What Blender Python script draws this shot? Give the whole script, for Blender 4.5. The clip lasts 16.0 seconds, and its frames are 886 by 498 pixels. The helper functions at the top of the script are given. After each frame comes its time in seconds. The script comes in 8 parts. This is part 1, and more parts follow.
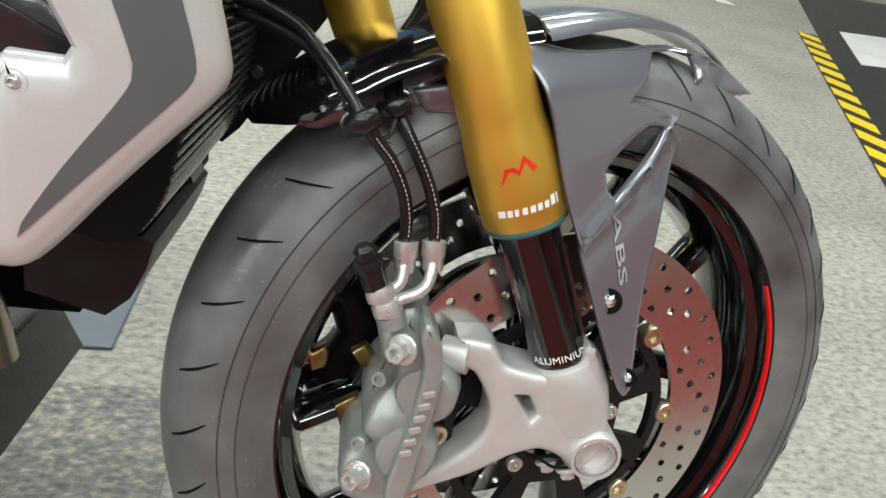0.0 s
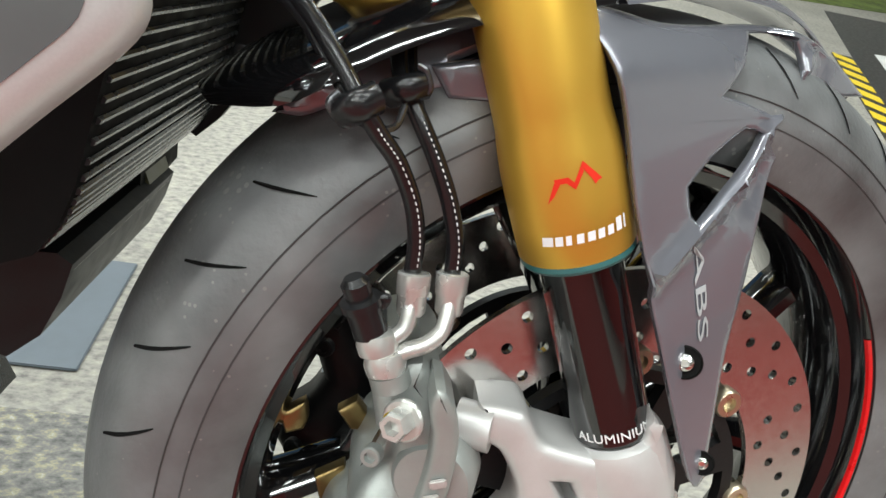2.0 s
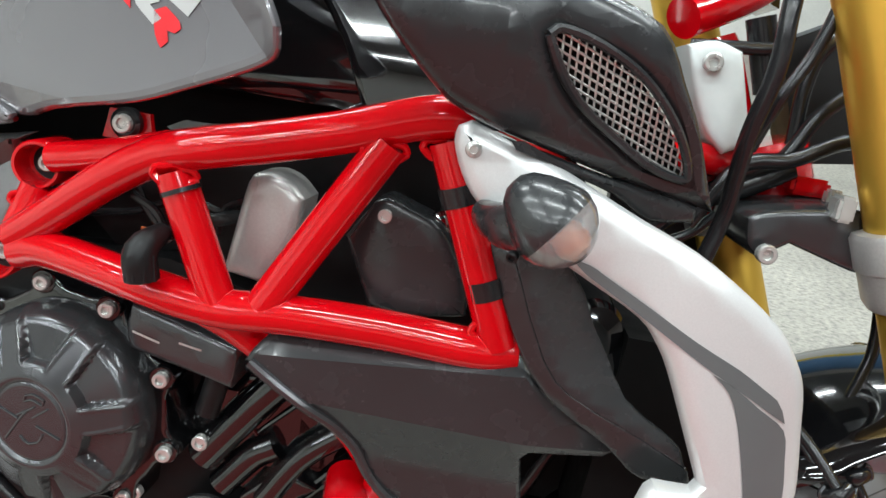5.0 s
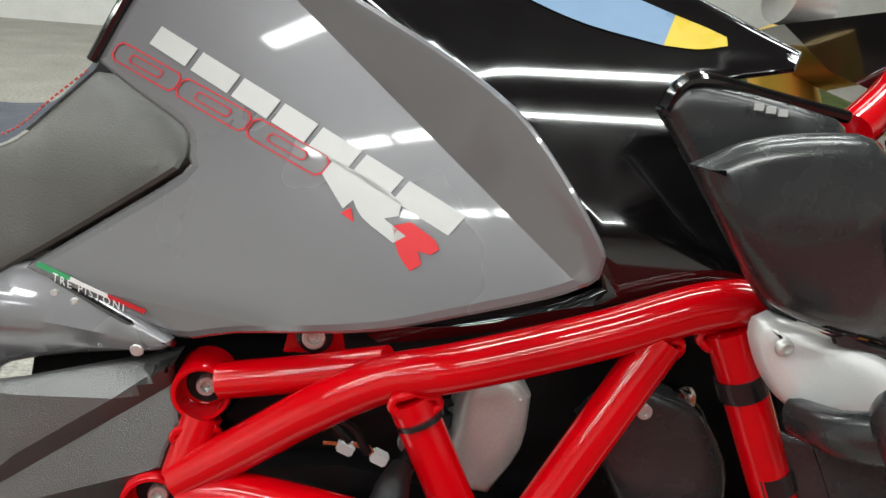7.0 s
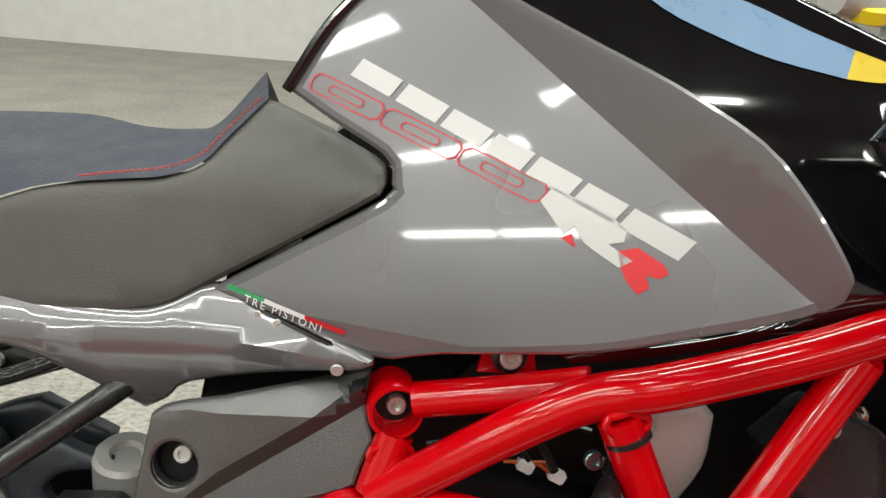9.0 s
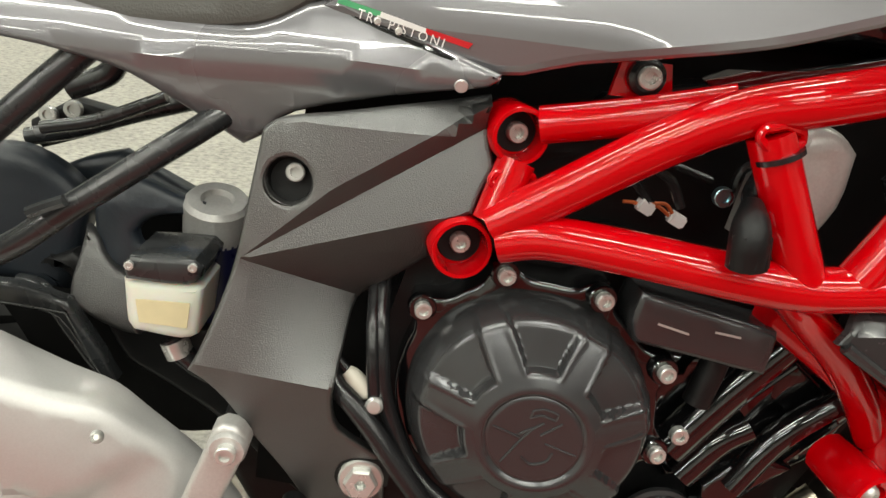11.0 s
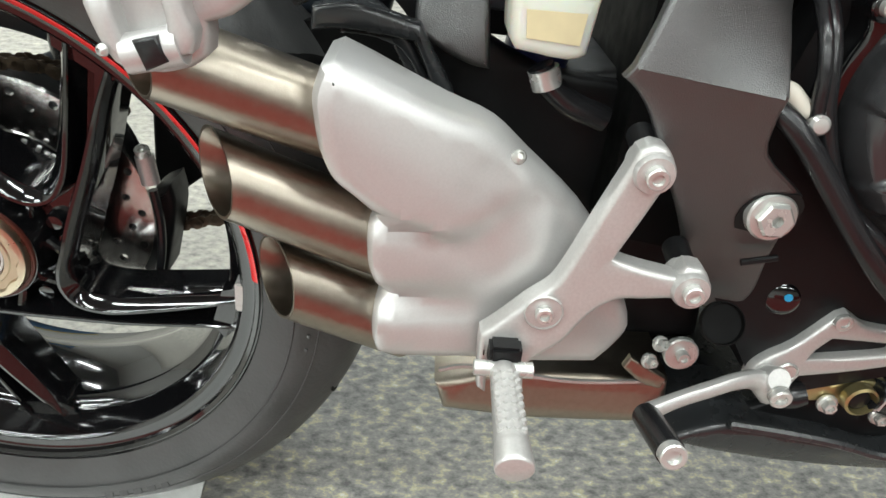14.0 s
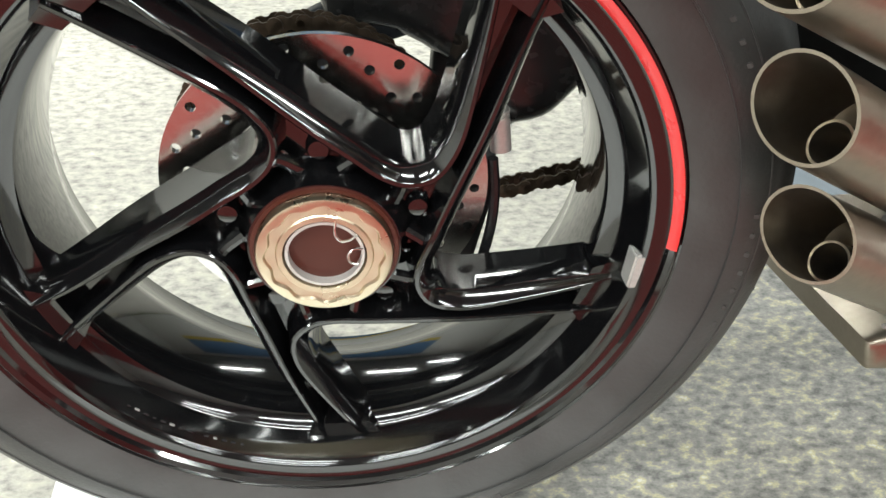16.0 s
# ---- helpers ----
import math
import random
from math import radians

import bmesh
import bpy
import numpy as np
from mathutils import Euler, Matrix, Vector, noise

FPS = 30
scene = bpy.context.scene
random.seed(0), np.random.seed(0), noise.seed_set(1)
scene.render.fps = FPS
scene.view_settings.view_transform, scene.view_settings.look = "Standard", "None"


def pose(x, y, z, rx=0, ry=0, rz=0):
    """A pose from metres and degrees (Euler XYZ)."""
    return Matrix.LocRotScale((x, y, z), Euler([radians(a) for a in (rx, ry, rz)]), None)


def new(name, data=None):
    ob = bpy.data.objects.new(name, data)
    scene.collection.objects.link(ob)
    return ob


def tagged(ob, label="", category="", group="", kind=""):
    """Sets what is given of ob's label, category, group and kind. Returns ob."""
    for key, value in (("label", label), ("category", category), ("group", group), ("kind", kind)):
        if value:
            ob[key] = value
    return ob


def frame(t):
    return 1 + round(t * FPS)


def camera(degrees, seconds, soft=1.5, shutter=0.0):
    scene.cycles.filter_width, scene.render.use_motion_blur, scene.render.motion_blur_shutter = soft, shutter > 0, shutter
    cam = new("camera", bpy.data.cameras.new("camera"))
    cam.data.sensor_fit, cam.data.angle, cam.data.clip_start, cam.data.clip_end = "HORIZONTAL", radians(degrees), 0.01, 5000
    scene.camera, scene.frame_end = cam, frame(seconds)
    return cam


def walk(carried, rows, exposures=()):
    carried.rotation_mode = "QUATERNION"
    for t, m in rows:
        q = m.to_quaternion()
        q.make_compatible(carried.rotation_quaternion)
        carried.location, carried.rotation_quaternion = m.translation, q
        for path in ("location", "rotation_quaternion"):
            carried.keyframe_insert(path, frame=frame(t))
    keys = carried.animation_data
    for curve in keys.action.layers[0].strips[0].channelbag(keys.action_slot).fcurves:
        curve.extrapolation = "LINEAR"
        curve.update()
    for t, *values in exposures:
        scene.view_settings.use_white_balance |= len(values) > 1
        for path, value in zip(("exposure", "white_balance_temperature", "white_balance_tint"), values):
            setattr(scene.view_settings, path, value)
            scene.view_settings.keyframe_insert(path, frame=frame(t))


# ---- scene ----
cam = camera(62.0, 16.0)
# the motorcycle leans away on its side stand: its own frame against the room's
LEAN = pose(0, 0, 0, -12, 0, 0)
# seconds, eye, yaw, pitch, roll in the motorcycle's own frame
PATH = [
    (0, 1.1970, -0.5917, 0.6263, -8.88, -19.94, 8.68),
    (0.5, 1.2111, -0.5138, 0.5817, -10.21, -20.84, 8.90),
    (1, 1.2232, -0.4762, 0.5541, -10.57, -20.63, 9.73),
    (1.5, 1.2175, -0.4585, 0.5636, -9.50, -20.05, 10.19),
    (2, 1.2092, -0.4675, 0.5916, -7.84, -19.08, 10.49),
    (2.5, 1.1940, -0.4912, 0.6259, -5.84, -18.48, 10.77),
    (3, 1.1670, -0.5226, 0.6717, -1.53, -16.96, 10.94),
    (3.5, 1.1171, -0.5572, 0.6989, 1.87, -15.96, 10.75),
    (4, 1.0502, -0.6029, 0.7122, 4.65, -15.26, 10.41),
    (4.5, 0.9974, -0.6385, 0.7382, 4.63, -14.16, 10.11),
    (5, 0.9336, -0.6477, 0.7760, 3.26, -12.92, 9.67),
    (5.2, 0.9090, -0.6493, 0.7917, 2.32, -12.67, 9.39),
    (7.3, 0.7017, -0.5714, 0.8451, -4.85, -9.10, 3.45),
    (7.5, 0.6896, -0.5695, 0.8480, -5.14, -8.29, 3.12),
    (8, 0.6578, -0.5739, 0.8477, -5.27, -7.55, 3.05),
    (8.2, 0.6455, -0.5833, 0.8504, -5.16, -7.57, 3.18),
    (10.3, 0.5695, -0.5777, 0.7753, -4.07, -13.39, 6.20),
    (10.5, 0.5656, -0.5768, 0.7633, -4.13, -14.46, 6.25),
    (11, 0.5501, -0.5794, 0.7339, -4.45, -17.74, 6.61),
    (11.5, 0.5439, -0.5773, 0.7087, -4.57, -22.21, 6.81),
    (12, 0.5392, -0.5653, 0.6622, -4.61, -24.85, 7.30),
    (12.5, 0.5300, -0.5448, 0.6095, -3.83, -26.86, 7.59),
    (13, 0.4730, -0.5435, 0.5958, -2.82, -28.03, 7.40),
    (13.5, 0.3982, -0.5450, 0.5869, -2.48, -28.63, 6.71),
    (14, 0.3340, -0.5508, 0.6133, -2.78, -28.96, 5.44),
    (14.5, 0.2451, -0.5627, 0.6383, -3.70, -29.58, 3.99),
    (15, 0.1694, -0.5295, 0.6285, -4.47, -30.17, 2.71),
    (15.5, 0.0914, -0.4939, 0.5979, -6.60, -30.74, 2.46),
    (16, 0.0134, -0.4573, 0.5503, -8.45, -31.02, 2.01),
]
walk(cam, [(t, LEAN @ pose(x, y, z, 90 + pitch, 0, yaw) @ pose(0, 0, 0, 0, 0, roll)) for t, x, y, z, yaw, pitch, roll in PATH],
     exposures=[(0, -0.12, 6550, 10), (1.5, 0.04, 6550, 10), (2.5, 0.12, 6450, 10), (3.2, 0.05, 6400, 10), (4.8, 0.14, 6250, 10), (7.5, -0.32, 6750, 12), (9, -0.34, 7000, 12), (11, -0.14, 7250, 10), (11.5, 0.08, 6850, 10), (12.5, 0.32, 6450, 10), (14, 0.06, 6500, 10), (15.2, 0.12, 6600, 10), (16, 0.46, 6650, 10)])

# ---- light ----
world = bpy.data.worlds.new("room_air")
world.use_nodes = True
scene.world = world
world.node_tree.nodes["Background"].inputs[0].default_value = (0.9, 0.95, 1.0, 1)
world.node_tree.nodes["Background"].inputs[1].default_value = 0.06
scene.view_settings.exposure = 0.0
CEILING = 3.4
TUBES = [(-1.6, 4.4), (0.6, 4.6), (2.8, 4.6), (-3.6, 3.0), (-3.8, 5.2), (-5.2, -3.0), (-3.6, -4.4), (-3.6, -3.0), (-5.2, -4.4), (-3.6, -1.6), (-1.6, -4.2), (0.6, -4.2), (2.8, -4.2), (-1.6, -2.6), (-1.6, -1.2), (-1.6, 0.3), (-1.6, 2.0), (0.6, -2.6), (0.6, -1.0), (0.6, 0.6), (0.6, 2.2), (2.8, -2.6), (2.8, -1.0), (2.8, 0.6), (2.8, 2.2)]
for x, y in TUBES:
    lamp = bpy.data.lights.new("ceiling_tube_light", "AREA")
    lamp.shape, lamp.size, lamp.size_y, lamp.energy, lamp.color = "RECTANGLE", 1.5, 0.14, 36, (0.92, 0.99, 0.965)
    new("ceiling_tube_light", lamp).matrix_world = pose(x, y, CEILING - 0.14)

# ---- materials ----
def material(name, color, rough=0.5, metal=0.0, coat=0.0, grain=60.0, vary=0.12, bump=0.0, bump_scale=400.0, wear=0.0):
    """A surface with variation at two scales: broad tone and fine grain, in colour, gloss and relief."""
    m = bpy.data.materials.new(name)
    m.use_nodes = True
    n, link = m.node_tree.nodes, m.node_tree.links.new
    b = n["Principled BSDF"]
    b.inputs["Metallic"].default_value = metal
    b.inputs["Coat Weight"].default_value = coat
    b.inputs["Coat Roughness"].default_value = 0.04
    co = n.new("ShaderNodeTexCoord")
    broad, fine = n.new("ShaderNodeTexNoise"), n.new("ShaderNodeTexNoise")
    broad.inputs["Scale"].default_value, fine.inputs["Scale"].default_value = 7.0, grain
    broad.inputs["Detail"].default_value, fine.inputs["Detail"].default_value = 3.0, 4.0
    link(co.outputs["Object"], broad.inputs["Vector"])
    link(co.outputs["Object"], fine.inputs["Vector"])
    both = n.new("ShaderNodeMath")
    both.operation = "ADD"
    link(broad.outputs["Fac"], both.inputs[0])
    link(fine.outputs["Fac"], both.inputs[1])
    tone = n.new("ShaderNodeMapRange")
    tone.inputs["From Min"].default_value, tone.inputs["From Max"].default_value = 0.6, 1.4
    tone.inputs["To Min"].default_value, tone.inputs["To Max"].default_value = 1 - vary, 1 + vary
    link(both.outputs[0], tone.inputs["Value"])
    mul = n.new("ShaderNodeVectorMath")
    mul.operation = "SCALE"
    mul.inputs[0].default_value = color
    link(tone.outputs[0], mul.inputs["Scale"])
    link(mul.outputs[0], b.inputs["Base Color"])
    gloss = n.new("ShaderNodeMapRange")
    gloss.inputs["From Min"].default_value, gloss.inputs["From Max"].default_value = 0.3, 0.75
    gloss.inputs["To Min"].default_value, gloss.inputs["To Max"].default_value = max(rough * 0.85, 0.02), min(rough * 1.15 + wear, 1)
    link(fine.outputs["Fac"], gloss.inputs["Value"])
    link(gloss.outputs[0], b.inputs["Roughness"])
    if bump:
        rel = n.new("ShaderNodeTexNoise")
        rel.inputs["Scale"].default_value, rel.inputs["Detail"].default_value = bump_scale, 3.0
        link(co.outputs["Object"], rel.inputs["Vector"])
        bp = n.new("ShaderNodeBump")
        bp.inputs["Strength"].default_value, bp.inputs["Distance"].default_value = bump, 0.001
        link(rel.outputs["Fac"], bp.inputs["Height"])
        link(bp.outputs[0], b.inputs["Normal"])
    return m


GOLD = material("gold_anodised", (0.76, 0.47, 0.070), 0.40, 0.75, grain=20, vary=0.04)
SILVER = material("silver_satin_paint", (0.63, 0.632, 0.63), 0.36, 0.35, coat=0.15, grain=900, vary=0.06)
STRIPE = material("dark_grey_stripe", (0.12, 0.13, 0.132), 0.36, 0.2, coat=0.15, vary=0.05)
GREY = material("grey_metallic_paint", (0.17, 0.167, 0.178), 0.28, 0.4, coat=1.0, grain=6, vary=0.03, bump=0.10, bump_scale=22)
FENDER = material("blue_grey_metallic_paint", (0.20, 0.205, 0.235), 0.24, 0.45, coat=1.0, grain=6, vary=0.03)
GLOSS = material("gloss_black_paint", (0.0035, 0.0035, 0.004), 0.10, 0.0, coat=1.0, vary=0.1)
SATIN = material("satin_black_paint", (0.022, 0.0235, 0.025), 0.27, 0.0, coat=0.2, vary=0.10)
PLASTIC = material("grained_black_plastic", (0.018, 0.018, 0.0178), 0.37, 0.0, bump=0.45, bump_scale=1300, vary=0.22)
PLASTIC.node_tree.nodes["Principled BSDF"].inputs["IOR"].default_value = 1.75
PLASTIC.node_tree.nodes["Principled BSDF"].inputs["Specular IOR Level"].default_value = 0.9
MATT = material("matt_black_plastic", (0.006, 0.006, 0.0065), 0.45, bump=0.1, vary=0.2)
MATT.node_tree.nodes["Principled BSDF"].inputs["Specular IOR Level"].default_value = 0.28
RED = material("gloss_red_paint", (0.52, 0.0006, 0.004), 0.13, coat=0.5, vary=0.06)
RED.node_tree.nodes["Principled BSDF"].inputs["Specular IOR Level"].default_value = 0.3
# rear rubber is the darker copy
RUBBER = material("tyre_rubber", (0.050, 0.050, 0.050), 0.36, grain=22, vary=0.4, bump=0.3, bump_scale=300, wear=0.1)
# front copy: scuffs, plus a paler base that paints in its brighter light
LITSCUFFED = material("scuffed_tyre_rubber", (0.118, 0.122, 0.124), 0.33, grain=22, vary=0.75, bump=0.3, bump_scale=300, wear=0.12)
LITSCUFFED.node_tree.nodes["Principled BSDF"].inputs["Specular IOR Level"].default_value = 0.85


def dust(mat, color, scale, size):
    """Scattered pale dust specks over a material."""
    n, link = mat.node_tree.nodes, mat.node_tree.links.new
    b = n["Principled BSDF"]
    base = b.inputs["Base Color"].links[0].from_socket
    co, cell, patch = n.new("ShaderNodeTexCoord"), n.new("ShaderNodeTexVoronoi"), n.new("ShaderNodeTexNoise")
    cell.inputs["Scale"].default_value, patch.inputs["Scale"].default_value = scale, 14.0
    link(co.outputs["Object"], cell.inputs["Vector"])
    link(co.outputs["Object"], patch.inputs["Vector"])
    reach = n.new("ShaderNodeMapRange")
    reach.inputs["From Min"].default_value, reach.inputs["From Max"].default_value = 0.45, 0.7
    reach.inputs["To Min"].default_value, reach.inputs["To Max"].default_value = 0.02, size
    link(patch.outputs["Fac"], reach.inputs["Value"])
    speck = n.new("ShaderNodeMath")
    speck.operation = "LESS_THAN"
    link(cell.outputs["Distance"], speck.inputs[0])
    link(reach.outputs[0], speck.inputs[1])
    mix = n.new("ShaderNodeMix")
    mix.data_type = "RGBA"
    link(speck.outputs[0], mix.inputs[0])
    link(base, mix.inputs[6])
    mix.inputs[7].default_value = (*color, 1)
    link(mix.outputs[2], b.inputs["Base Color"])


dust(LITSCUFFED, (0.20, 0.20, 0.19), 140, 0.26)
HOSE = material("black_hose_rubber", (0.011, 0.011, 0.012), 0.24, vary=0.2)
STEEL = material("zinc_steel", (0.60, 0.60, 0.575), 0.26, 0.6, grain=60, vary=0.04)
CHROME = material("polished_chrome", (0.70, 0.69, 0.67), 0.12, 1.0, vary=0.03)
ALLOY = material("brushed_alloy", (0.54, 0.53, 0.515), 0.36, 0.5, grain=500, bump=0.08, bump_scale=700)
CAST = material("silver_painted_casting", (0.60, 0.59, 0.58), 0.4, 0.4, coat=0.1, bump=0.1, bump_scale=500, vary=0.08)
CALIPER = material("grey_caliper_casting", (0.35, 0.37, 0.355), 0.40, 0.5, bump=0.2, bump_scale=500)
DARKCAST = material("dark_grey_casting", (0.082, 0.083, 0.087), 0.23, 0.7, vary=0.04, bump=0.015, bump_scale=600)
DISC = material("brushed_disc_steel", (0.60, 0.585, 0.565), 0.20, 1.0, grain=250, bump=0.04, bump_scale=600)
TITAN = material("warm_brushed_steel", (0.36, 0.315, 0.26), 0.33, 1.0, grain=200, bump=0.1, bump_scale=300)
BRASS = material("bronze_pad_plate", (0.30, 0.21, 0.09), 0.35, 1.0, grain=200)
NUT = material("champagne_nut", (0.62, 0.54, 0.40), 0.3, 1.0)
LEATHER = material("black_seat_vinyl", (0.062, 0.060, 0.054), 0.5, bump=0.35, bump_scale=700)
REDLINE = material("red_rim_stripe", (0.75, 0.01, 0.012), 0.3, coat=0.4, vary=0.05)
WHITE = material("white_print", (0.82, 0.82, 0.82), 0.4, vary=0.04)
# near-black that paints shade into gaps and hollows; the radiator core wears it too
SHADEBLACK = material("dark_cavity", (0.004, 0.004, 0.004), 0.7, vary=0.2)
SHADEBLACK.node_tree.nodes["Principled BSDF"].inputs["Specular IOR Level"].default_value = 0.12


# ---- builders ----
def spline(points, steps=6, closed=False):
    """A smooth line through the points."""
    p = [Vector(q) for q in points]
    if len(p) < 3 and not closed:
        return p
    n, out = len(p), []
    last = n if closed else n - 1
    for i in range(last):
        a = p[(i - 1) % n] if closed or i else p[0] * 2 - p[1]
        b, c = p[i], p[(i + 1) % n]
        d = p[(i + 2) % n] if closed or i + 2 < n else p[-1] * 2 - p[-2]
        for k in range(steps):
            t = k / steps
            out.append(0.5 * (2 * b + (c - a) * t + (2 * a - 5 * b + 4 * c - d) * t * t + (3 * b - a - 3 * c + d) * t ** 3))
    if not closed:
        out.append(p[-1])
    return out


def link_mesh(name, bm, mat, sharp=35):
    me = bpy.data.meshes.new(name)
    bmesh.ops.recalc_face_normals(bm, faces=bm.faces)
    bm.to_mesh(me)
    bm.free()
    for f in me.polygons:
        f.use_smooth = True
    me.set_sharp_from_angle(angle=radians(sharp))
    me.materials.append(mat)
    return new(name, me)


def part(name, bm, mat, parent, label="", sharp=35):
    """Links a bmesh as one mesh object under a thing or a part."""
    ob = link_mesh(name, bm, mat, sharp)
    ob.parent = parent
    return tagged(ob, label)


def group_part(name, parent, label="", m=None):
    ob = new(name)
    ob.empty_display_size = 0.02
    ob.parent = parent
    if m:
        ob.matrix_basis = m
    return tagged(ob, label)


def tube(points, radius, sides=14, steps=6, bm=None, flat=1.0):
    """A round bar along a smooth line; radius one number, or one a point."""
    bm = bm or bmesh.new()
    many = isinstance(radius, (list, tuple))
    line = spline(points, steps)
    r = [v.x for v in spline([(q, 0, 0) for q in radius], steps)] if many else [radius] * len(line)
    up, rings = Vector((0.13, 0.92, 0.31)), []
    for i, p in enumerate(line):
        d = (line[min(i + 1, len(line) - 1)] - line[max(i - 1, 0)]).normalized()
        u = (up - d * up.dot(d)).normalized()
        v = d.cross(u)
        up = u
        rings.append([bm.verts.new(p + u * (r[i] * flat * math.cos(a)) + v * (r[i] * math.sin(a))) for a in (2 * math.pi * k / sides for k in range(sides))])
    for a, b in zip(rings, rings[1:]):
        for k in range(sides):
            bm.faces.new((a[k], a[(k + 1) % sides], b[(k + 1) % sides], b[k]))
    bm.faces.new(rings[0][::-1])
    bm.faces.new(rings[-1])
    return bm


def lathe(profile, at, axis, sides=32, bm=None, closed=False, span=1.0, start=0.0):
    """Turns a profile of (along the axis, radius) round the axis through at."""
    bm = bm or bmesh.new()
    q = Vector(axis).normalized().to_track_quat("Z", "Y").to_matrix()
    whole = span >= 1
    count = sides if whole else sides + 1
    rings = []
    for a, r in profile:
        ring = []
        for k in range(count):
            t = 2 * math.pi * (start + span * k / sides)
            ring.append(bm.verts.new(Vector(at) + q @ Vector((r * math.cos(t), r * math.sin(t), a))))
        rings.append(ring)
    pairs = list(zip(rings, rings[1:])) + ([(rings[-1], rings[0])] if closed else [])
    for a, b in pairs:
        for k in range(sides):
            j = (k + 1) % count
            if not whole and k + 1 >= count:
                continue
            bm.faces.new((a[k], a[j], b[j], b[k]))
    if not closed and whole:
        for ring in (rings[0], rings[-1]):
            if (ring[0].co - ring[sides // 2].co).length > 1e-5:
                bm.faces.new(ring)
    bmesh.ops.remove_doubles(bm, verts=bm.verts, dist=1e-6)
    return bm


def fill_outline(bm, loops, y):
    """A flat face with holes: the first loop is the outline, the others are holes."""
    edges = []
    for loop in loops:
        vs = [bm.verts.new((x, y, z)) for x, z in loop]
        edges += [bm.edges.new((vs[i], vs[(i + 1) % len(vs)])) for i in range(len(vs))]
    bmesh.ops.triangle_fill(bm, use_beauty=True, use_dissolve=False, edges=edges)


def sheet(loops, y0, y1):
    """A flat plate with holes, from y0 to y1."""
    bm = bmesh.new()
    fill_outline(bm, loops, y0)
    ext = bmesh.ops.extrude_face_region(bm, geom=bm.faces[:])
    for v in ext["geom"]:
        if isinstance(v, bmesh.types.BMVert):
            v.co.y = y1
    return bm


def circle(cx, cz, r, n=16, start=0.0):
    return [(cx + r * math.cos(start + 2 * math.pi * k / n), cz + r * math.sin(start + 2 * math.pi * k / n)) for k in range(n)]


def polar(r, degrees, y=0.0):
    return (r * math.cos(radians(degrees)), y, r * math.sin(radians(degrees)))


def wrap(ob, at, axis, radius, facing, height=0.0):
    """Lays a flat print round a cylinder: its x runs round, its y along the axis, its middle at facing."""
    ax = Vector(axis).normalized()
    out = (Vector(facing) - ax * ax.dot(Vector(facing))).normalized()
    side = ax.cross(out)
    for v in ob.data.vertices:
        a = v.co.x / radius
        v.co = Vector(at) + ax * v.co.y + (out * math.cos(a) + side * math.sin(a)) * (radius + 0.0003 + v.co.z)
    ob.matrix_basis = Matrix()
    return ob


def rounded(outline, steps=3, corner=42.0):
    """A smooth closed line through the points that keeps sharp corners sharp."""
    p = [Vector((x, z)) for x, z in outline]
    n, out = len(p), []

    def sharp(i):
        u, v = p[i] - p[i - 1], p[(i + 1) % n] - p[i]
        return u.length < 1e-6 or v.length < 1e-6 or u.angle(v) > radians(corner)
    hard = [sharp(i) for i in range(n)]
    for i in range(n):
        b, c = p[i], p[(i + 1) % n]
        a = b * 2 - c if hard[i] else p[i - 1]
        d = c * 2 - b if hard[(i + 1) % n] else p[(i + 2) % n]
        k = max(1, min(steps, int((c - b).length / 0.004)))
        for j in range(k):
            t = j / k
            out.append(0.5 * (2 * b + (c - a) * t + (2 * a - 5 * b + 4 * c - d) * t * t + (3 * b - a - 3 * c + d) * t ** 3))
    return [(q.x, q.y) for q in out]


def inward(line, dist):
    """The line moved to its inner side."""
    n, area = len(line), 0.0
    for i in range(n):
        area += line[i - 1][0] * line[i][1] - line[i][0] * line[i - 1][1]
    s = 1.0 if area > 0 else -1.0
    out = []
    for i in range(n):
        a, b, c = Vector(line[i - 1]), Vector(line[i]), Vector(line[(i + 1) % n])
        u, v = (b - a).normalized(), (c - b).normalized()
        m = Vector((-u.y - v.y, u.x + v.x)) * s
        m = m.normalized() if m.length > 1e-4 else Vector((-u.y, u.x)) * s
        k = min(1.4, 1 / max(0.5, abs(m.dot(Vector((-u.y, u.x))))))
        out.append((b.x + m.x * dist * k, b.y + m.y * dist * k))
    return out


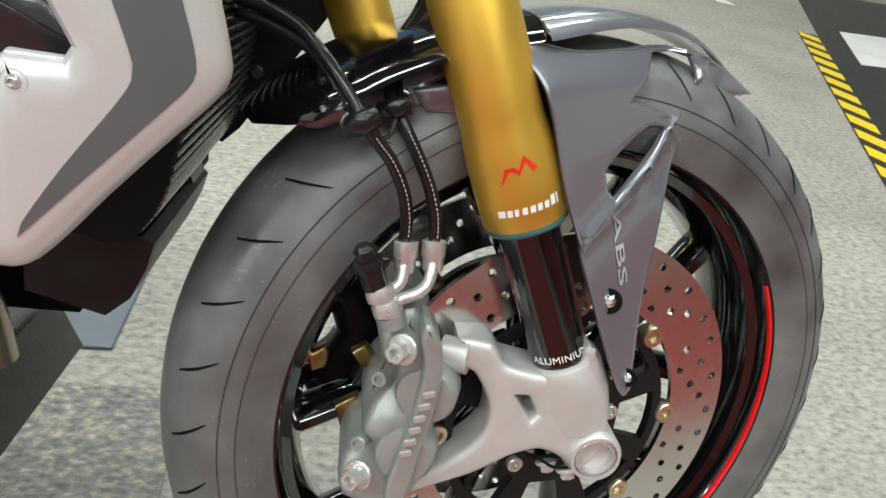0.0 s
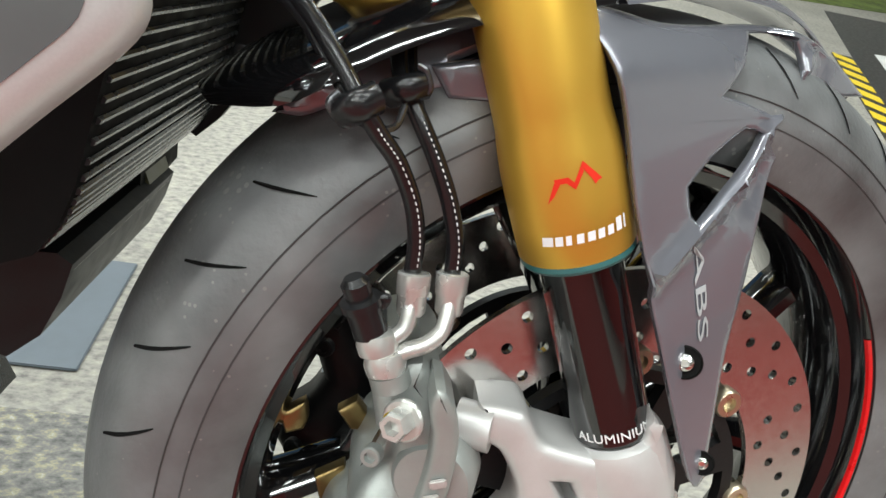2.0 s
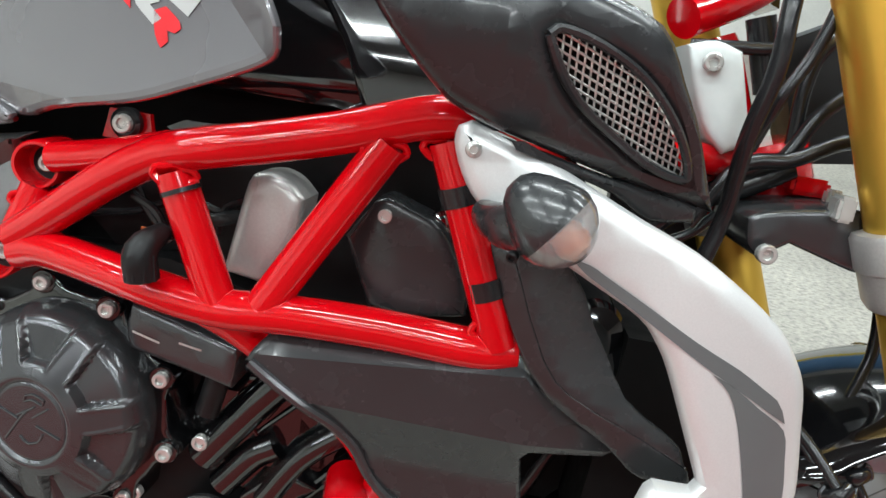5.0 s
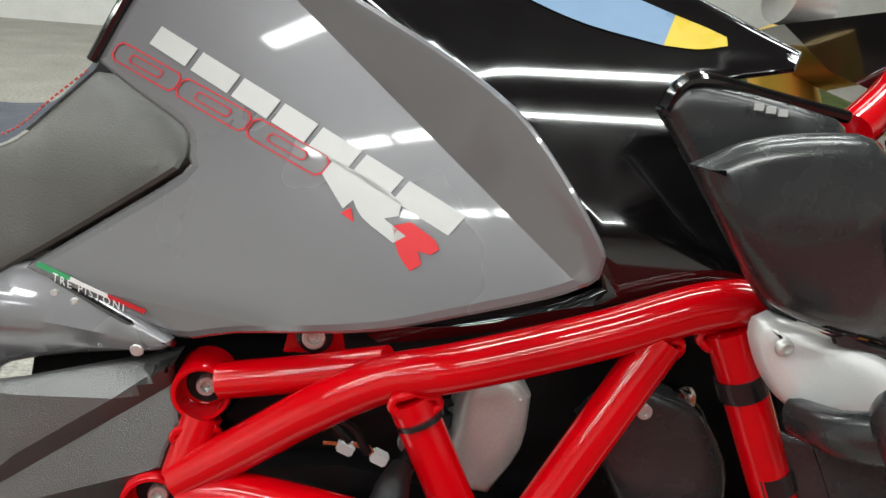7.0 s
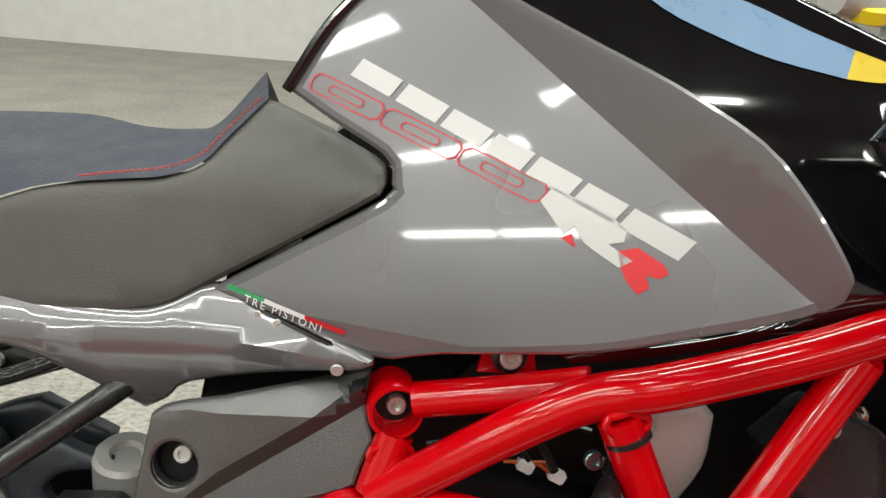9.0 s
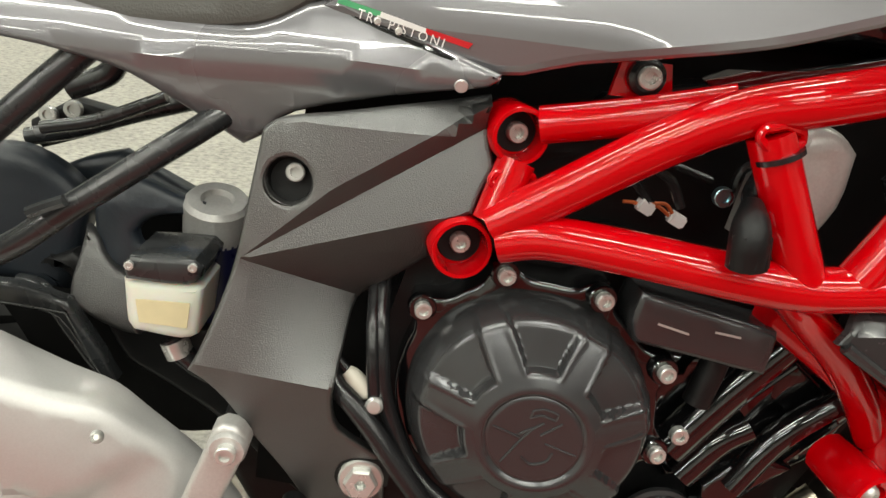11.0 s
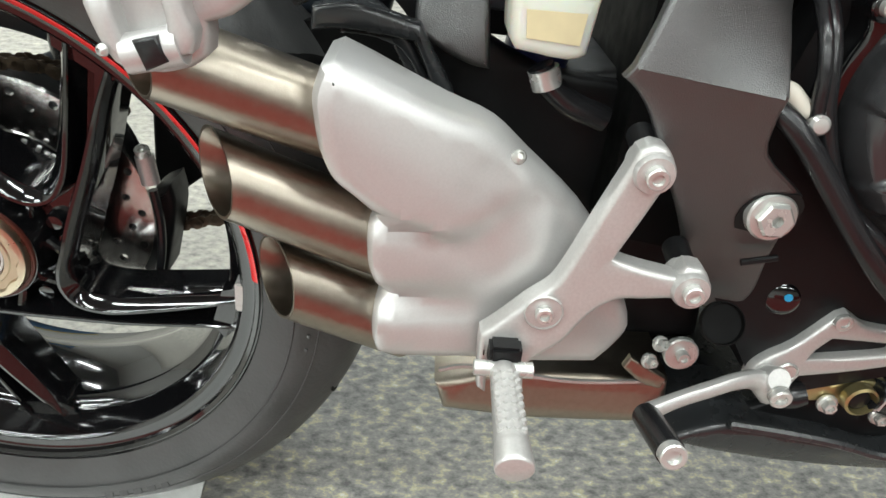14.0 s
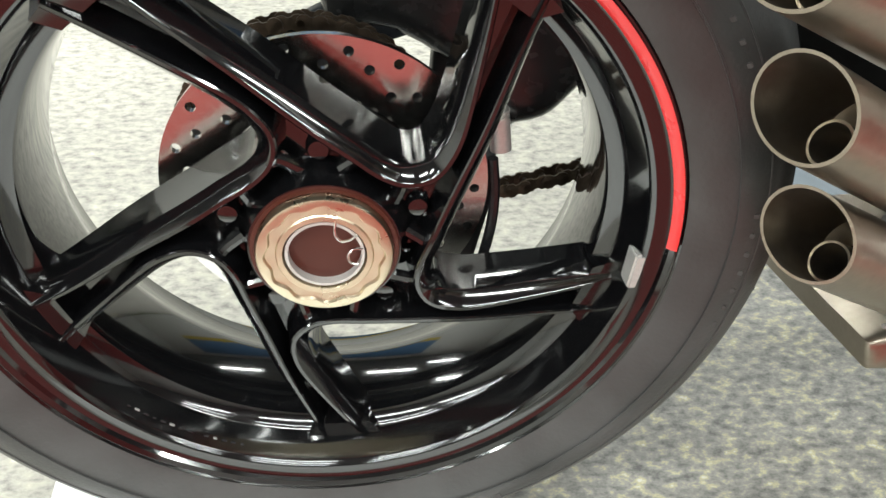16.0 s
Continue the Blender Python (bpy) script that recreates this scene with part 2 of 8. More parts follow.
def panel(outline, depth, thick=0.004, rim=0.006, cell=0.014, smooth=3, holes=(), back=None, cuts=()):
    """A shell seen from the right-hand side: an outline in x and z, whose outer face lies at y = depth(x, z) and
    rolls in round its edge over rim metres; cuts are lines (x, z to x, z) along which the face is creased."""
    f = depth if callable(depth) else (lambda x, z, d=depth: d)
    loops = [rounded(outline, smooth)] + [rounded(h, 2) for h in holes]
    bm = bmesh.new()
    tag = bm.faces.layers.int.new("core")
    levels = (0.0, 0.12, 0.4, 1.0) if rim else (0.0,)
    cores, first = [], []
    for i, loop in enumerate(loops):
        previous = None
        for t in levels:
            pts = loop if t == 0 else inward(loop, rim * t * (1 if i == 0 else -1))
            ring = [bm.verts.new((x, f(x, z) + (1 - math.sqrt(max(0.0, 1 - (1 - t) ** 2))) * rim if rim else f(x, z), z)) for x, z in pts]
            if previous:
                for k in range(len(ring)):
                    j = (k + 1) % len(ring)
                    bm.faces.new((previous[k], previous[j], ring[j], ring[k]))
            previous = ring
        cores.append(previous)
    edges = []
    for ring in cores:
        for k in range(len(ring)):
            q = (ring[k], ring[(k + 1) % len(ring)])
            edges.append(bm.edges.get(q) or bm.edges.new(q))
    before = set(bm.faces)
    if holes:
        bmesh.ops.triangle_fill(bm, use_beauty=True, use_dissolve=False, edges=edges)
    else:
        bm.faces.new(cores[0])
    core = [g for g in bm.faces if g not in before]
    xs, zs = [v.co.x for v in cores[0]], [v.co.z for v in cores[0]]
    for g in core:
        g[tag] = 1
    for lo, hi, no in ((min(xs), max(xs), (1, 0, 0)), (min(zs), max(zs), (0, 0, 1))):
        count = int((hi - lo) / cell)
        for i in range(count):
            at = lo + (hi - lo) * (i + 0.5) / count
            faces = [g for g in bm.faces if g[tag]]
            bmesh.ops.bisect_plane(bm, geom=faces + list({e for g in faces for e in g.edges}) + list({v for g in faces for v in g.verts}), plane_co=(at, 0, at), plane_no=no)
    for (ax, az), (bx, bz) in cuts:
        faces = [g for g in bm.faces if g[tag]]
        bmesh.ops.bisect_plane(bm, geom=faces + list({e for g in faces for e in g.edges}) + list({v for g in faces for v in g.verts}), plane_co=(ax, 0, az), plane_no=(bz - az, 0, ax - bx))
    ringed = {v for g in bm.faces if not g[tag] for v in g.verts}
    for v in bm.verts:
        if v not in ringed:
            v.co.y = f(v.co.x, v.co.z)
    ext = bmesh.ops.extrude_face_region(bm, geom=bm.faces[:])
    for v in ext["geom"]:
        if isinstance(v, bmesh.types.BMVert):
            v.co.y = back if back is not None else v.co.y + thick
    return bm


def block(outline, y0, y1, bevel=0.002, smooth=0, segments=2):
    """A solid of that outline in x and z from y0 to y1, with rounded edges."""
    line = [(p.x, p.y) for p in spline([(x, z, 0) for x, z in outline], smooth, True)] if smooth else outline
    bm = bmesh.new()
    a = [bm.verts.new((x, y0, z)) for x, z in line]
    b = [bm.verts.new((x, y1, z)) for x, z in line]
    bm.faces.new(a)
    bm.faces.new(b[::-1])
    for i in range(len(line)):
        j = (i + 1) % len(line)
        bm.faces.new((a[i], b[i], b[j], a[j]))
    if bevel:
        edges = [e for e in bm.edges if e.calc_face_angle(0) > radians(30)]
        bmesh.ops.bevel(bm, geom=edges, offset=bevel, segments=segments, affect="EDGES", clamp_overlap=True)
    return bm


def loft(rows, steps=5, cap=True, closed=True):
    """A smooth skin over rows of points (all of one length)."""
    fine = [spline(r, steps, closed) for r in rows]
    cols = [spline([r[i] for r in fine], steps) for i in range(len(fine[0]))]
    bm = bmesh.new()
    grid = [[bm.verts.new(p) for p in c] for c in cols]
    n = len(grid)
    for i in range(n if closed else n - 1):
        for a in range(len(grid[0]) - 1):
            bm.faces.new((grid[i][a], grid[(i + 1) % n][a], grid[(i + 1) % n][a + 1], grid[i][a + 1]))
    if cap and closed:
        bm.faces.new([g[0] for g in grid])
        bm.faces.new([g[-1] for g in grid])
    return bm


def box(size, m, bevel=0.002, bm=None):
    bm = bm or bmesh.new()
    made = bmesh.ops.create_cube(bm, size=1, matrix=m @ Matrix.Diagonal((*size, 1)))
    if bevel:
        vs = set(made["verts"])
        bmesh.ops.bevel(bm, geom=[e for e in bm.edges if e.verts[0] in vs], offset=bevel, segments=2, affect="EDGES", clamp_overlap=True)
    return bm


def bolt(at, radius=0.006, axis=(0, -1, 0), height=0.005, kind="cap"):
    """A socket-head, button-head or hexagon bolt whose seat is at the place."""
    s = 6 if kind == "hex" else 20
    if kind == "button":
        prof = [(0, radius), (height * 0.4, radius * 0.95), (height * 0.8, radius * 0.7), (height, radius * 0.48), (height * 0.45, radius * 0.42), (height * 0.45, 0.0)]
    else:
        prof = [(-0.001, radius), (height * 0.85, radius), (height, radius * 0.88), (height, radius * 0.55), (height * 0.5, radius * 0.5), (height * 0.5, 0.0)]
    bm = lathe(prof, at, axis, s)
    if kind == "hex":
        lathe([(-0.002, radius * 1.45), (0.0, radius * 1.45), (0.001, radius * 1.3), (0.001, radius * 0.5)], at, axis, 24, bm)
    return bm


def lettering(name, body, size, m, mat, parent, extrude=0.0002, shear=0.0, spacing=1.0, label=""):
    """Printed words as a thin mesh, laid at the pose m."""
    cu = bpy.data.curves.new(name, "FONT")
    cu.body, cu.size, cu.extrude, cu.shear, cu.space_character = body, size, extrude, shear, spacing
    cu.align_x, cu.align_y, cu.resolution_u = "CENTER", "CENTER", 3
    tmp = new(name, cu)
    me = bpy.data.meshes.new_from_object(tmp.evaluated_get(bpy.context.evaluated_depsgraph_get()))
    bpy.data.objects.remove(tmp)
    me.materials.clear()
    me.materials.append(mat)
    ob = new(name, me)
    ob.parent = parent
    ob.matrix_basis = m
    return tagged(ob, label)


def floor_material(name, tones, scale=95.0, spread=0.55):
    """Printed road floor: grey stone grain with pale and yellowish chips, worn patches."""
    m = material(name, (0.42, 0.41, 0.39), 0.5, grain=30, vary=0.25, bump=0.25, bump_scale=250)
    n, link = m.node_tree.nodes, m.node_tree.links.new
    b = n["Principled BSDF"]
    co = n["Texture Coordinate"]
    cells = n.new("ShaderNodeTexNoise")
    cells.inputs["Scale"].default_value, cells.inputs["Detail"].default_value, cells.inputs["Roughness"].default_value = scale, 5.0, 0.64
    stretch = n.new("ShaderNodeMapping")
    stretch.inputs["Scale"].default_value = (0.6, 1.0, 1.0)
    link(co.outputs["Object"], stretch.inputs["Vector"])
    link(stretch.outputs[0], cells.inputs["Vector"])
    ramp = n.new("ShaderNodeValToRGB")
    el = ramp.color_ramp.elements
    el[0].position, el[0].color = 0.32, tones[0]
    el[1].position, el[1].color = 0.70, tones[4]
    for p, c in ((0.44, tones[1]), (0.54, tones[2]), (0.63, tones[3])):
        e = el.new(p)
        e.color = c
    link(cells.outputs["Fac"], ramp.inputs[0])
    patch = n.new("ShaderNodeTexNoise")
    patch.inputs["Scale"].default_value, patch.inputs["Detail"].default_value = 3.0, 5.0
    link(co.outputs["Object"], patch.inputs["Vector"])
    mix = n.new("ShaderNodeMix")
    mix.data_type, mix.blend_type = "RGBA", "MULTIPLY"
    mix.inputs[0].default_value = spread
    link(ramp.outputs[0], mix.inputs[6])
    link(patch.outputs["Fac"], mix.inputs[7])
    tint = n.new("ShaderNodeMix")
    tint.data_type, tint.blend_type = "RGBA", "MULTIPLY"
    tint.inputs[0].default_value = 1.0
    tint.inputs[7].default_value = (1.45, 1.42, 1.36, 1)
    link(mix.outputs[2], tint.inputs[6])
    link(tint.outputs[2], b.inputs["Base Color"])
    return m


FLOOR = floor_material("printed_stone_floor", [(0.15, 0.147, 0.140, 1), (0.26, 0.252, 0.235, 1), (0.335, 0.325, 0.297, 1), (0.385, 0.368, 0.32, 1), (0.46, 0.445, 0.41, 1)])
ASPHALT = floor_material("printed_dark_asphalt", [(0.07, 0.07, 0.07, 1), (0.14, 0.138, 0.135, 1), (0.20, 0.197, 0.19, 1), (0.33, 0.31, 0.20, 1), (0.42, 0.41, 0.38, 1)], 110.0, 0.5)
WALLPAINT = material("pale_wall_paint", (0.80, 0.80, 0.77), 0.7, vary=0.08, bump=0.1)
CEILPAINT = material("dark_ceiling_paint", (0.14, 0.14, 0.14), 0.8, vary=0.1)
CARPET = material("red_carpet", (0.215, 0.026, 0.021), 0.9, grain=300, vary=0.2, bump=0.6, bump_scale=300)
HAZARD_Y = material("yellow_hazard_tape", (0.80, 0.58, 0.02), 0.4, vary=0.1)
HAZARD_K = material("black_hazard_tape", (0.02, 0.02, 0.02), 0.4, vary=0.2)
ROADWHITE = material("white_road_paint", (0.72, 0.72, 0.70), 0.5, grain=90, vary=0.15)
R = 7.0


def slab(name, x0, x1, y0, y1, z0, z1, mat, label, kind="structure", category=""):
    ob = link_mesh(name, box((x1 - x0, y1 - y0, z1 - z0), pose((x0 + x1) / 2, (y0 + y1) / 2, (z0 + z1) / 2), 0), mat)
    return tagged(ob, label, category or name.split("_")[0], kind=kind)


slab("floor", -40, 40, -40, 40, -0.1, 0.0, FLOOR, "grey stone-grain printed showroom floor")
slab("ceiling", -R, R, -R, R, CEILING, CEILING + 0.1, CEILPAINT, "dark grey showroom ceiling with tube lights")
slab("wall_north", -R, R, R, R + 0.2, 0, CEILING, WALLPAINT, "pale painted showroom wall")
slab("wall_south", -R, R, -R - 0.2, -R, 0, CEILING, WALLPAINT, "pale painted showroom wall")
slab("wall_east", R, R + 0.2, -R, R, 0, CEILING, WALLPAINT, "pale painted showroom wall")
slab("wall_west", -R - 0.2, -R, -R, R, 0, CEILING, WALLPAINT, "pale painted showroom wall")
# unseen red panels, added so the brake discs and pipes reflect red
REDREFLECTOR = material("red_wall_panel", (0.42, 0.035, 0.026), 0.55, vary=0.1)
slab("wall_panel", R - 0.03, R, -6.9, 0.6, 0.02, 1.30, REDREFLECTOR, "unseen red panel added for red reflections", category="wall panel")
slab("wall_panel", -1.6, 6.9, -R, -R + 0.03, 0.02, 1.30, REDREFLECTOR, "unseen red panel added for red reflections", category="wall panel")
BANNERBLUE = material("blue_banner_cloth", (0.10, 0.24, 0.46), 0.7, vary=0.12)
slab("wall_banner", -3.0, 5.0, R - 0.03, R, 1.55, 3.1, BANNERBLUE, "blue banner hanging on the showroom wall", category="banner")
slab("banner_edge", -3.0, 5.0, R - 0.036, R - 0.03, 1.55, 1.80, HAZARD_Y, "yellow lower edge of the wall banner", category="banner")
# carpet out of view, added to throw red onto the motorcycle's lower faces
slab("red_carpet", -0.9, 2.9, -6.2, -0.52, 0.001, 0.008, CARPET, "unseen red carpet added for red reflections", category="carpet")
slab("red_carpet", 2.904, 6.7, -1.9, 0.1, 0.001, 0.008, CARPET, "unseen red carpet added for red reflections", category="carpet")

# printed road floor: dark asphalt under the motorcycle, white lines, verge, tape
def flat(name, pts, z, mat, label, category="floor print"):
    bm = bmesh.new()
    bm.faces.new([bm.verts.new((x, y, z)) for x, y in pts])
    ext = bmesh.ops.extrude_face_region(bm, geom=bm.faces[:])
    for v in ext["geom"]:
        if isinstance(v, bmesh.types.BMVert):
            v.co.z += 0.002
    return tagged(link_mesh(name, bm, mat), label, category, kind="structure")


flat("white_line", [(-0.26, -0.44), (0.145, -0.44), (0.13, 0.20), (-0.26, 0.20)], 0.0005, ROADWHITE, "worn white line printed on the floor")
flat("dark_asphalt", [(0.15, -0.44), (1.05, -0.44), (1.02, 0.30), (0.128, 0.30)], 0.0007, ASPHALT, "dark asphalt printed on the floor")
flat("road_edge_line", [(2.78, 4.9), (2.95, 4.1), (3.08, 3.45), (3.17, 3.42), (3.05, 4.15), (2.89, 5.0)], 0.0008, ROADWHITE, "white road edge line printed on the floor")
GRASS = material("printed_grass", (0.10, 0.14, 0.025), 0.8, grain=45, vary=0.9)
flat("grass_print", [(3.2, 4.9), (3.5, 4.35), (4.6, 4.6), (6.9, 6.9), (3.9, 6.9)], 0.0008, GRASS, "green grass printed on the floor")
flat("dark_mat", [(2.68, 1.0), (3.42, 3.0), (3.9, 4.2), (6.9, 4.2), (6.9, 0.4), (2.5, 0.4)], 0.0006, HAZARD_K, "black floor mat beyond hazard tape", "mat")
flat("white_card", [(3.38, 2.55), (3.62, 3.15), (4.3, 3.2), (4.0, 2.6)], 0.004, ROADWHITE, "white sheet on the black mat", "sheet")
A0, A1 = Vector((2.58, 0.98)), Vector((3.33, 3.03))
T = (A1 - A0).normalized()
N = Vector((T.y, -T.x))
n = 14
for k in range(n):
    p, q = A0 + (A1 - A0) * (k / n), A0 + (A1 - A0) * ((k + 0.55) / n)
    sk = T * 0.07
    flat("tape_stripe", [tuple(p + sk), tuple(q + sk), tuple(q + N * 0.085), tuple(p + N * 0.085)], 0.003, HAZARD_Y, "yellow stripe of black hazard tape", "tape")
flat("tape_base", [tuple(A0 - N * 0.004), tuple(A1 - N * 0.004), tuple(A1 + N * 0.09), tuple(A0 + N * 0.09)], 0.0009, HAZARD_K, "black base of hazard tape", "tape")
PLATEGREY = material("blue_grey_steel_plate", (0.14, 0.165, 0.19), 0.5, 0.3, vary=0.12)
pl = link_mesh("stand_plate", box((0.26, 0.24, 0.004), pose(0.775, 0.49, 0.0025), 0.0015), PLATEGREY)
tagged(pl, "blue-grey steel plate lying under the side stand", "plate")

# ---- motorcycle ----
bike = new("motorcycle")
bike.empty_display_size = 0.3
bike.matrix_basis = LEAN
tagged(bike, "grey and red naked sports motorcycle leaning on its side stand", "motorcycle")


def add_tyre(w, half, tyre_r, lip, rubber, label):
    n, prof = 28, []
    for i in range(n + 1):
        a = math.pi * i / n
        prof.append((-half * math.cos(a), lip + (tyre_r - lip) * math.sin(a) ** 0.62))
    prof[0], prof[-1] = (-half * 0.86, lip - 0.004), (half * 0.86, lip - 0.004)
    for i in (1, 2):
        prof[i] = (prof[i][0] * 1.0, prof[i][1] + 0.002)
    ty = part("tyre", lathe(prof, (0, 0, 0), (0, 1, 0), 120, closed=True), rubber, w, label)

    def on(a, s):
        """A place on the tread: a degrees round, s from -1 (right-hand bead) to 1."""
        t = math.pi * (s + 1) / 2
        r = lip + (tyre_r - lip) * math.sin(t) ** 0.62 + 0.0004
        return Vector(polar(r, a, -half * math.cos(t)))
    return ty, on


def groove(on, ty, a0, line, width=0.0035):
    """A tread groove as a near-black strip laid on the rubber, its shade painted in, with tapering ends."""
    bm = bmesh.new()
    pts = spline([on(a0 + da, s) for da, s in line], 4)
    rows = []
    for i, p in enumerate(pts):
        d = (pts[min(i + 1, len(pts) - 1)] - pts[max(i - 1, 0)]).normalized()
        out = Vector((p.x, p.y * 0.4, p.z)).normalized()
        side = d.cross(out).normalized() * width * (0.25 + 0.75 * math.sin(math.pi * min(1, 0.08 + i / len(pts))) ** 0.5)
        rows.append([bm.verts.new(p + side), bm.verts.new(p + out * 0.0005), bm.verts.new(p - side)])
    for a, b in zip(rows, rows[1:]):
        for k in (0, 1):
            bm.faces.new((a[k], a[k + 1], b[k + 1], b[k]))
    part("tread_groove", bm, SHADEBLACK, ty)


def rim_ring(w, half, lip, well):
    part("rim", lathe([(-half, lip), (-half - 0.003, lip - 0.003), (-half - 0.003, lip - 0.007), (-half + 0.004, lip - 0.011), (-half + 0.010, lip - 0.013),
                       (-half + 0.013, lip - 0.020), (-half + 0.03, well), (half - 0.03, well), (half - 0.013, lip - 0.020), (half - 0.010, lip - 0.013),
                       (half + 0.003, lip - 0.007), (half, lip), (half - 0.016, lip - 0.01), (half - 0.03, well + 0.008), (0.03 - half, well + 0.008), (0.016 - half, lip - 0.01)],
                      (0, 0, 0), (0, 1, 0), 120, closed=True), GLOSS, w, "gloss black cast rim")
    part("rim_edge_line", lathe([(-half - 0.0033, lip - 0.0032), (-half - 0.0036, lip - 0.0044), (-half - 0.0033, lip - 0.0056)], (0, 0, 0), (0, 1, 0), 120, closed=True), DARKCAST, w)


def arc_strip(r0, y0, r1, y1, a0, a1, lift=0.0006):
    """A painted line round a rim, from angle a0 to a1."""
    bm, rows = bmesh.new(), []
    for k in range(49):
        a = a0 + (a1 - a0) * k / 48
        rows.append([bm.verts.new(polar(r, a, y)) for r, y in ((r0, y0), ((r0 + r1) / 2 - lift, (y0 + y1) / 2 - lift), (r1, y1))])
    for a, b in zip(rows, rows[1:]):
        bm.faces.new((a[0], a[1], b[1], b[0]))
        bm.faces.new((a[1], a[2], b[2], b[1]))
    return bm


def disc_rotor(w, name, y, r_in, r_out, thick, holes, mat):
    loops = [circle(0, 0, r_out, 90), circle(0, 0, r_in, 72)] + [circle(*h, 10) for h in holes]
    return part(name, sheet(loops, y - thick / 2, y + thick / 2), mat, w, "drilled steel brake disc", sharp=30)


# front wheel, steered a little to the left
front = group_part("front_wheel", bike, "gloss black front wheel with a red rim stripe", pose(1.3715, -0.038, 0.306, -1.5, 0, 13.3))
ftyre, fon = add_tyre(front, 0.0627, 0.298, 0.2265, LITSCUFFED, "scuffed black rubber tyre with short grooves, its sheen painted paler")
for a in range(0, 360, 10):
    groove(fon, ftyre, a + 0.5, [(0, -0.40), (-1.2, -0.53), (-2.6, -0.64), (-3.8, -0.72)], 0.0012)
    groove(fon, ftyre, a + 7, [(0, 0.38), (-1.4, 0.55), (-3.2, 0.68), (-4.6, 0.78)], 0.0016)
rim_ring(front, 0.050, 0.2275, 0.198)
part("rim_stripe", arc_strip(0.2180, -0.0490, 0.2202, -0.0530, -62, 31), REDLINE, front, "red pinstripe on the rim")
part("hub", lathe([(-0.045, 0.022), (-0.045, 0.032), (-0.03, 0.04), (0.03, 0.04), (0.045, 0.032), (0.045, 0.022)], (0, 0, 0), (0, 1, 0), 40), GLOSS, front)
for k in range(5):
    for s in (-1, 1):
        a = 72 * k + 20
        part("spoke", tube([polar(0.034, a + s * 12, 0), polar(0.11, a + s * 12, 0.004), polar(0.200, a + s * 21, 0)], [0.013, 0.010, 0.011], 10, flat=1.6), GLOSS, front)
holes = []
for k in range(10):
    a0 = 36 * k
    for da, r, q in ((0, 0.150, 0.0035), (6, 0.139, 0.0035), (12, 0.128, 0.0035), (13, 0.150, 0.0035), (20, 0.118, 0.0035), (20, 0.139, 0.0035), (27, 0.150, 0.0035), (28, 0.127, 0.0035)):
        p = polar(r, a0 + da)
        holes.append((p[0], p[2], q))
for side, y in ((-1, -0.060), (1, 0.060)):
    disc_rotor(front, "brake_disc", y, 0.109, 0.160, 0.0045, holes, DISC)
    loops = [circle(0, 0, 0.098, 60), circle(0, 0, 0.036, 40)]
    for k in range(8):
        loops.append([polar(0.090, 45 * k + d)[::2] for d in (-15, -5, 5, 15)] + [polar(0.058, 45 * k + d)[::2] for d in (14, -14)])
    part("disc_carrier", sheet(loops, y - 0.004, y + 0.004), MATT, front, "black disc carrier", sharp=30)
    for k in range(8):
        p = polar(0.1035, 45 * k + 46, y)
        part("disc_bobbin", lathe([(-0.004, 0.0095), (0.006, 0.0095), (0.0075, 0.0085), (0.0075, 0.005), (0.004, 0.0045), (0.004, 0.0)], p, (0, -1, 0), 20), NUT, front, "steel disc bobbin")
        part("carrier_tab", tube([polar(0.094, 45 * k + 46, y), polar(0.104, 45 * k + 46, y)], 0.008, 8, flat=0.45), MATT, front)
for k in range(5):
    part("disc_bolt", bolt(polar(0.047, 72 * k + 10, -0.0645), 0.0065, height=0.005), STEEL, front)

# fork
def fork_axis(z, side=0):
    return Vector((1.365 - 0.438 * (z - 0.387) - (0.078 if side else 0), 0.082 if side else -0.127, z))


fork = group_part("fork", bike, "gold upside-down telescopic fork")
AX = (fork_axis(0.8) - fork_axis(0.4)).normalized()
for side in (0, 1):
    p = fork_axis(0.481, side)
    outer = part("outer_tube", lathe([(0.003, 0.022), (0.0035, 0.0280), (0.006, 0.0294), (0.030, 0.0299), (0.048, 0.0298), (0.060, 0.0290), (0.070, 0.0278), (0.078, 0.0276), (0.225, 0.0275), (0.2255, 0.0272),
                                     (0.235, 0.0272), (0.2355, 0.0276), (0.245, 0.0276), (0.5, 0.0270)], p, AX, 56), GOLD, fork, "gold anodised outer fork tube")
    part("wiper_seal", lathe([(0.0, 0.022), (0.0, 0.0275), (0.002, 0.029), (0.0045, 0.0285)], p, AX, 48), material("teal_seal", (0.03, 0.12, 0.12), 0.35), outer, "dark teal wiper seal")
    part("inner_tube", lathe([(-0.105, 0.0215), (0.02, 0.0215)], p, AX, 48), GLOSS, fork, "gloss black inner fork tube")
outer = fork.children[0]
word = lettering("tube_print", "ALUMINIUM  AL", 0.0078, Matrix(), WHITE, fork, spacing=1.05)
wrap(word, fork_axis(0.3905), AX, 0.0216, (0.25, -1, 0), 0)
# maker's mark: red winged shape, and a white word as plain bars
mark = bmesh.new()
for pts in ([(-0.017, -0.010), (-0.0125, -0.006), (-0.006, 0.003), (-0.010, 0.0035)], [(-0.011, 0.0035), (-0.003, 0.0035), (0.0, 0.0), (0.0, -0.004), (-0.0045, 0.0005), (-0.010, 0.0005)],
            [(0.0, 0.0), (0.0065, 0.0105), (0.006, 0.0045), (0.0, -0.004)], [(0.0058, 0.0065), (0.0065, 0.0105), (0.0165, -0.002), (0.0135, -0.0025), (0.0115, -0.004), (0.0105, -0.001)]):
    mark.faces.new([mark.verts.new((x * 0.80, z * 0.84, 0)) for x, z in pts])
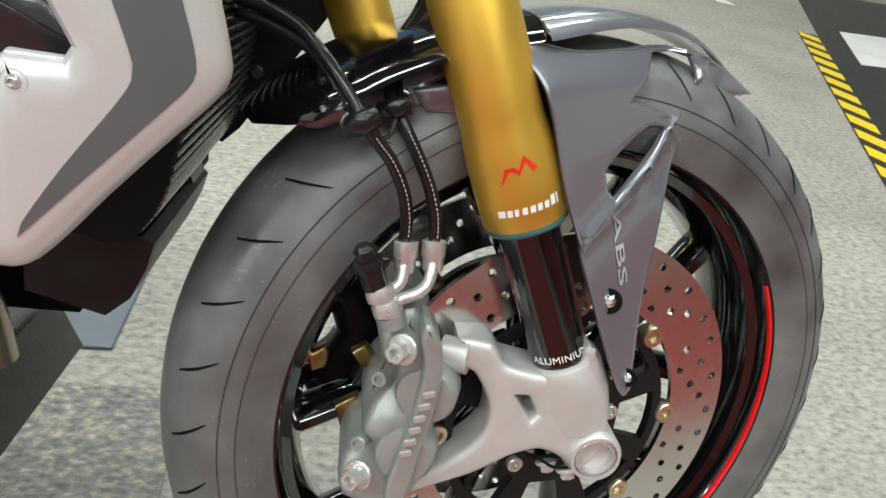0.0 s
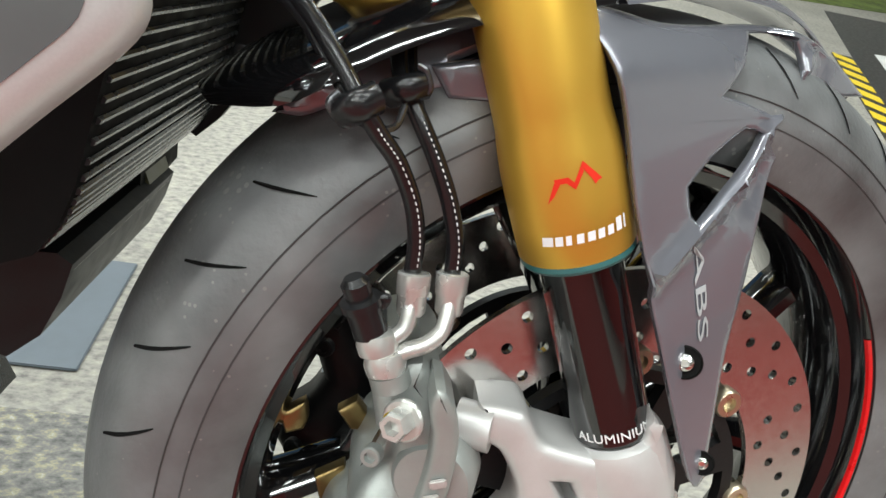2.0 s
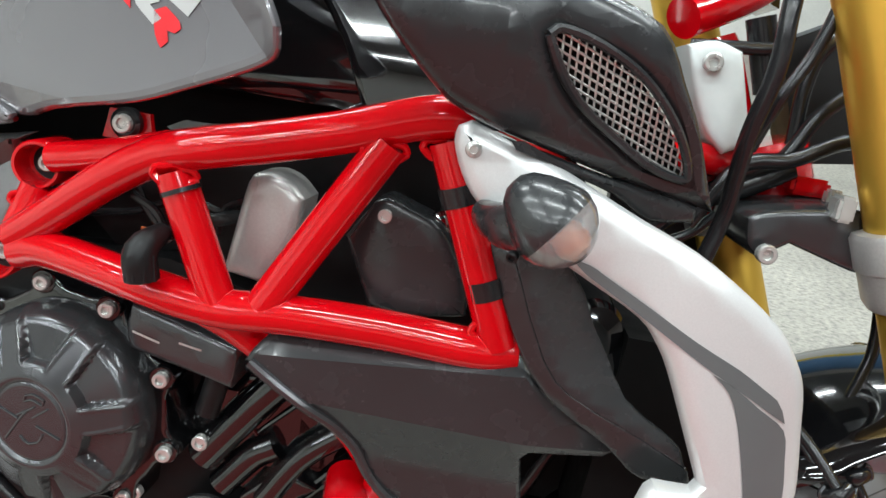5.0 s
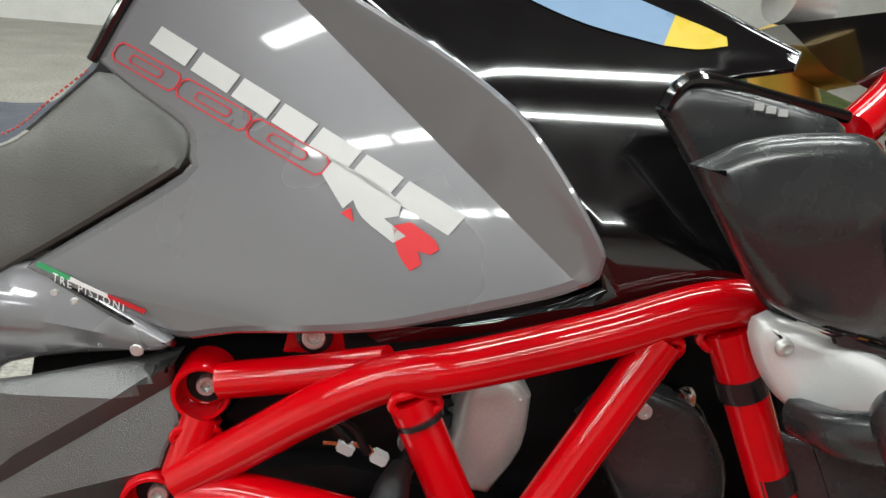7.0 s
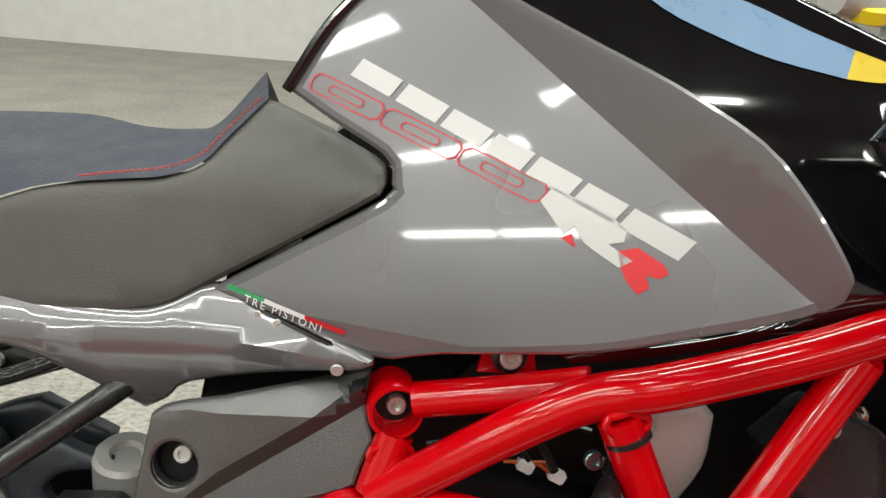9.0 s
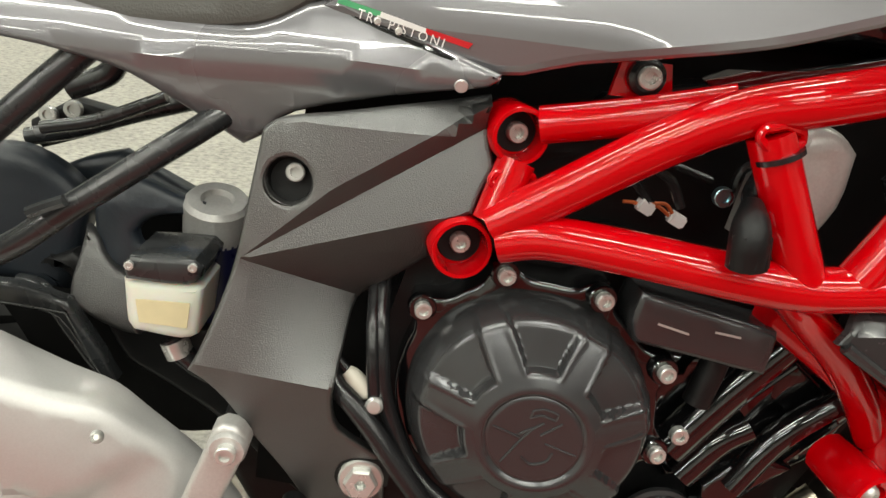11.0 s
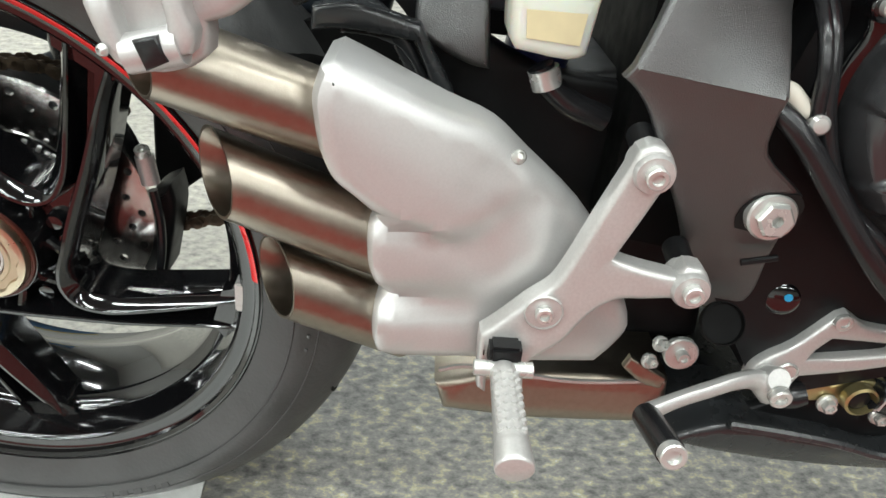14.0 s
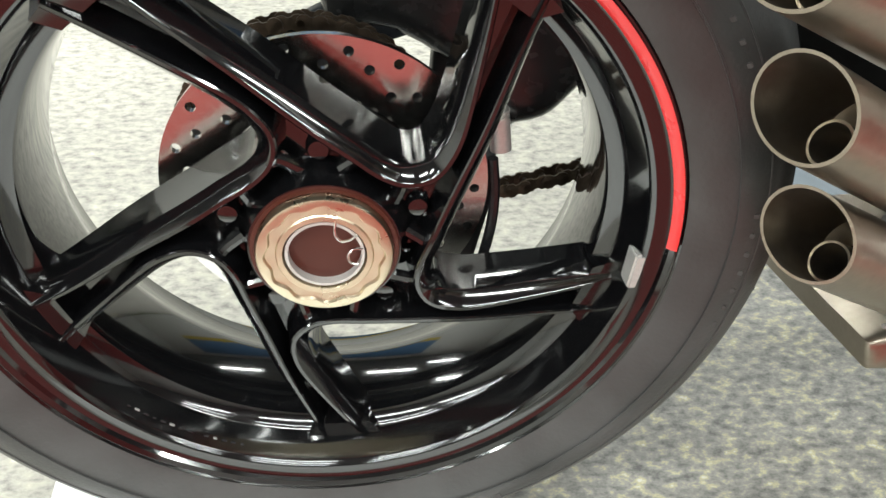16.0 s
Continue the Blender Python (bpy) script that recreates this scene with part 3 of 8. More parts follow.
bmesh.ops.subdivide_edges(mark, edges=mark.edges[:], cuts=2, use_grid_fill=True)
ob = part("red_mark", mark, material("red_print", (0.80, 0.03, 0.012), 0.4), fork, "red winged mark printed on the gold tube")
wrap(ob, fork_axis(0.523), AX, 0.0299, (-0.10, -1, 0.12))
for k, (w, h) in enumerate(((0.0062, 0.0046), (0.0042, 0.0046), (0.003, 0.0046), (0.0038, 0.0046), (0.0042, 0.0046), (0.0038, 0.0046), (0.0038, 0.0046), (0.0042, 0.0066), (0.0016, 0.0066))):
    x = -0.0205 + 0.0050 * k + (0.0014 if k else 0)
    bars = bmesh.new()
    bars.faces.new([bars.verts.new(q) for q in ((x, -0.0023, 0), (x + w * 0.86, -0.0023, 0), (x + w * 0.86 + 0.0006, h - 0.0023, 0), (x + 0.0006, h - 0.0023, 0))])
    ob = part("white_print_bar", bars, WHITE, outer)
    wrap(ob, fork_axis(0.4985), AX, 0.0299, (-0.08, -1, 0.1))

# fork bottom casting that carries caliper and axle
leg = part("axle_leg", panel([(1.287, 0.398), (1.300, 0.398), (1.312, 0.396), (1.317, 0.390), (1.323, 0.382), (1.339, 0.378), (1.358, 0.376), (1.372, 0.381), (1.377, 0.392), (1.377, 0.406), (1.383, 0.400), (1.391, 0.386), (1.396, 0.373), (1.403, 0.356), (1.409, 0.331), (1.408, 0.319), (1.396, 0.299), (1.386, 0.298), (1.375, 0.309), (1.359, 0.314), (1.341, 0.308), (1.329, 0.300), (1.312, 0.287), (1.283, 0.271), (1.268, 0.262), (1.263, 0.276), (1.280, 0.287), (1.297, 0.300), (1.312, 0.317), (1.317, 0.331), (1.317, 0.344), (1.313, 0.356), (1.302, 0.372), (1.290, 0.375)],
      lambda x, z: -0.150 + 0.12 * max(0, 1.33 - x), rim=0.006, back=-0.112, cell=0.012,
      holes=[[(1.334, 0.358), (1.344, 0.358), (1.348, 0.352), (1.353, 0.343), (1.349, 0.338), (1.344, 0.344)]]), CAST, fork, "silver painted fork bottom casting")
cup = fork_axis(0.373)
part("tube_cup", lathe([(-0.045, 0.026), (-0.02, 0.030), (0.004, 0.0285), (0.010, 0.0265), (0.012, 0.0220), (0.004, 0.0216)], cup, AX, 40), CAST, leg)
axle_at = (1.401, -0.152, 0.314)
part("axle_boss", lathe([(-0.045, 0.0205), (0.0, 0.0205), (0.004, 0.0185), (0.004, 0.0165), (-0.004, 0.0158)], axle_at, (0, -1, 0), 40), CAST, leg)
part("axle_end", lathe([(-0.04, 0.0160), (0.002, 0.0160), (0.003, 0.0150), (0.003, 0.0135), (-0.012, 0.0125), (-0.014, 0.0)], axle_at, (0, -1, 0), 12), ALLOY, leg, "hollow alloy axle end")
for px in ((1.370, -0.140, 0.297), (1.383, -0.150, 0.299)):
    part("pinch_bolt", bolt(px, 0.0055, (0.2, -0.4, -0.9), 0.006, "hex"), STEEL, leg)
part("caliper_mount", tube([(1.279, -0.135, 0.382), (1.297, -0.142, 0.383)], 0.0125, 20), CAST, leg)
# the slot's shade, painted as a thin near-black bar
part("pinch_slot", tube([(1.357, -0.153, 0.312), (1.370, -0.153, 0.304), (1.382, -0.153, 0.304)], 0.0012, 6), SHADEBLACK, leg)

# brake caliper
cal = group_part("brake_caliper", fork, "grey radial brake caliper with four pistons")
part("caliper_body", panel([(1.230, 0.403), (1.237, 0.416), (1.254, 0.421), (1.268, 0.407), (1.276, 0.385), (1.285, 0.374), (1.286, 0.357), (1.280, 0.338), (1.278, 0.317), (1.274, 0.282), (1.265, 0.266), (1.239, 0.258), (1.219, 0.267), (1.215, 0.284), (1.219, 0.302), (1.233, 0.314), (1.228, 0.324), (1.234, 0.346), (1.244, 0.360), (1.246, 0.376), (1.236, 0.382)],
     lambda x, z: -0.150 - 0.008 * math.sin((z - 0.25) * 60) ** 2, rim=0.012, back=-0.062, cell=0.012), CALIPER, cal)
part("outer_bridge", panel([(1.259, 0.419), (1.264, 0.418), (1.271, 0.407), (1.275, 0.390), (1.275, 0.363), (1.270, 0.330), (1.265, 0.295), (1.262, 0.280), (1.248, 0.279), (1.249, 0.297), (1.256, 0.332), (1.261, 0.365), (1.262, 0.390), (1.258, 0.407)], -0.172, rim=0.004, back=-0.14), CALIPER, cal)
for px in ((1.268, -0.158, 0.361), (1.259, -0.158, 0.311)):
    part("piston_bore", lathe([(-0.02, 0.0215), (0.001, 0.0215), (0.005, 0.019), (0.006, 0.012), (0.006, 0.0)], px, (-0.3, -1, 0.05), 36), CALIPER, cal)
for px in ((1.247, -0.163, 0.396), (1.228, -0.163, 0.295)):
    part("caliper_bolt", bolt(px, 0.0075, (-0.55, -1, 0.15), 0.012, "hex"), STEEL, cal, "zinc bolt with yellow paint mark")
    part("paint_mark", lathe([(0.0, 0.0078), (0.006, 0.0078)], px, (-0.55, -1, 0.15), 8, span=0.2, start=0.45), HAZARD_Y, cal)
for px, r in (((1.237, -0.150, 0.367), 0.0055), ((1.228, -0.150, 0.314), 0.006), ((1.290, -0.100, 0.290), 0.006)):
    part("pad_pin", bolt(px, r, (-0.4, -1, 0.1), 0.006), CALIPER, cal)
n_letter = 6
for k in range(n_letter):
    t = k / (n_letter - 1)
    a, b = Vector((1.268, -0.174, 0.370)), Vector((1.258, -0.174, 0.323))
    part("raised_letter_bar", box((0.0085, 0.0022, 0.0050), Matrix.Translation(a.lerp(b, t)) @ pose(0, 0, 0, 0, -18, 0), 0.0008), ALLOY, cal)
inner = part("inner_half", panel([(1.202, 0.389), (1.218, 0.387), (1.233, 0.364), (1.246, 0.344), (1.246, 0.310), (1.233, 0.292), (1.220, 0.268), (1.204, 0.260), (1.189, 0.270), (1.178, 0.287), (1.181, 0.304), (1.197, 0.319), (1.206, 0.336), (1.197, 0.360), (1.194, 0.377)], -0.035, rim=0.012, back=-0.005), MATT, cal, "dark inner caliper half")
for px in ((1.209, -0.050, 0.394), (1.193, -0.050, 0.296), (1.202, -0.050, 0.277), (1.196, -0.050, 0.320), (1.205, -0.050, 0.371)):
    part("inner_bolt", bolt(px, 0.006, (-0.4, -1, 0.1), 0.005), MATT, cal)
for pts in ([(1.185, 0.352), (1.198, 0.359), (1.201, 0.348), (1.199, 0.340), (1.189, 0.338)], [(1.217, 0.351), (1.228, 0.357), (1.238, 0.342), (1.237, 0.334), (1.226, 0.337)], [(1.209, 0.305), (1.226, 0.312), (1.233, 0.295), (1.221, 0.276), (1.215, 0.284)], [(1.217, 0.289), (1.229, 0.298), (1.235, 0.293), (1.225, 0.274)]):
    part("pad_plate", panel(pts, lambda x, z: -0.09 + 0.35 * (x - 1.22), 0.006, rim=0.003), BRASS, cal, "bronze brake pad plate")
part("pad_pack", panel([(1.230, 0.340), (1.241, 0.330), (1.238, 0.297), (1.230, 0.267), (1.221, 0.267), (1.214, 0.295), (1.225, 0.320)], -0.075, rim=0.004, back=-0.05), DARKCAST, cal)
# brake lines and unions
lines = group_part("brake_lines", fork, "black brake hoses with crimped steel ends")
UN = Vector((0.25, -0.15, -1)).normalized()
for px in ((1.230, -0.150, 0.429), (1.235, -0.152, 0.420)):
    part("banjo_union", lathe([(-0.0065, 0.007), (-0.005, 0.0095), (0.0, 0.0105), (0.005, 0.0095), (0.0065, 0.007)], px, UN, 24), STEEL, lines, "plated steel banjo union")
part("union_stub", tube([(1.237, -0.152, 0.416), (1.240, -0.152, 0.408)], 0.010, 16), CALIPER, lines)
part("bleed_cap", lathe([(0, 0.0085), (0.014, 0.0085), (0.015, 0.010), (0.019, 0.010), (0.020, 0.0065), (0.028, 0.0070), (0.031, 0.0045), (0.031, 0.0)], (1.226, -0.150, 0.434), (-0.42, -0.1, 1), 20), HOSE, lines, "rubber bleed nipple cap")
part("cap_strap", tube([(1.223, -0.150, 0.442), (1.230, -0.150, 0.449), (1.231, -0.150, 0.453), (1.227, -0.150, 0.452), (1.224, -0.150, 0.447)], 0.0022, 8), HOSE, lines)
for pts in ([(1.230, -0.150, 0.429), (1.237, -0.150, 0.433), (1.242, -0.148, 0.438), (1.243, -0.145, 0.446), (1.243, -0.142, 0.452)], [(1.236, -0.152, 0.420), (1.243, -0.152, 0.427), (1.253, -0.150, 0.431), (1.260, -0.146, 0.437), (1.262, -0.142, 0.446), (1.262, -0.138, 0.453)]):
    part("steel_pipe", tube(pts, 0.0042, 12), STEEL, lines)
for a, b in (((1.244, -0.142, 0.442), (1.243, -0.138, 0.463)), ((1.263, -0.138, 0.443), (1.262, -0.134, 0.464))):
    d = Vector(b) - Vector(a)
    part("crimp_sleeve", lathe([(0, 0.0060), (0.002, 0.0072), (d.length * 0.45, 0.0074), (d.length * 0.5, 0.0082), (d.length * 0.96, 0.0084), (d.length, 0.0074)], a, d, 12), STEEL, lines, "crimped steel hose sleeve")
hose_a = [(1.242, -0.138, 0.461), (1.241, -0.14, 0.48), (1.236, -0.144, 0.499), (1.226, -0.15, 0.518), (1.216, -0.155, 0.53), (1.207, -0.158, 0.542), (1.197, -0.15, 0.555), (1.186, -0.14, 0.567), (1.174, -0.128, 0.578), (1.163, -0.115, 0.586), (1.148, -0.104, 0.592), (1.132, -0.092, 0.595), (1.115, -0.082, 0.596), (1.098, -0.075, 0.595)]
hose_b = [(1.262, -0.134, 0.461), (1.26, -0.136, 0.48), (1.254, -0.136, 0.499), (1.245, -0.136, 0.517), (1.236, -0.135, 0.532), (1.228, -0.131, 0.544), (1.222, -0.126, 0.555), (1.221, -0.116, 0.568), (1.225, -0.098, 0.583), (1.236, -0.084, 0.602), (1.243, -0.077, 0.624), (1.240, -0.076, 0.655), (1.228, -0.080, 0.690), (1.214, -0.085, 0.725), (1.200, -0.085, 0.760)]
hose_c = [(1.216, -0.15, 0.529), (1.204, -0.152, 0.54), (1.192, -0.146, 0.554), (1.181, -0.136, 0.567), (1.171, -0.126, 0.575), (1.160, -0.116, 0.579), (1.146, -0.105, 0.583), (1.130, -0.093, 0.586), (1.114, -0.083, 0.587), (1.098, -0.076, 0.586)]
hose_d = [(1.236, -0.131, 0.531), (1.231, -0.127, 0.544), (1.227, -0.12, 0.557), (1.226, -0.11, 0.569), (1.231, -0.092, 0.584), (1.243, -0.076, 0.603), (1.250, -0.068, 0.626), (1.247, -0.066, 0.656), (1.236, -0.070, 0.690), (1.222, -0.075, 0.725)]
for pts, r in ((hose_a, 0.0043), (hose_b, 0.0043), (hose_c, 0.0034), (hose_d, 0.0032)):
    part("brake_hose", tube(pts, r, 14), HOSE, lines)
for pts in (hose_a, hose_b):
    run = spline(pts, 6)
    for k in range(2, 26):
        a, b = run[k] + Vector((0.0016, -0.0041, 0)), run[k].lerp(run[k + 1], 0.5) + Vector((0.0016, -0.0041, 0))
        part("printed_dash", tube([a, b], 0.00032, 5), WHITE, lines)
clip = group_part("hose_clip", fork, "black rubber hose clips on a bent wire")
part("rubber_strap", tube([(1.199, -0.155, 0.536), (1.206, -0.161, 0.541), (1.213, -0.156, 0.545)], 0.0075, 14, flat=0.75), HOSE, clip)
part("rubber_strap", tube([(1.218, -0.133, 0.544), (1.225, -0.139, 0.548), (1.234, -0.134, 0.551)], 0.0070, 14, flat=0.75), HOSE, clip)
for pts in ([(1.197, -0.156, 0.545), (1.194, -0.158, 0.540), (1.198, -0.158, 0.534), (1.204, -0.158, 0.532)], [(1.209, -0.158, 0.535), (1.216, -0.155, 0.532), (1.223, -0.148, 0.533), (1.226, -0.141, 0.541)], [(1.229, -0.138, 0.559), (1.233, -0.138, 0.557), (1.236, -0.138, 0.550), (1.233, -0.136, 0.547)]):
    part("wire_loop", tube(pts, 0.0017, 10), DARKCAST, clip)

# front fender
fender = group_part("front_fender", bike, "blue-grey metallic and gloss black front fender")
FWM = pose(1.3715, -0.038, 0.306, -1.5, 0, 13.3)


def arch(a0, a1, rows, half):
    """Shell rows over the tyre, in the front wheel's frame; the front end narrows to a point."""
    out = []
    for i in range(rows):
        a = a0 + (a1 - a0) * i / (rows - 1)
        h = (0.006 + (half - 0.006) * min(1.0, max(0.0, (a - 60.5) / 44)) ** 1.3) * min(1.0, max(0.12, (139 - a) / 7)) ** 0.5
        dr = 0.011 * max(0, (76 - a) / 15) - 0.015 * max(0, (a - 106) / 32)
        e = min(1.0, h / 0.07)
        sec = [(y * h, 0.3195 - d * e) for y, d in ((-1, 0.019), (-0.86, 0.008), (-0.5, 0.002), (0, 0.0), (0.5, 0.002), (0.86, 0.008), (1, 0.019))] + [(h * 0.82, 0.3155 - 0.008 * e), (0, 0.3155), (-h * 0.82, 0.3155 - 0.008 * e)]
        out.append([FWM @ Vector(polar(r - dr, a, y)) for y, r in sec])
    return out


part("rear_arch", loft(arch(103.5, 138.5, 9, 0.080), 3), GLOSS, fender, "gloss black rear fender arch")
part("front_arch", loft(arch(60.5, 104, 11, 0.084), 3), FENDER, fender, "blue-grey fender crown")
part("side_flange", panel([(1.165, 0.523), (1.177, 0.538), (1.19, 0.549), (1.207, 0.562), (1.224, 0.573), (1.239, 0.579), (1.262, 0.587), (1.267, 0.571), (1.249, 0.561), (1.253, 0.544), (1.235, 0.541), (1.21, 0.535), (1.192, 0.529), (1.18, 0.523)],
     lambda x, z: -0.112 + 0.9 * max(0, z - 0.530 - (x - 1.165) * 0.45), 0.004, rim=0.005, cell=0.008), FENDER, fender, "blue-grey fender edge")
part("flange_bracket", panel([(1.236, 0.558), (1.283, 0.572), (1.293, 0.548), (1.247, 0.544)], -0.118, rim=0.003, back=-0.100), FENDER, fender, "satin grey fender bracket")


def edge_line(x, z, a, b):
    """The distance to the line a to b, and how far along it."""
    dx, dz = b[0] - a[0], b[1] - a[1]
    t = ((x - a[0]) * dx + (z - a[1]) * dz) / (dx * dx + dz * dz)
    u = max(0.0, min(1.0, t))
    return math.hypot(x - a[0] - u * dx, z - a[1] - u * dz), t, (dx * (z - a[1]) - dz * (x - a[0])) / math.hypot(dx, dz)


def on_wing(x, z):
    """The fender side: a slanted blade with a proud ridge that runs up to the front tip, and a fold under the crest."""
    y = -0.128 + 0.65 * (x - 1.38) + 0.3 * (z - 0.5)
    for a, b in (((1.350, 0.474), (1.411, 0.523)), ((1.411, 0.523), (1.455, 0.590))):
        d, t, side = edge_line(x, z, a, b)
        if 0 <= t <= 1 or d < 0.02:
            y -= 0.0055 * math.exp(-(d / 0.0065) ** 2) - (0.004 if side < 0 else 0.0) * math.exp(-(d / 0.022) ** 2)
    return y + 0.42 * max(0, z - 0.568 - (x - 1.30) * 0.10) ** 1.15 * 3.0 * (x < 1.435)


wing = part("side_wing", panel([(1.293, 0.597), (1.316, 0.597), (1.343, 0.595), (1.377, 0.598), (1.411, 0.603), (1.448, 0.603), (1.486, 0.591), (1.521, 0.574), (1.49, 0.572), (1.47, 0.575), (1.457, 0.562), (1.446, 0.544), (1.435, 0.52), (1.429, 0.473), (1.422, 0.434), (1.421, 0.394), (1.421, 0.366), (1.416, 0.362), (1.408, 0.368), (1.388, 0.406), (1.366, 0.451), (1.354, 0.478), (1.337, 0.515), (1.325, 0.549), (1.316, 0.569), (1.306, 0.582), (1.292, 0.589)],
      on_wing, rim=0.003, cell=0.006,
      holes=[[(1.408, 0.598), (1.426, 0.6), (1.440, 0.598), (1.446, 0.59), (1.447, 0.578), (1.437, 0.564), (1.426, 0.560), (1.404, 0.564), (1.386, 0.566), (1.401, 0.582)], [(1.407, 0.55), (1.421, 0.549), (1.414, 0.537), (1.396, 0.518), (1.381, 0.504), (1.376, 0.508), (1.371, 0.522), (1.385, 0.536)]]), FENDER, fender, "blue-grey fender side with two pierced openings", sharp=40)
for px, r in (((1.3875, -0.150, 0.4355), 0.0052), ((1.4145, -0.142, 0.377), 0.0040)):
    at = (px[0], on_wing(px[0], px[2]) - 0.0008, px[2])
    # near-black disc paints the shade round the bolt
    part("recess", lathe([(0, r * 1.75), (0.0008, r * 1.6), (-0.001, r * 1.4), (-0.001, 0)], at, (-0.5, -1, 0.2), 24), SHADEBLACK, fender)
    part("fender_bolt", bolt(at, r, (-0.5, -1, 0.2), 0.003, "button"), CHROME, fender, "chrome button-head bolt")
word = lettering("wing_print", "ABS", 0.0125, Matrix(), material("pale_grey_print", (0.40, 0.41, 0.42), 0.4), fender, spacing=0.98)
wx, wz = (1.3915, 0.4690)
ca, sa = math.cos(radians(-76)), math.sin(radians(-76))
for v in word.data.vertices:
    u, w = v.co.x * 2.55, v.co.y * 0.86 + v.co.x * 0.12
    qx, qz = wx + u * ca - w * sa, wz + u * sa + w * ca
    v.co = (qx, on_wing(qx, qz) - 0.0008 - v.co.z, qz)

# ---- triple clamp, steering head ----
clamp = group_part("triple_clamp", bike, "grey cast lower triple clamp")
cp = fork_axis(0.707)
part("clamp_ring", lathe([(-0.028, 0.0278), (-0.028, 0.033), (-0.022, 0.0355), (0.0, 0.036), (0.0015, 0.0375), (0.024, 0.0375), (0.028, 0.035), (0.028, 0.0278)], cp, AX, 48, closed=True), ALLOY, clamp, "silver clamp ring round the fork tube")
cl = fork_axis(0.707, 1)
part("clamp_ring", lathe([(-0.028, 0.0278), (-0.028, 0.033), (-0.022, 0.0355), (0.024, 0.0365), (0.028, 0.035), (0.028, 0.0278)], cl, AX, 48, closed=True), ALLOY, clamp)
part("clamp_bridge", panel([(1.112, 0.716), (1.122, 0.722), (1.155, 0.730), (1.187, 0.734), (1.202, 0.691), (1.191, 0.691), (1.145, 0.703), (1.126, 0.689), (1.116, 0.697)], -0.118, rim=0.004, back=0.075), DARKCAST, clamp, "dark grey clamp bridge")
part("clamp_bolt", bolt((1.126, -0.128, 0.695), 0.007, height=0.006), STEEL, clamp)
part("clamp_tab", box((0.012, 0.02, 0.018), pose(*(1.171, -0.120, 0.734)), 0.002), STEEL, clamp)

trellis = group_part("trellis_frame", bike, "gloss red tubular trellis frame with weld beads")
TR = 0.0123
A, B = Vector((0.618, -0.160, 0.672)), Vector((0.592, -0.166, 0.604))
runs = [
    ([(0.609, -0.170, 0.620), (0.642, -0.180, 0.644), (0.687, -0.195, 0.678), (0.723, -0.205, 0.700), (0.755, -0.215, 0.711), (0.796, -0.215, 0.722), (0.842, -0.215, 0.736), (0.881, -0.215, 0.750), (0.904, -0.215, 0.755), (0.921, -0.205, 0.752), (0.936, -0.185, 0.741)], TR * 1.06),
    ([(0.614, -0.172, 0.611), (0.639, -0.180, 0.618), (0.683, -0.195, 0.618), (0.733, -0.212, 0.616), (0.776, -0.215, 0.613), (0.823, -0.215, 0.617), (0.881, -0.215, 0.619), (0.938, -0.215, 0.618), (0.963, -0.210, 0.620)], TR * 1.06),
    ([(0.630, -0.162, 0.679), (0.676, -0.175, 0.690), (0.726, -0.195, 0.705)], TR * 0.9),
    ([(0.738, -0.212, 0.693), (0.775, -0.215, 0.614)], TR),
    ([(0.868, -0.215, 0.734), (0.800, -0.215, 0.613)], TR),
    ([(0.902, -0.215, 0.741), (0.953, -0.215, 0.622)], TR),
    ([(0.619, -0.162, 0.657), (0.608, -0.168, 0.621)], TR * 0.95),
    ([(0.765, -0.215, 0.612), (0.787, -0.200, 0.595), (0.826, -0.185, 0.563), (0.860, -0.170, 0.528), (0.884, -0.160, 0.495)], TR * 0.95),
    ([(0.782, -0.175, 0.585), (0.841, -0.170, 0.546), (0.885, -0.165, 0.510), (0.887, -0.170, 0.477), (0.870, -0.180, 0.466)], TR * 0.95),
    ([(1.048, -0.060, 0.848), (1.097, -0.020, 0.876), (1.122, 0.000, 0.895)], 0.016),
    ([(0.936, -0.185, 0.741), (1.003, -0.120, 0.752), (1.098, -0.060, 0.748), (1.173, 0.000, 0.733)], 0.012),
]
for pts, r in runs:
    part("frame_tube", tube(pts, r, 18, 5), RED, trellis)
for c, ends in ((A, 0.0172), (B, 0.0185)):
    part("frame_socket", lathe([(-0.03, 0.014), (-0.03, ends), (0.006, ends), (0.0075, ends - 0.001), (0.0075, ends - 0.003), (-0.012, ends - 0.0035), (-0.012, 0.0)], c, (0.12, -1, 0.0), 36), RED, trellis, "open red tube socket")
    part("socket_core", lathe([(-0.001, ends - 0.004), (0.0006, ends - 0.0055), (0.0006, 0.0)], (c[0], c[1] + 0.012, c[2]), (0.12, -1, 0), 28), MATT, trellis)
    part("socket_bolt", bolt((c[0], c[1] + 0.0125, c[2]), 0.0062, (0.12, -1, 0), 0.008), STEEL, trellis, "recessed steel bolt")
for px in ((0.741, -0.215, 0.692), (0.773, -0.215, 0.619), (0.802, -0.215, 0.619), (0.866, -0.215, 0.729), (0.947, -0.215, 0.631), (0.632, -0.175, 0.620), (0.617, -0.165, 0.646), (0.900, -0.210, 0.735)):
    weld = bmesh.new()
    p = Vector(px)
    tube([p + Vector((0.0128 * math.cos(t * 0.52), -0.0062 * abs(math.sin(t * 0.26)), 0.006 * math.sin(t * 0.52) + 0.0012 * (t % 2))) for t in range(13)], 0.0024, 8, 2, weld)
    part("weld_bead", weld, RED, trellis)
part("head_tube", lathe([(-0.07, 0.028), (-0.065, 0.031), (0.06, 0.031), (0.07, 0.028)], (1.105, 0.0, 0.775), AX, 36), RED, trellis)
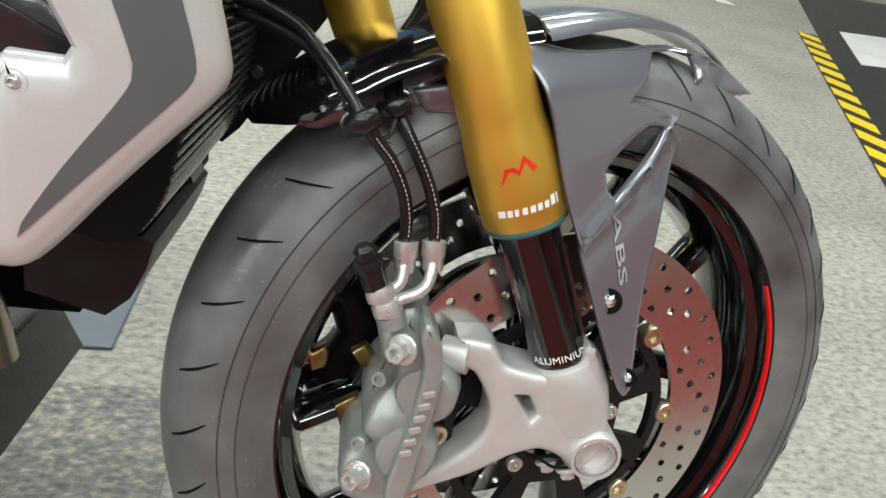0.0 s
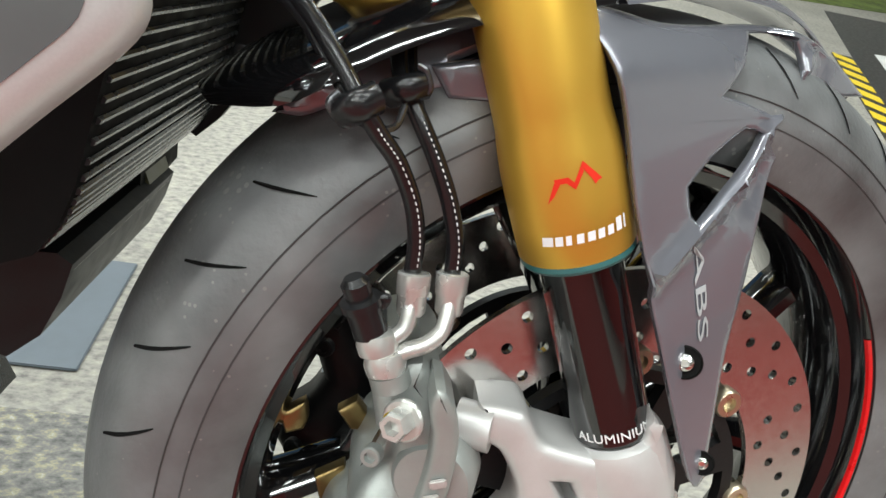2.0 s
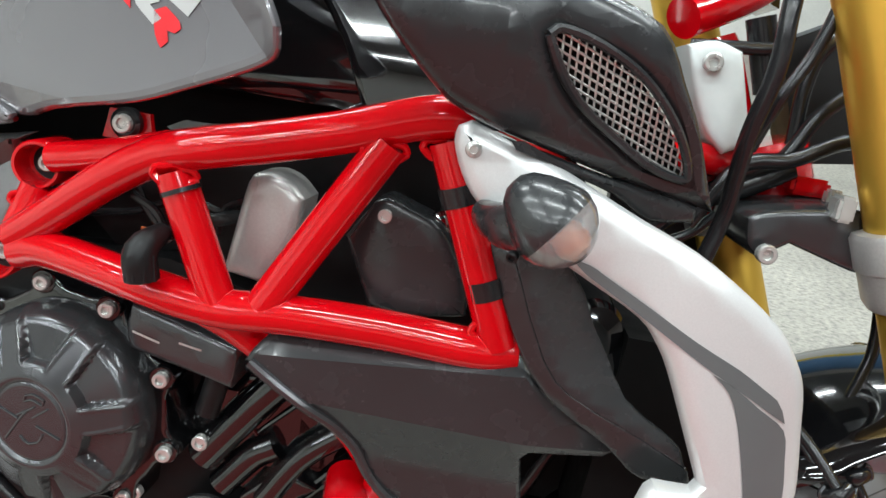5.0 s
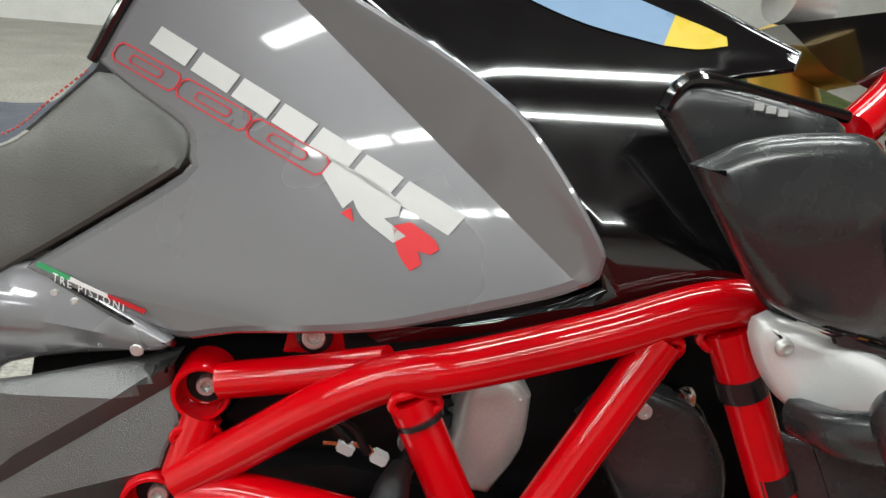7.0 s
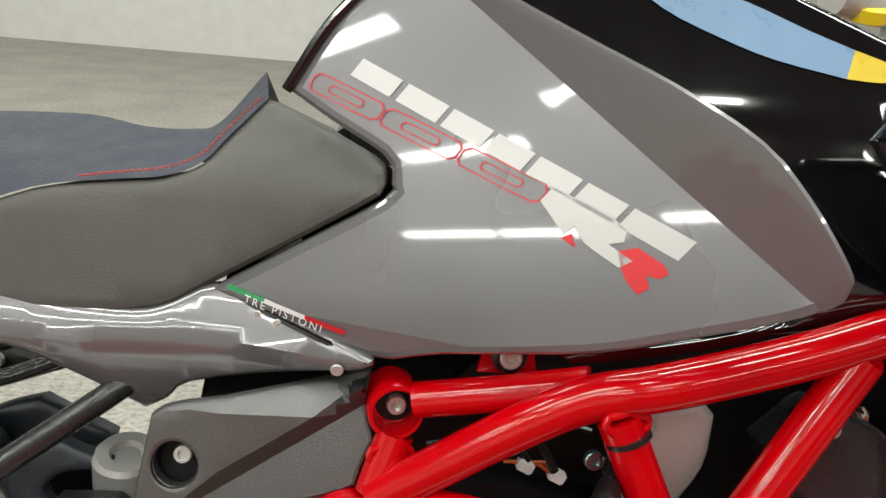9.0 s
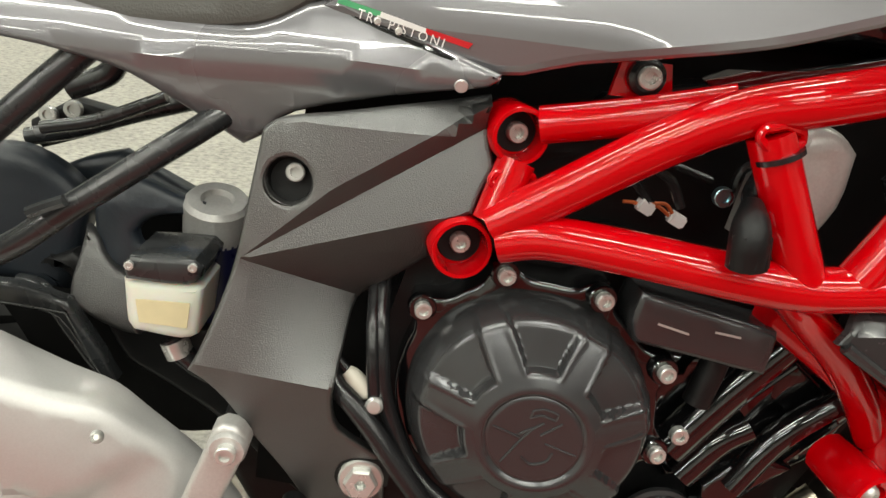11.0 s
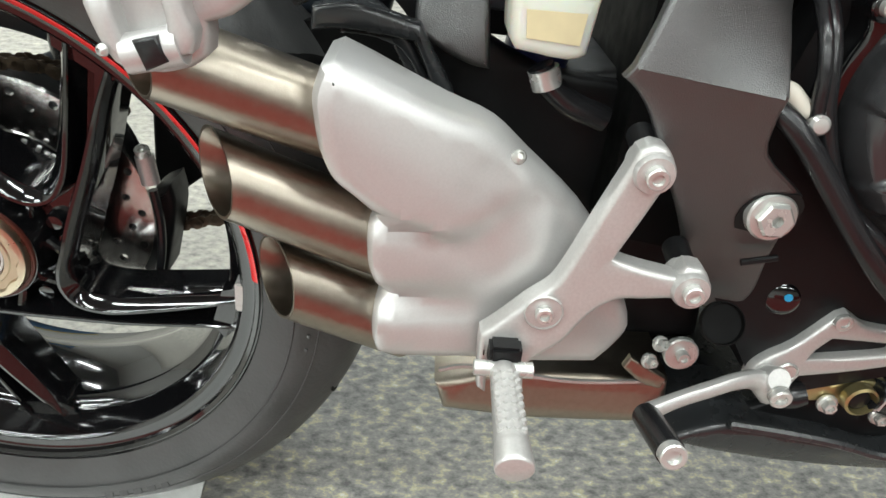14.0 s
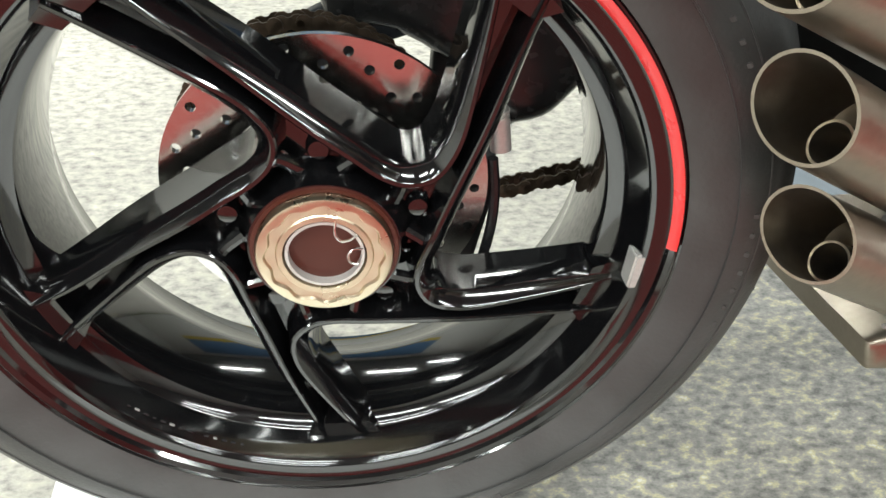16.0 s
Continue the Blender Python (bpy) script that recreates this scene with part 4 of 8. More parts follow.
for px in ((0.914, -0.215, 0.711), (0.939, -0.215, 0.658)):
    part("rubber_band", lathe([(-0.006, TR + 0.0008), (0.006, TR + 0.0008)], px, Vector((0.953, -0.215, 0.622)) - Vector((0.902, -0.215, 0.741)), 24), HOSE, trellis, "black band round a frame tube")
part("rubber_band", lathe([(-0.0014, TR + 0.0008), (0.0014, TR + 0.0008)], (0.744, -0.214, 0.683), Vector((0.775, -0.215, 0.614)) - Vector((0.738, -0.212, 0.693)), 24), HOSE, trellis)
boss = (0.871, -0.190, 0.471)
part("engine_mount_boss", lathe([(-0.04, 0.016), (0.0, 0.0175), (0.006, 0.0175), (0.007, 0.015), (0.004, 0.009), (-0.004, 0.009), (-0.004, 0.0)], boss, (0.2, -1, -0.1), 28), RED, trellis, "red engine mount boss")
part("mount_bolt", bolt((boss[0], boss[1] - 0.001, boss[2]), 0.0065, (0.2, -1, -0.1), 0.004, "button"), STEEL, trellis)
for px in ((0.683, -0.165, 0.712),):
    part("tank_tab", block([(px[0] - 0.018, px[2] - 0.012), (px[0] + 0.018, px[2] - 0.012), (px[0] + 0.014, px[2] + 0.008), (px[0] - 0.014, px[2] + 0.008)], px[1] - 0.001, px[1] + 0.004, 0.001), RED, trellis)
    part("tank_grommet", lathe([(0, 0.0105), (0.006, 0.0105), (0.008, 0.008), (0.008, 0.0)], px, (0, -1, 0), 24), HOSE, trellis)
    part("tank_bolt", bolt((px[0], px[1] - 0.008, px[2]), 0.0065, (0, -1, 0), 0.004), STEEL, trellis)

# ---- radiator shroud with its stripes ----
def on_shroud(x, z):
    return -0.25 + 0.03 * (x - 1.03) + 0.02 * (z - 0.62) + 0.5 * max(0, x - 1.105) ** 1.2 - 0.012 * math.exp(-((x - 1.045 - (z - 0.58) * 0.15) / 0.06) ** 2) + 0.12 * max(0, 0.985 - x)




shroud = group_part("radiator_shroud", bike, "satin silver radiator shroud with dark grey stripes")
skin = [(0.906, 0.743), (0.907, 0.752), (0.914, 0.756), (0.926, 0.753), (0.952, 0.745), (0.984, 0.732), (1.016, 0.719), (1.048, 0.707), (1.078, 0.690), (1.103, 0.672), (1.117, 0.656), (1.126, 0.640), (1.133, 0.612), (1.140, 0.582), (1.141, 0.568), (1.134, 0.556), (1.114, 0.535), (1.090, 0.509), (1.071, 0.487), (1.056, 0.474), (1.042, 0.474), (1.033, 0.483), (1.031, 0.496), (1.040, 0.536), (1.048, 0.569), (1.052, 0.573), (1.074, 0.572), (1.077, 0.577), (1.064, 0.603), (1.046, 0.639), (1.036, 0.654), (1.024, 0.666), (0.996, 0.679), (0.973, 0.689), (0.945, 0.699), (0.925, 0.711), (0.913, 0.726)]
part("shroud_shell", panel(skin, on_shroud, 0.003, rim=0.010, cell=0.012), SILVER, shroud)


def decal(name, outline, f, mat, parent, lift=0.0008, label=""):
    return part(name, panel(outline, lambda x, z: f(x, z) - lift, 0.0004, rim=0, cell=0.012), mat, parent, label)


decal("upper_stripe", [(0.981, 0.693), (0.992, 0.691), (1.003, 0.686), (1.027, 0.675), (1.056, 0.661), (1.081, 0.650), (1.097, 0.641), (1.107, 0.635), (1.112, 0.629), (1.116, 0.621), (1.105, 0.627), (1.084, 0.638), (1.060, 0.650), (1.030, 0.666), (1.004, 0.679), (0.990, 0.686)], on_shroud, STRIPE, shroud, label="dark grey stripe")
decal("lower_stripe", [(1.067, 0.6455), (1.080, 0.640), (1.098, 0.629), (1.1165, 0.617), (1.123, 0.598), (1.128, 0.577), (1.127, 0.567), (1.118, 0.556), (1.099, 0.536), (1.077, 0.513), (1.056, 0.491), (1.058, 0.498), (1.075, 0.525), (1.096, 0.554), (1.103, 0.566), (1.1035, 0.573), (1.096, 0.597), (1.087, 0.621), (1.0785, 0.636)], on_shroud, STRIPE, shroud, label="dark grey stripe")
part("shroud_bolt", bolt((1.0575, -0.2605, 0.5605), 0.0034, height=0.003, kind="button"), STEEL, shroud)
part("bolt_dish", lathe([(0, 0.0062), (0.0006, 0.0055), (-0.0005, 0.0042), (-0.0005, 0)], (1.0575, -0.2605, 0.5605), (0, -1, 0), 24), SILVER, shroud)
part("shroud_bolt", bolt((0.918, -0.2435, 0.741), 0.0048, height=0.003, kind="button"), STEEL, shroud)
RIDGE = [(0.951, 0.684), (0.959, 0.667), (0.967, 0.649), (0.980, 0.625), (0.989, 0.614), (0.998, 0.608), (1.016, 0.600), (1.045, 0.589), (1.074, 0.576)]


def on_flap(x, z):
    """The deflector: two flat faces that meet along a bent ridge, the outer one turned down, the inner one turned in."""
    d, t, side = min((edge_line(x, z, a, b) for a, b in zip(RIDGE, RIDGE[1:])), key=lambda q: q[0])
    return -0.236 + 0.15 * max(0, 1.0 - x) + d * (0.20 if side > 0 else 0.35)


flap = group_part("air_deflector", bike, "satin black air deflector")
part("deflector_edge", panel(RIDGE + [(1.0765, 0.574), (1.080, 0.566), (1.077, 0.561), (1.052, 0.560), (1.045, 0.563), (1.027, 0.578), (1.005, 0.590), (0.986, 0.601), (0.972, 0.615), (0.960, 0.634), (0.945, 0.661), (0.932, 0.688)], on_flap, 0.004, rim=0.0015, cell=0.008, smooth=0), SATIN, flap)
part("deflector_inner", panel(RIDGE + [(1.069, 0.587), (1.062, 0.592), (1.045, 0.601), (1.032, 0.610), (1.023, 0.622), (1.016, 0.634), (1.005, 0.650), (0.996, 0.668), (0.985, 0.682), (0.970, 0.692)], on_flap, 0.004, rim=0.001, cell=0.008, smooth=0), SATIN, flap)

# ---- lower side cover ----
cover = group_part("lower_side_cover", bike, "satin black lower side cover")
def on_cover(x, z):
    """The cover: a lit bevel along its top, a hollow flank and a crease that runs out into the rear tip."""
    top = 0.594 + 0.11 * max(0, x - 0.83)
    crease = 0.566 + 0.02 * max(0, 0.874 - x)
    y = -0.226 + 1.1 * max(0, z - top) + 0.25 * max(0, x - 0.98)
    if z < crease:
        y += 0.55 * min(0.035, crease - z) + 0.22 * max(0, crease - 0.035 - z)
    return y + 0.05 * max(0, 0.83 - x)


part("cover_shell", panel([(0.798, 0.585), (0.805, 0.597), (0.816, 0.606), (0.834, 0.607), (0.869, 0.607), (0.904, 0.609), (0.939, 0.613), (0.968, 0.619), (0.985, 0.601), (1.012, 0.583), (1.035, 0.573), (1.037, 0.566), (1.031, 0.560), (1.010, 0.559), (0.984, 0.558), (0.980, 0.552), (0.986, 0.520), (0.994, 0.478), (0.973, 0.480), (0.943, 0.484), (0.917, 0.490), (0.899, 0.497), (0.883, 0.513), (0.871, 0.535), (0.854, 0.553), (0.835, 0.565), (0.811, 0.580)],
     on_cover, 0.003, rim=0.003, cell=0.010, cuts=[[(0.83, 0.594), (0.98, 0.6105)], [(0.874, 0.566), (1.0, 0.566)]]), SATIN, cover, sharp=18)
part("cover_edge", tube([(q[0], on_cover(*q), q[1] - 0.001) for q in [(0.802, 0.586), (0.817, 0.577), (0.839, 0.564), (0.857, 0.552), (0.872, 0.535), (0.884, 0.513), (0.899, 0.497), (0.917, 0.490), (0.943, 0.484), (0.973, 0.480), (0.991, 0.478)]], 0.0038, 10, 4), DARKCAST, cover, "dark grey cover edge")

# ---- things inside the frame ----
bay = group_part("engine_bay_parts", bike, "covers and connectors behind the frame tubes")
# three added near-black blocks stand in for the shade between the frame tubes
part("dark_core", block([(0.47, 0.56), (0.50, 0.735), (0.98, 0.745), (1.04, 0.66), (1.0, 0.58), (0.80, 0.57)], -0.085, 0.09, 0.006), SHADEBLACK, bay)
part("cooler_core", block([(0.88, 0.45), (0.90, 0.60), (1.02, 0.63), (1.065, 0.60), (1.065, 0.50), (1.02, 0.45)], -0.08, 0.08, 0.006), SHADEBLACK, bay)
part("lower_duct", block([(0.90, 0.32), (0.93, 0.50), (1.075, 0.56), (1.075, 0.44), (0.99, 0.32)], 0.0, 0.09, 0.006), SHADEBLACK, bay)
part("airbox", block([(0.619, 0.630), (0.682, 0.695), (0.875, 0.732), (0.943, 0.586), (0.774, 0.554), (0.679, 0.575)], -0.10, 0.10, 0.01), MATT, bay)
part("throttle_cover", panel([(0.760, 0.624), (0.765, 0.655), (0.771, 0.688), (0.776, 0.695), (0.787, 0.697), (0.800, 0.693), (0.811, 0.683), (0.808, 0.650), (0.790, 0.620)], lambda x, z: -0.178, 0.03, rim=0.008), ALLOY, bay, "satin silver throttle body cover")
part("black_box", panel([(0.843, 0.667), (0.861, 0.695), (0.868, 0.698), (0.884, 0.693), (0.905, 0.684), (0.925, 0.654), (0.929, 0.629), (0.920, 0.627), (0.870, 0.624), (0.862, 0.630)], lambda x, z: -0.197 + 0.45 * max(0, 0.868 - x + (0.66 - z) * 0.3) + 0.25 * max(0, x - 0.905), 0.03, rim=0.004), SATIN, bay, "black plastic cover with a steel bolt")
part("box_bolt", bolt((0.869, -0.1985, 0.687), 0.0045, height=0.003), STEEL, bay)
plug = part("connector_plug", tube([(0.736, -0.215, 0.656), (0.730, -0.232, 0.646), (0.732, -0.232, 0.628)], [0.006, 0.0102, 0.0106], 12, 4), MATT, bay, "ribbed black connector plug")
for k in range(5):
    side = Vector((-math.cos(math.pi * (k + 0.5) / 5), -math.sin(math.pi * (k + 0.5) / 5), 0)) * 0.0100
    part("plug_rib", tube([Vector(q) + side for q in [(0.730, -0.232, 0.645), (0.732, -0.232, 0.629)]], 0.0011, 6), MATT, plug)
part("plug_neck", tube([(0.737, -0.215, 0.653), (0.744, -0.195, 0.658), (0.764, -0.160, 0.661)], 0.005, 10), HOSE, bay)
part("wire_clip", tube([(0.758, -0.198, 0.620), (0.763, -0.198, 0.627), (0.770, -0.198, 0.626), (0.769, -0.198, 0.620), (0.761, -0.198, 0.621)], 0.0012, 8), STEEL, bay)
for px in ((0.703, -0.150, 0.635), (0.724, -0.150, 0.629)):
    part("white_connector", box((0.011, 0.008, 0.008), pose(*px) @ pose(0, 0, 0, 0, 25, 0), 0.0012), WHITE, bay, "small white cable connector")
for pts in ([(0.689, -0.150, 0.637), (0.695, -0.150, 0.637), (0.700, -0.150, 0.636)], [(0.707, -0.150, 0.637), (0.713, -0.150, 0.635), (0.720, -0.150, 0.630)], [(0.708, -0.152, 0.638), (0.715, -0.152, 0.638), (0.720, -0.152, 0.633)]):
    part("orange_wire", tube(pts, 0.0012, 8), material("orange_wire", (0.55, 0.12, 0.03), 0.5), bay)
part("blue_bolt", bolt((0.740, -0.170, 0.650), 0.006, height=0.004), material("blue_zinc", (0.35, 0.5, 0.55), 0.3, 1.0), bay)
for pts in ([(0.641, -0.130, 0.637), (0.676, -0.130, 0.644), (0.711, -0.130, 0.659), (0.749, -0.130, 0.651)], [(0.683, -0.150, 0.668), (0.692, -0.150, 0.652), (0.705, -0.150, 0.638)], [(0.750, -0.160, 0.646), (0.753, -0.160, 0.664), (0.766, -0.160, 0.672)], [(0.691, -0.170, 0.665), (0.708, -0.170, 0.656), (0.717, -0.170, 0.641)], [(0.895, -0.160, 0.683), (0.916, -0.160, 0.675), (0.929, -0.160, 0.649)]):
    part("loom_wire", tube(pts, 0.003, 8), HOSE, bay)
part("loom_wire", tube([(1.032, -0.10, 0.535), (1.018, -0.10, 0.509), (1.008, -0.10, 0.488), (0.997, -0.10, 0.462), (0.983, -0.10, 0.439)], 0.0055, 12), HOSE, bay)
part("sensor_lamp", lathe([(0, 0.009), (0.012, 0.008), (0.014, 0.004), (0.014, 0)], (0.901, -0.160, 0.682), (0.3, -1, 0.2), 20), CHROME, bay)
part("regulator_box", panel([(0.701, 0.591), (0.782, 0.577), (0.783, 0.573), (0.781, 0.548), (0.702, 0.558), (0.698, 0.572)], lambda x, z: -0.187 - 0.15 * (x - 0.74), 0.03, rim=0.004), DARKCAST, bay, "dark grey finned electrical box")
part("box_mark_bar", box((0.02, 0.0006, 0.0012), pose(*(0.719, -0.193, 0.574)) @ pose(0, 0, 0, 0, 14, 0), 0), ALLOY, bay)
part("box_mark_bar", box((0.016, 0.0006, 0.0012), pose(*(0.751, -0.195, 0.574)) @ pose(0, 0, 0, 0, 8, 0), 0), ALLOY, bay)

# ---- intake cover with woven grille ----
def on_intake(x, z):
    return -0.258 + 0.34 * (x - 0.923) - 0.32 * (z - 0.741) + 0.9 * max(0, z - 0.80) ** 1.2 + 0.10 * max(0, 0.95 - x)


intake = group_part("intake_cover", bike, "satin black intake cover with a woven wire grille")
mouth = [(0.946, 0.805), (0.952, 0.809), (0.972, 0.805), (0.997, 0.794), (1.017, 0.778), (1.032, 0.760), (1.039, 0.744), (1.030, 0.743), (1.011, 0.749), (0.983, 0.765), (0.967, 0.776), (0.954, 0.791)]
part("cover_shell", panel([(0.845, 0.828), (0.879, 0.841), (0.929, 0.846), (0.943, 0.839), (0.966, 0.833), (1.004, 0.821), (1.023, 0.795), (1.041, 0.769), (1.064, 0.724), (1.035, 0.730), (0.998, 0.737), (0.959, 0.747), (0.929, 0.754), (0.907, 0.762), (0.896, 0.769), (0.875, 0.789), (0.858, 0.809)], on_intake, 0.004, rim=0.009, holes=[mouth], cell=0.012), SATIN, intake)
part("mouth_lip", tube([(x, on_intake(x, z) - 0.0005, z) for x, z in mouth + mouth[:1]], 0.0026, 8, 3), SATIN, intake)
# shade behind the grille, painted as a near-black sheet
part("mouth_back", panel(mouth, lambda x, z: on_intake(x, z) + 0.022, 0.004, rim=0), SHADEBLACK, intake)
mesh_bm = bmesh.new()
(mx0, mx1), (mz0, mz1) = (min(p[0] for p in mouth), max(p[0] for p in mouth)), (min(p[1] for p in mouth), max(p[1] for p in mouth))


def inside(x, z, line):
    hit = False
    for (ax, az), (bx, bz) in zip(line, line[1:] + line[:1]):
        if (az > z) != (bz > z) and x < (bx - ax) * (z - az) / (bz - az) + ax:
            hit = not hit
    return hit


for fam, (dx, dz) in enumerate(((0.94, -0.34), (-0.10, 1.0))):
    n = Vector((dx, 0, dz)).normalized()
    across = Vector((-n.z, 0, n.x))
    mid = Vector(((mx0 + mx1) / 2, 0, (mz0 + mz1) / 2))
    for k in range(-24, 25):
        run = []
        for j in range(-60, 61):
            p = mid + across * (0.0040 * k) + n * (0.0020 * j)
            if inside(p.x, p.z, mouth):
                wave = 0.0006 * math.sin(math.pi * (0.0020 * j / 0.0040 + k)) * (1 if fam else -1)
                run.append(Vector((p.x, on_intake(p.x, p.z) + 0.005 + wave, p.z)))
            elif len(run) > 1:
                break
        if len(run) > 2:
            tube(run, 0.00072, 5, 1, mesh_bm)
part("wire_grille", mesh_bm, STEEL, intake, "woven silver wire grille")
part("lower_lip", panel([(0.932, 0.751), (0.961, 0.745), (0.997, 0.737), (1.032, 0.732), (1.053, 0.727), (1.053, 0.717), (1.024, 0.715), (0.999, 0.728), (0.965, 0.738)], lambda x, z: -0.235 + 0.4 * (x - 0.98), 0.004, rim=0.004), SATIN, intake)

# ---- indicator ----
lamp_grp = group_part("turn_indicator", bike, "black turn indicator with a clear lens")
base, tip = Vector((0.9645, -0.290, 0.7160)), Vector((0.80, -0.12, -0.58)).normalized()
rings = [(-0.029, 0.0), (-0.0285, 0.005), (-0.025, 0.0105), (-0.018, 0.0155), (-0.010, 0.0195), (-0.003, 0.0220), (0.0, 0.0224), (0.003, 0.0222)]
body = lathe(rings, (0, 0, 0), (0, 0, 1), 36)
lens = lathe([(0.003, 0.0220), (0.008, 0.0208), (0.014, 0.0172), (0.019, 0.0115), (0.0220, 0.0050), (0.0228, 0.0)], (0, 0, 0), (0, 0, 1), 36)
turn_m = Matrix.Translation(base) @ tip.to_track_quat("Z", "Y").to_matrix().to_4x4() @ Matrix.Diagonal((0.98, 1.0, 1.0, 1))
for q in (body, lens):
    bmesh.ops.transform(q, matrix=turn_m, verts=q.verts)
part("housing", body, SATIN, lamp_grp)
LENS = material("clear_lens", (0.75, 0.72, 0.70), 0.12, coat=1.0, bump=0.5, bump_scale=150)
LENS.node_tree.nodes["Principled BSDF"].inputs["Transmission Weight"].default_value = 0.75
part("lens", lens, LENS, lamp_grp, "clear ribbed lens")
part("bulb", lathe([(0, 0.006), (0.007, 0.0066), (0.012, 0.004), (0.013, 0)], base + tip * 0.003, tip, 16), material("orange_bulb", (0.72, 0.24, 0.10), 0.3), lamp_grp, "orange bulb")
part("stalk", tube([base + tip * 0.0, base + Vector((-0.012, 0.012, -0.006)), base + Vector((-0.024, 0.026, -0.010)), base + Vector((-0.032, 0.050, -0.012))], [0.0150, 0.0150, 0.0135, 0.012], 18, 4, flat=0.75), SATIN, lamp_grp, "satin black mounting arm")
part("housing_screw", bolt(base + Vector((-0.0165, -0.003, -0.0185)), 0.0030, (-0.3, -1, -0.4), 0.003), MATT, lamp_grp)

# ---- steering head clutter ----
head = group_part("steering_head_parts", bike, "cables and reservoir round the steering head")
part("white_tank", panel([(1.051, 0.828), (1.071, 0.834), (1.091, 0.829), (1.112, 0.766), (1.094, 0.755), (1.073, 0.776)], -0.085, rim=0.006, back=-0.03), material("white_plastic", (0.62, 0.66, 0.65), 0.4), head, "white plastic reservoir")
part("tank_screw", bolt((1.070, -0.087, 0.818), 0.007, height=0.005), STEEL, head)
part("foam_sleeve", tube([(1.103, -0.060, 0.857), (1.122, -0.060, 0.805)], 0.011, 14), HOSE, head)
for pts, r in (([(1.088, -0.120, 0.681), (1.095, -0.120, 0.718), (1.091, -0.140, 0.769), (1.095, -0.150, 0.815), (1.094, -0.150, 0.850), (1.097, -0.140, 0.886)], 0.0062), ([(1.107, -0.100, 0.763), (1.111, -0.120, 0.797), (1.125, -0.120, 0.830), (1.133, -0.120, 0.862), (1.136, -0.110, 0.889)], 0.0045),
               ([(1.082, -0.080, 0.699), (1.109, -0.080, 0.748), (1.144, -0.080, 0.759), (1.173, -0.080, 0.776), (1.189, -0.080, 0.781)], 0.006), ([(1.056, -0.070, 0.829), (1.083, -0.070, 0.832), (1.116, -0.070, 0.836), (1.125, -0.070, 0.847)], 0.005), ([(1.109, -0.060, 0.723), (1.144, -0.060, 0.756), (1.164, -0.060, 0.795), (1.194, -0.060, 0.825)], 0.006),
               ([(1.153, -0.050, 0.770), (1.151, -0.050, 0.814), (1.159, -0.050, 0.845), (1.187, -0.050, 0.866)], 0.006), ([(1.059, -0.060, 0.692), (1.086, -0.060, 0.716), (1.120, -0.060, 0.733), (1.153, -0.060, 0.754)], 0.010), ([(1.045, -0.040, 0.717), (1.078, -0.040, 0.734), (1.124, -0.040, 0.761)], 0.009), ([(1.070, -0.060, 0.678), (1.091, -0.060, 0.690), (1.107, -0.060, 0.708)], 0.004)):
    part("cable", tube(pts, r, 12), HOSE, head)
part("head_cup", lathe([(-0.026, 0.030), (-0.020, 0.034), (0.030, 0.034), (0.036, 0.028)], (1.158, -0.010, 0.735), AX, 36), RED, head, "red steering head cup")
part("red_tab", box((0.03, 0.02, 0.014), pose(*(1.172, -0.050, 0.741)), 0.003), RED, head)
part("steel_stop", box((0.012, 0.012, 0.02), pose(*(1.185, -0.070, 0.733)), 0.002), STEEL, head)
part("wiring_block", block([(1.136, 0.847), (1.201, 0.883), (1.235, 0.766), (1.169, 0.755)], -0.02, 0.03, 0.006), MATT, head)
part("duct_inner", panel([(0.988, 0.675), (1.023, 0.652), (1.055, 0.593), (1.071, 0.564), (1.044, 0.577), (1.019, 0.604), (1.000, 0.634)], -0.12, 0.02, rim=0.004), MATT, head)
for px, r in (((1.034, -0.150, 0.601), 0.026), ((1.019, -0.150, 0.623), 0.022)):
    part("duct_hose", lathe([(-0.03, r), (-0.02, r * 1.06), (0, r * 1.06), (0.008, r * 0.8), (0.012, 0)], px, (0.3, -1, 0.3), 28), GLOSS, head)
part("radiator", block([(1.030, 0.462), (1.066, 0.452), (1.080, 0.458), (1.090, 0.472), (1.097, 0.492), (1.112, 0.560), (1.122, 0.612), (1.112, 0.628), (1.040, 0.628)], -0.165, 0.115, 0.006), SHADEBLACK, head, "black curved radiator core")
front_face = [(1.0815, 0.461), (1.0905, 0.474), (1.0975, 0.493), (1.1050, 0.527), (1.1125, 0.561), (1.1190, 0.592), (1.1215, 0.606)]
face_line = spline([(x, 0, z) for x, z in front_face], 4)
for k in range(0, len(face_line)):
    q = face_line[k]
    part("radiator_fin", tube([(q.x, -0.160, q.z), (q.x + 0.0005, -0.02, q.z), (q.x, 0.112, q.z)], 0.0017, 6, 2), SATIN, head)
part("radiator_bracket", block([(1.052, 0.470), (1.082, 0.452), (1.098, 0.468), (1.143, 0.536), (1.181, 0.594), (1.170, 0.640), (1.130, 0.700), (1.050, 0.700)], 0.116, 0.140, 0.004), MATT, head, "black radiator bracket")
for px in ((1.111, 0.116, 0.522), (1.104, 0.116, 0.496)):
    part("bracket_bolt", bolt(px, 0.006, height=0.003), DARKCAST, head)
part("oil_cooler", block([(1.000, 0.398), (1.050, 0.384), (1.066, 0.398), (1.076, 0.420), (1.081, 0.438), (1.074, 0.443), (1.000, 0.440)], -0.125, 0.058, 0.005), MATT, head, "black ribbed oil cooler")
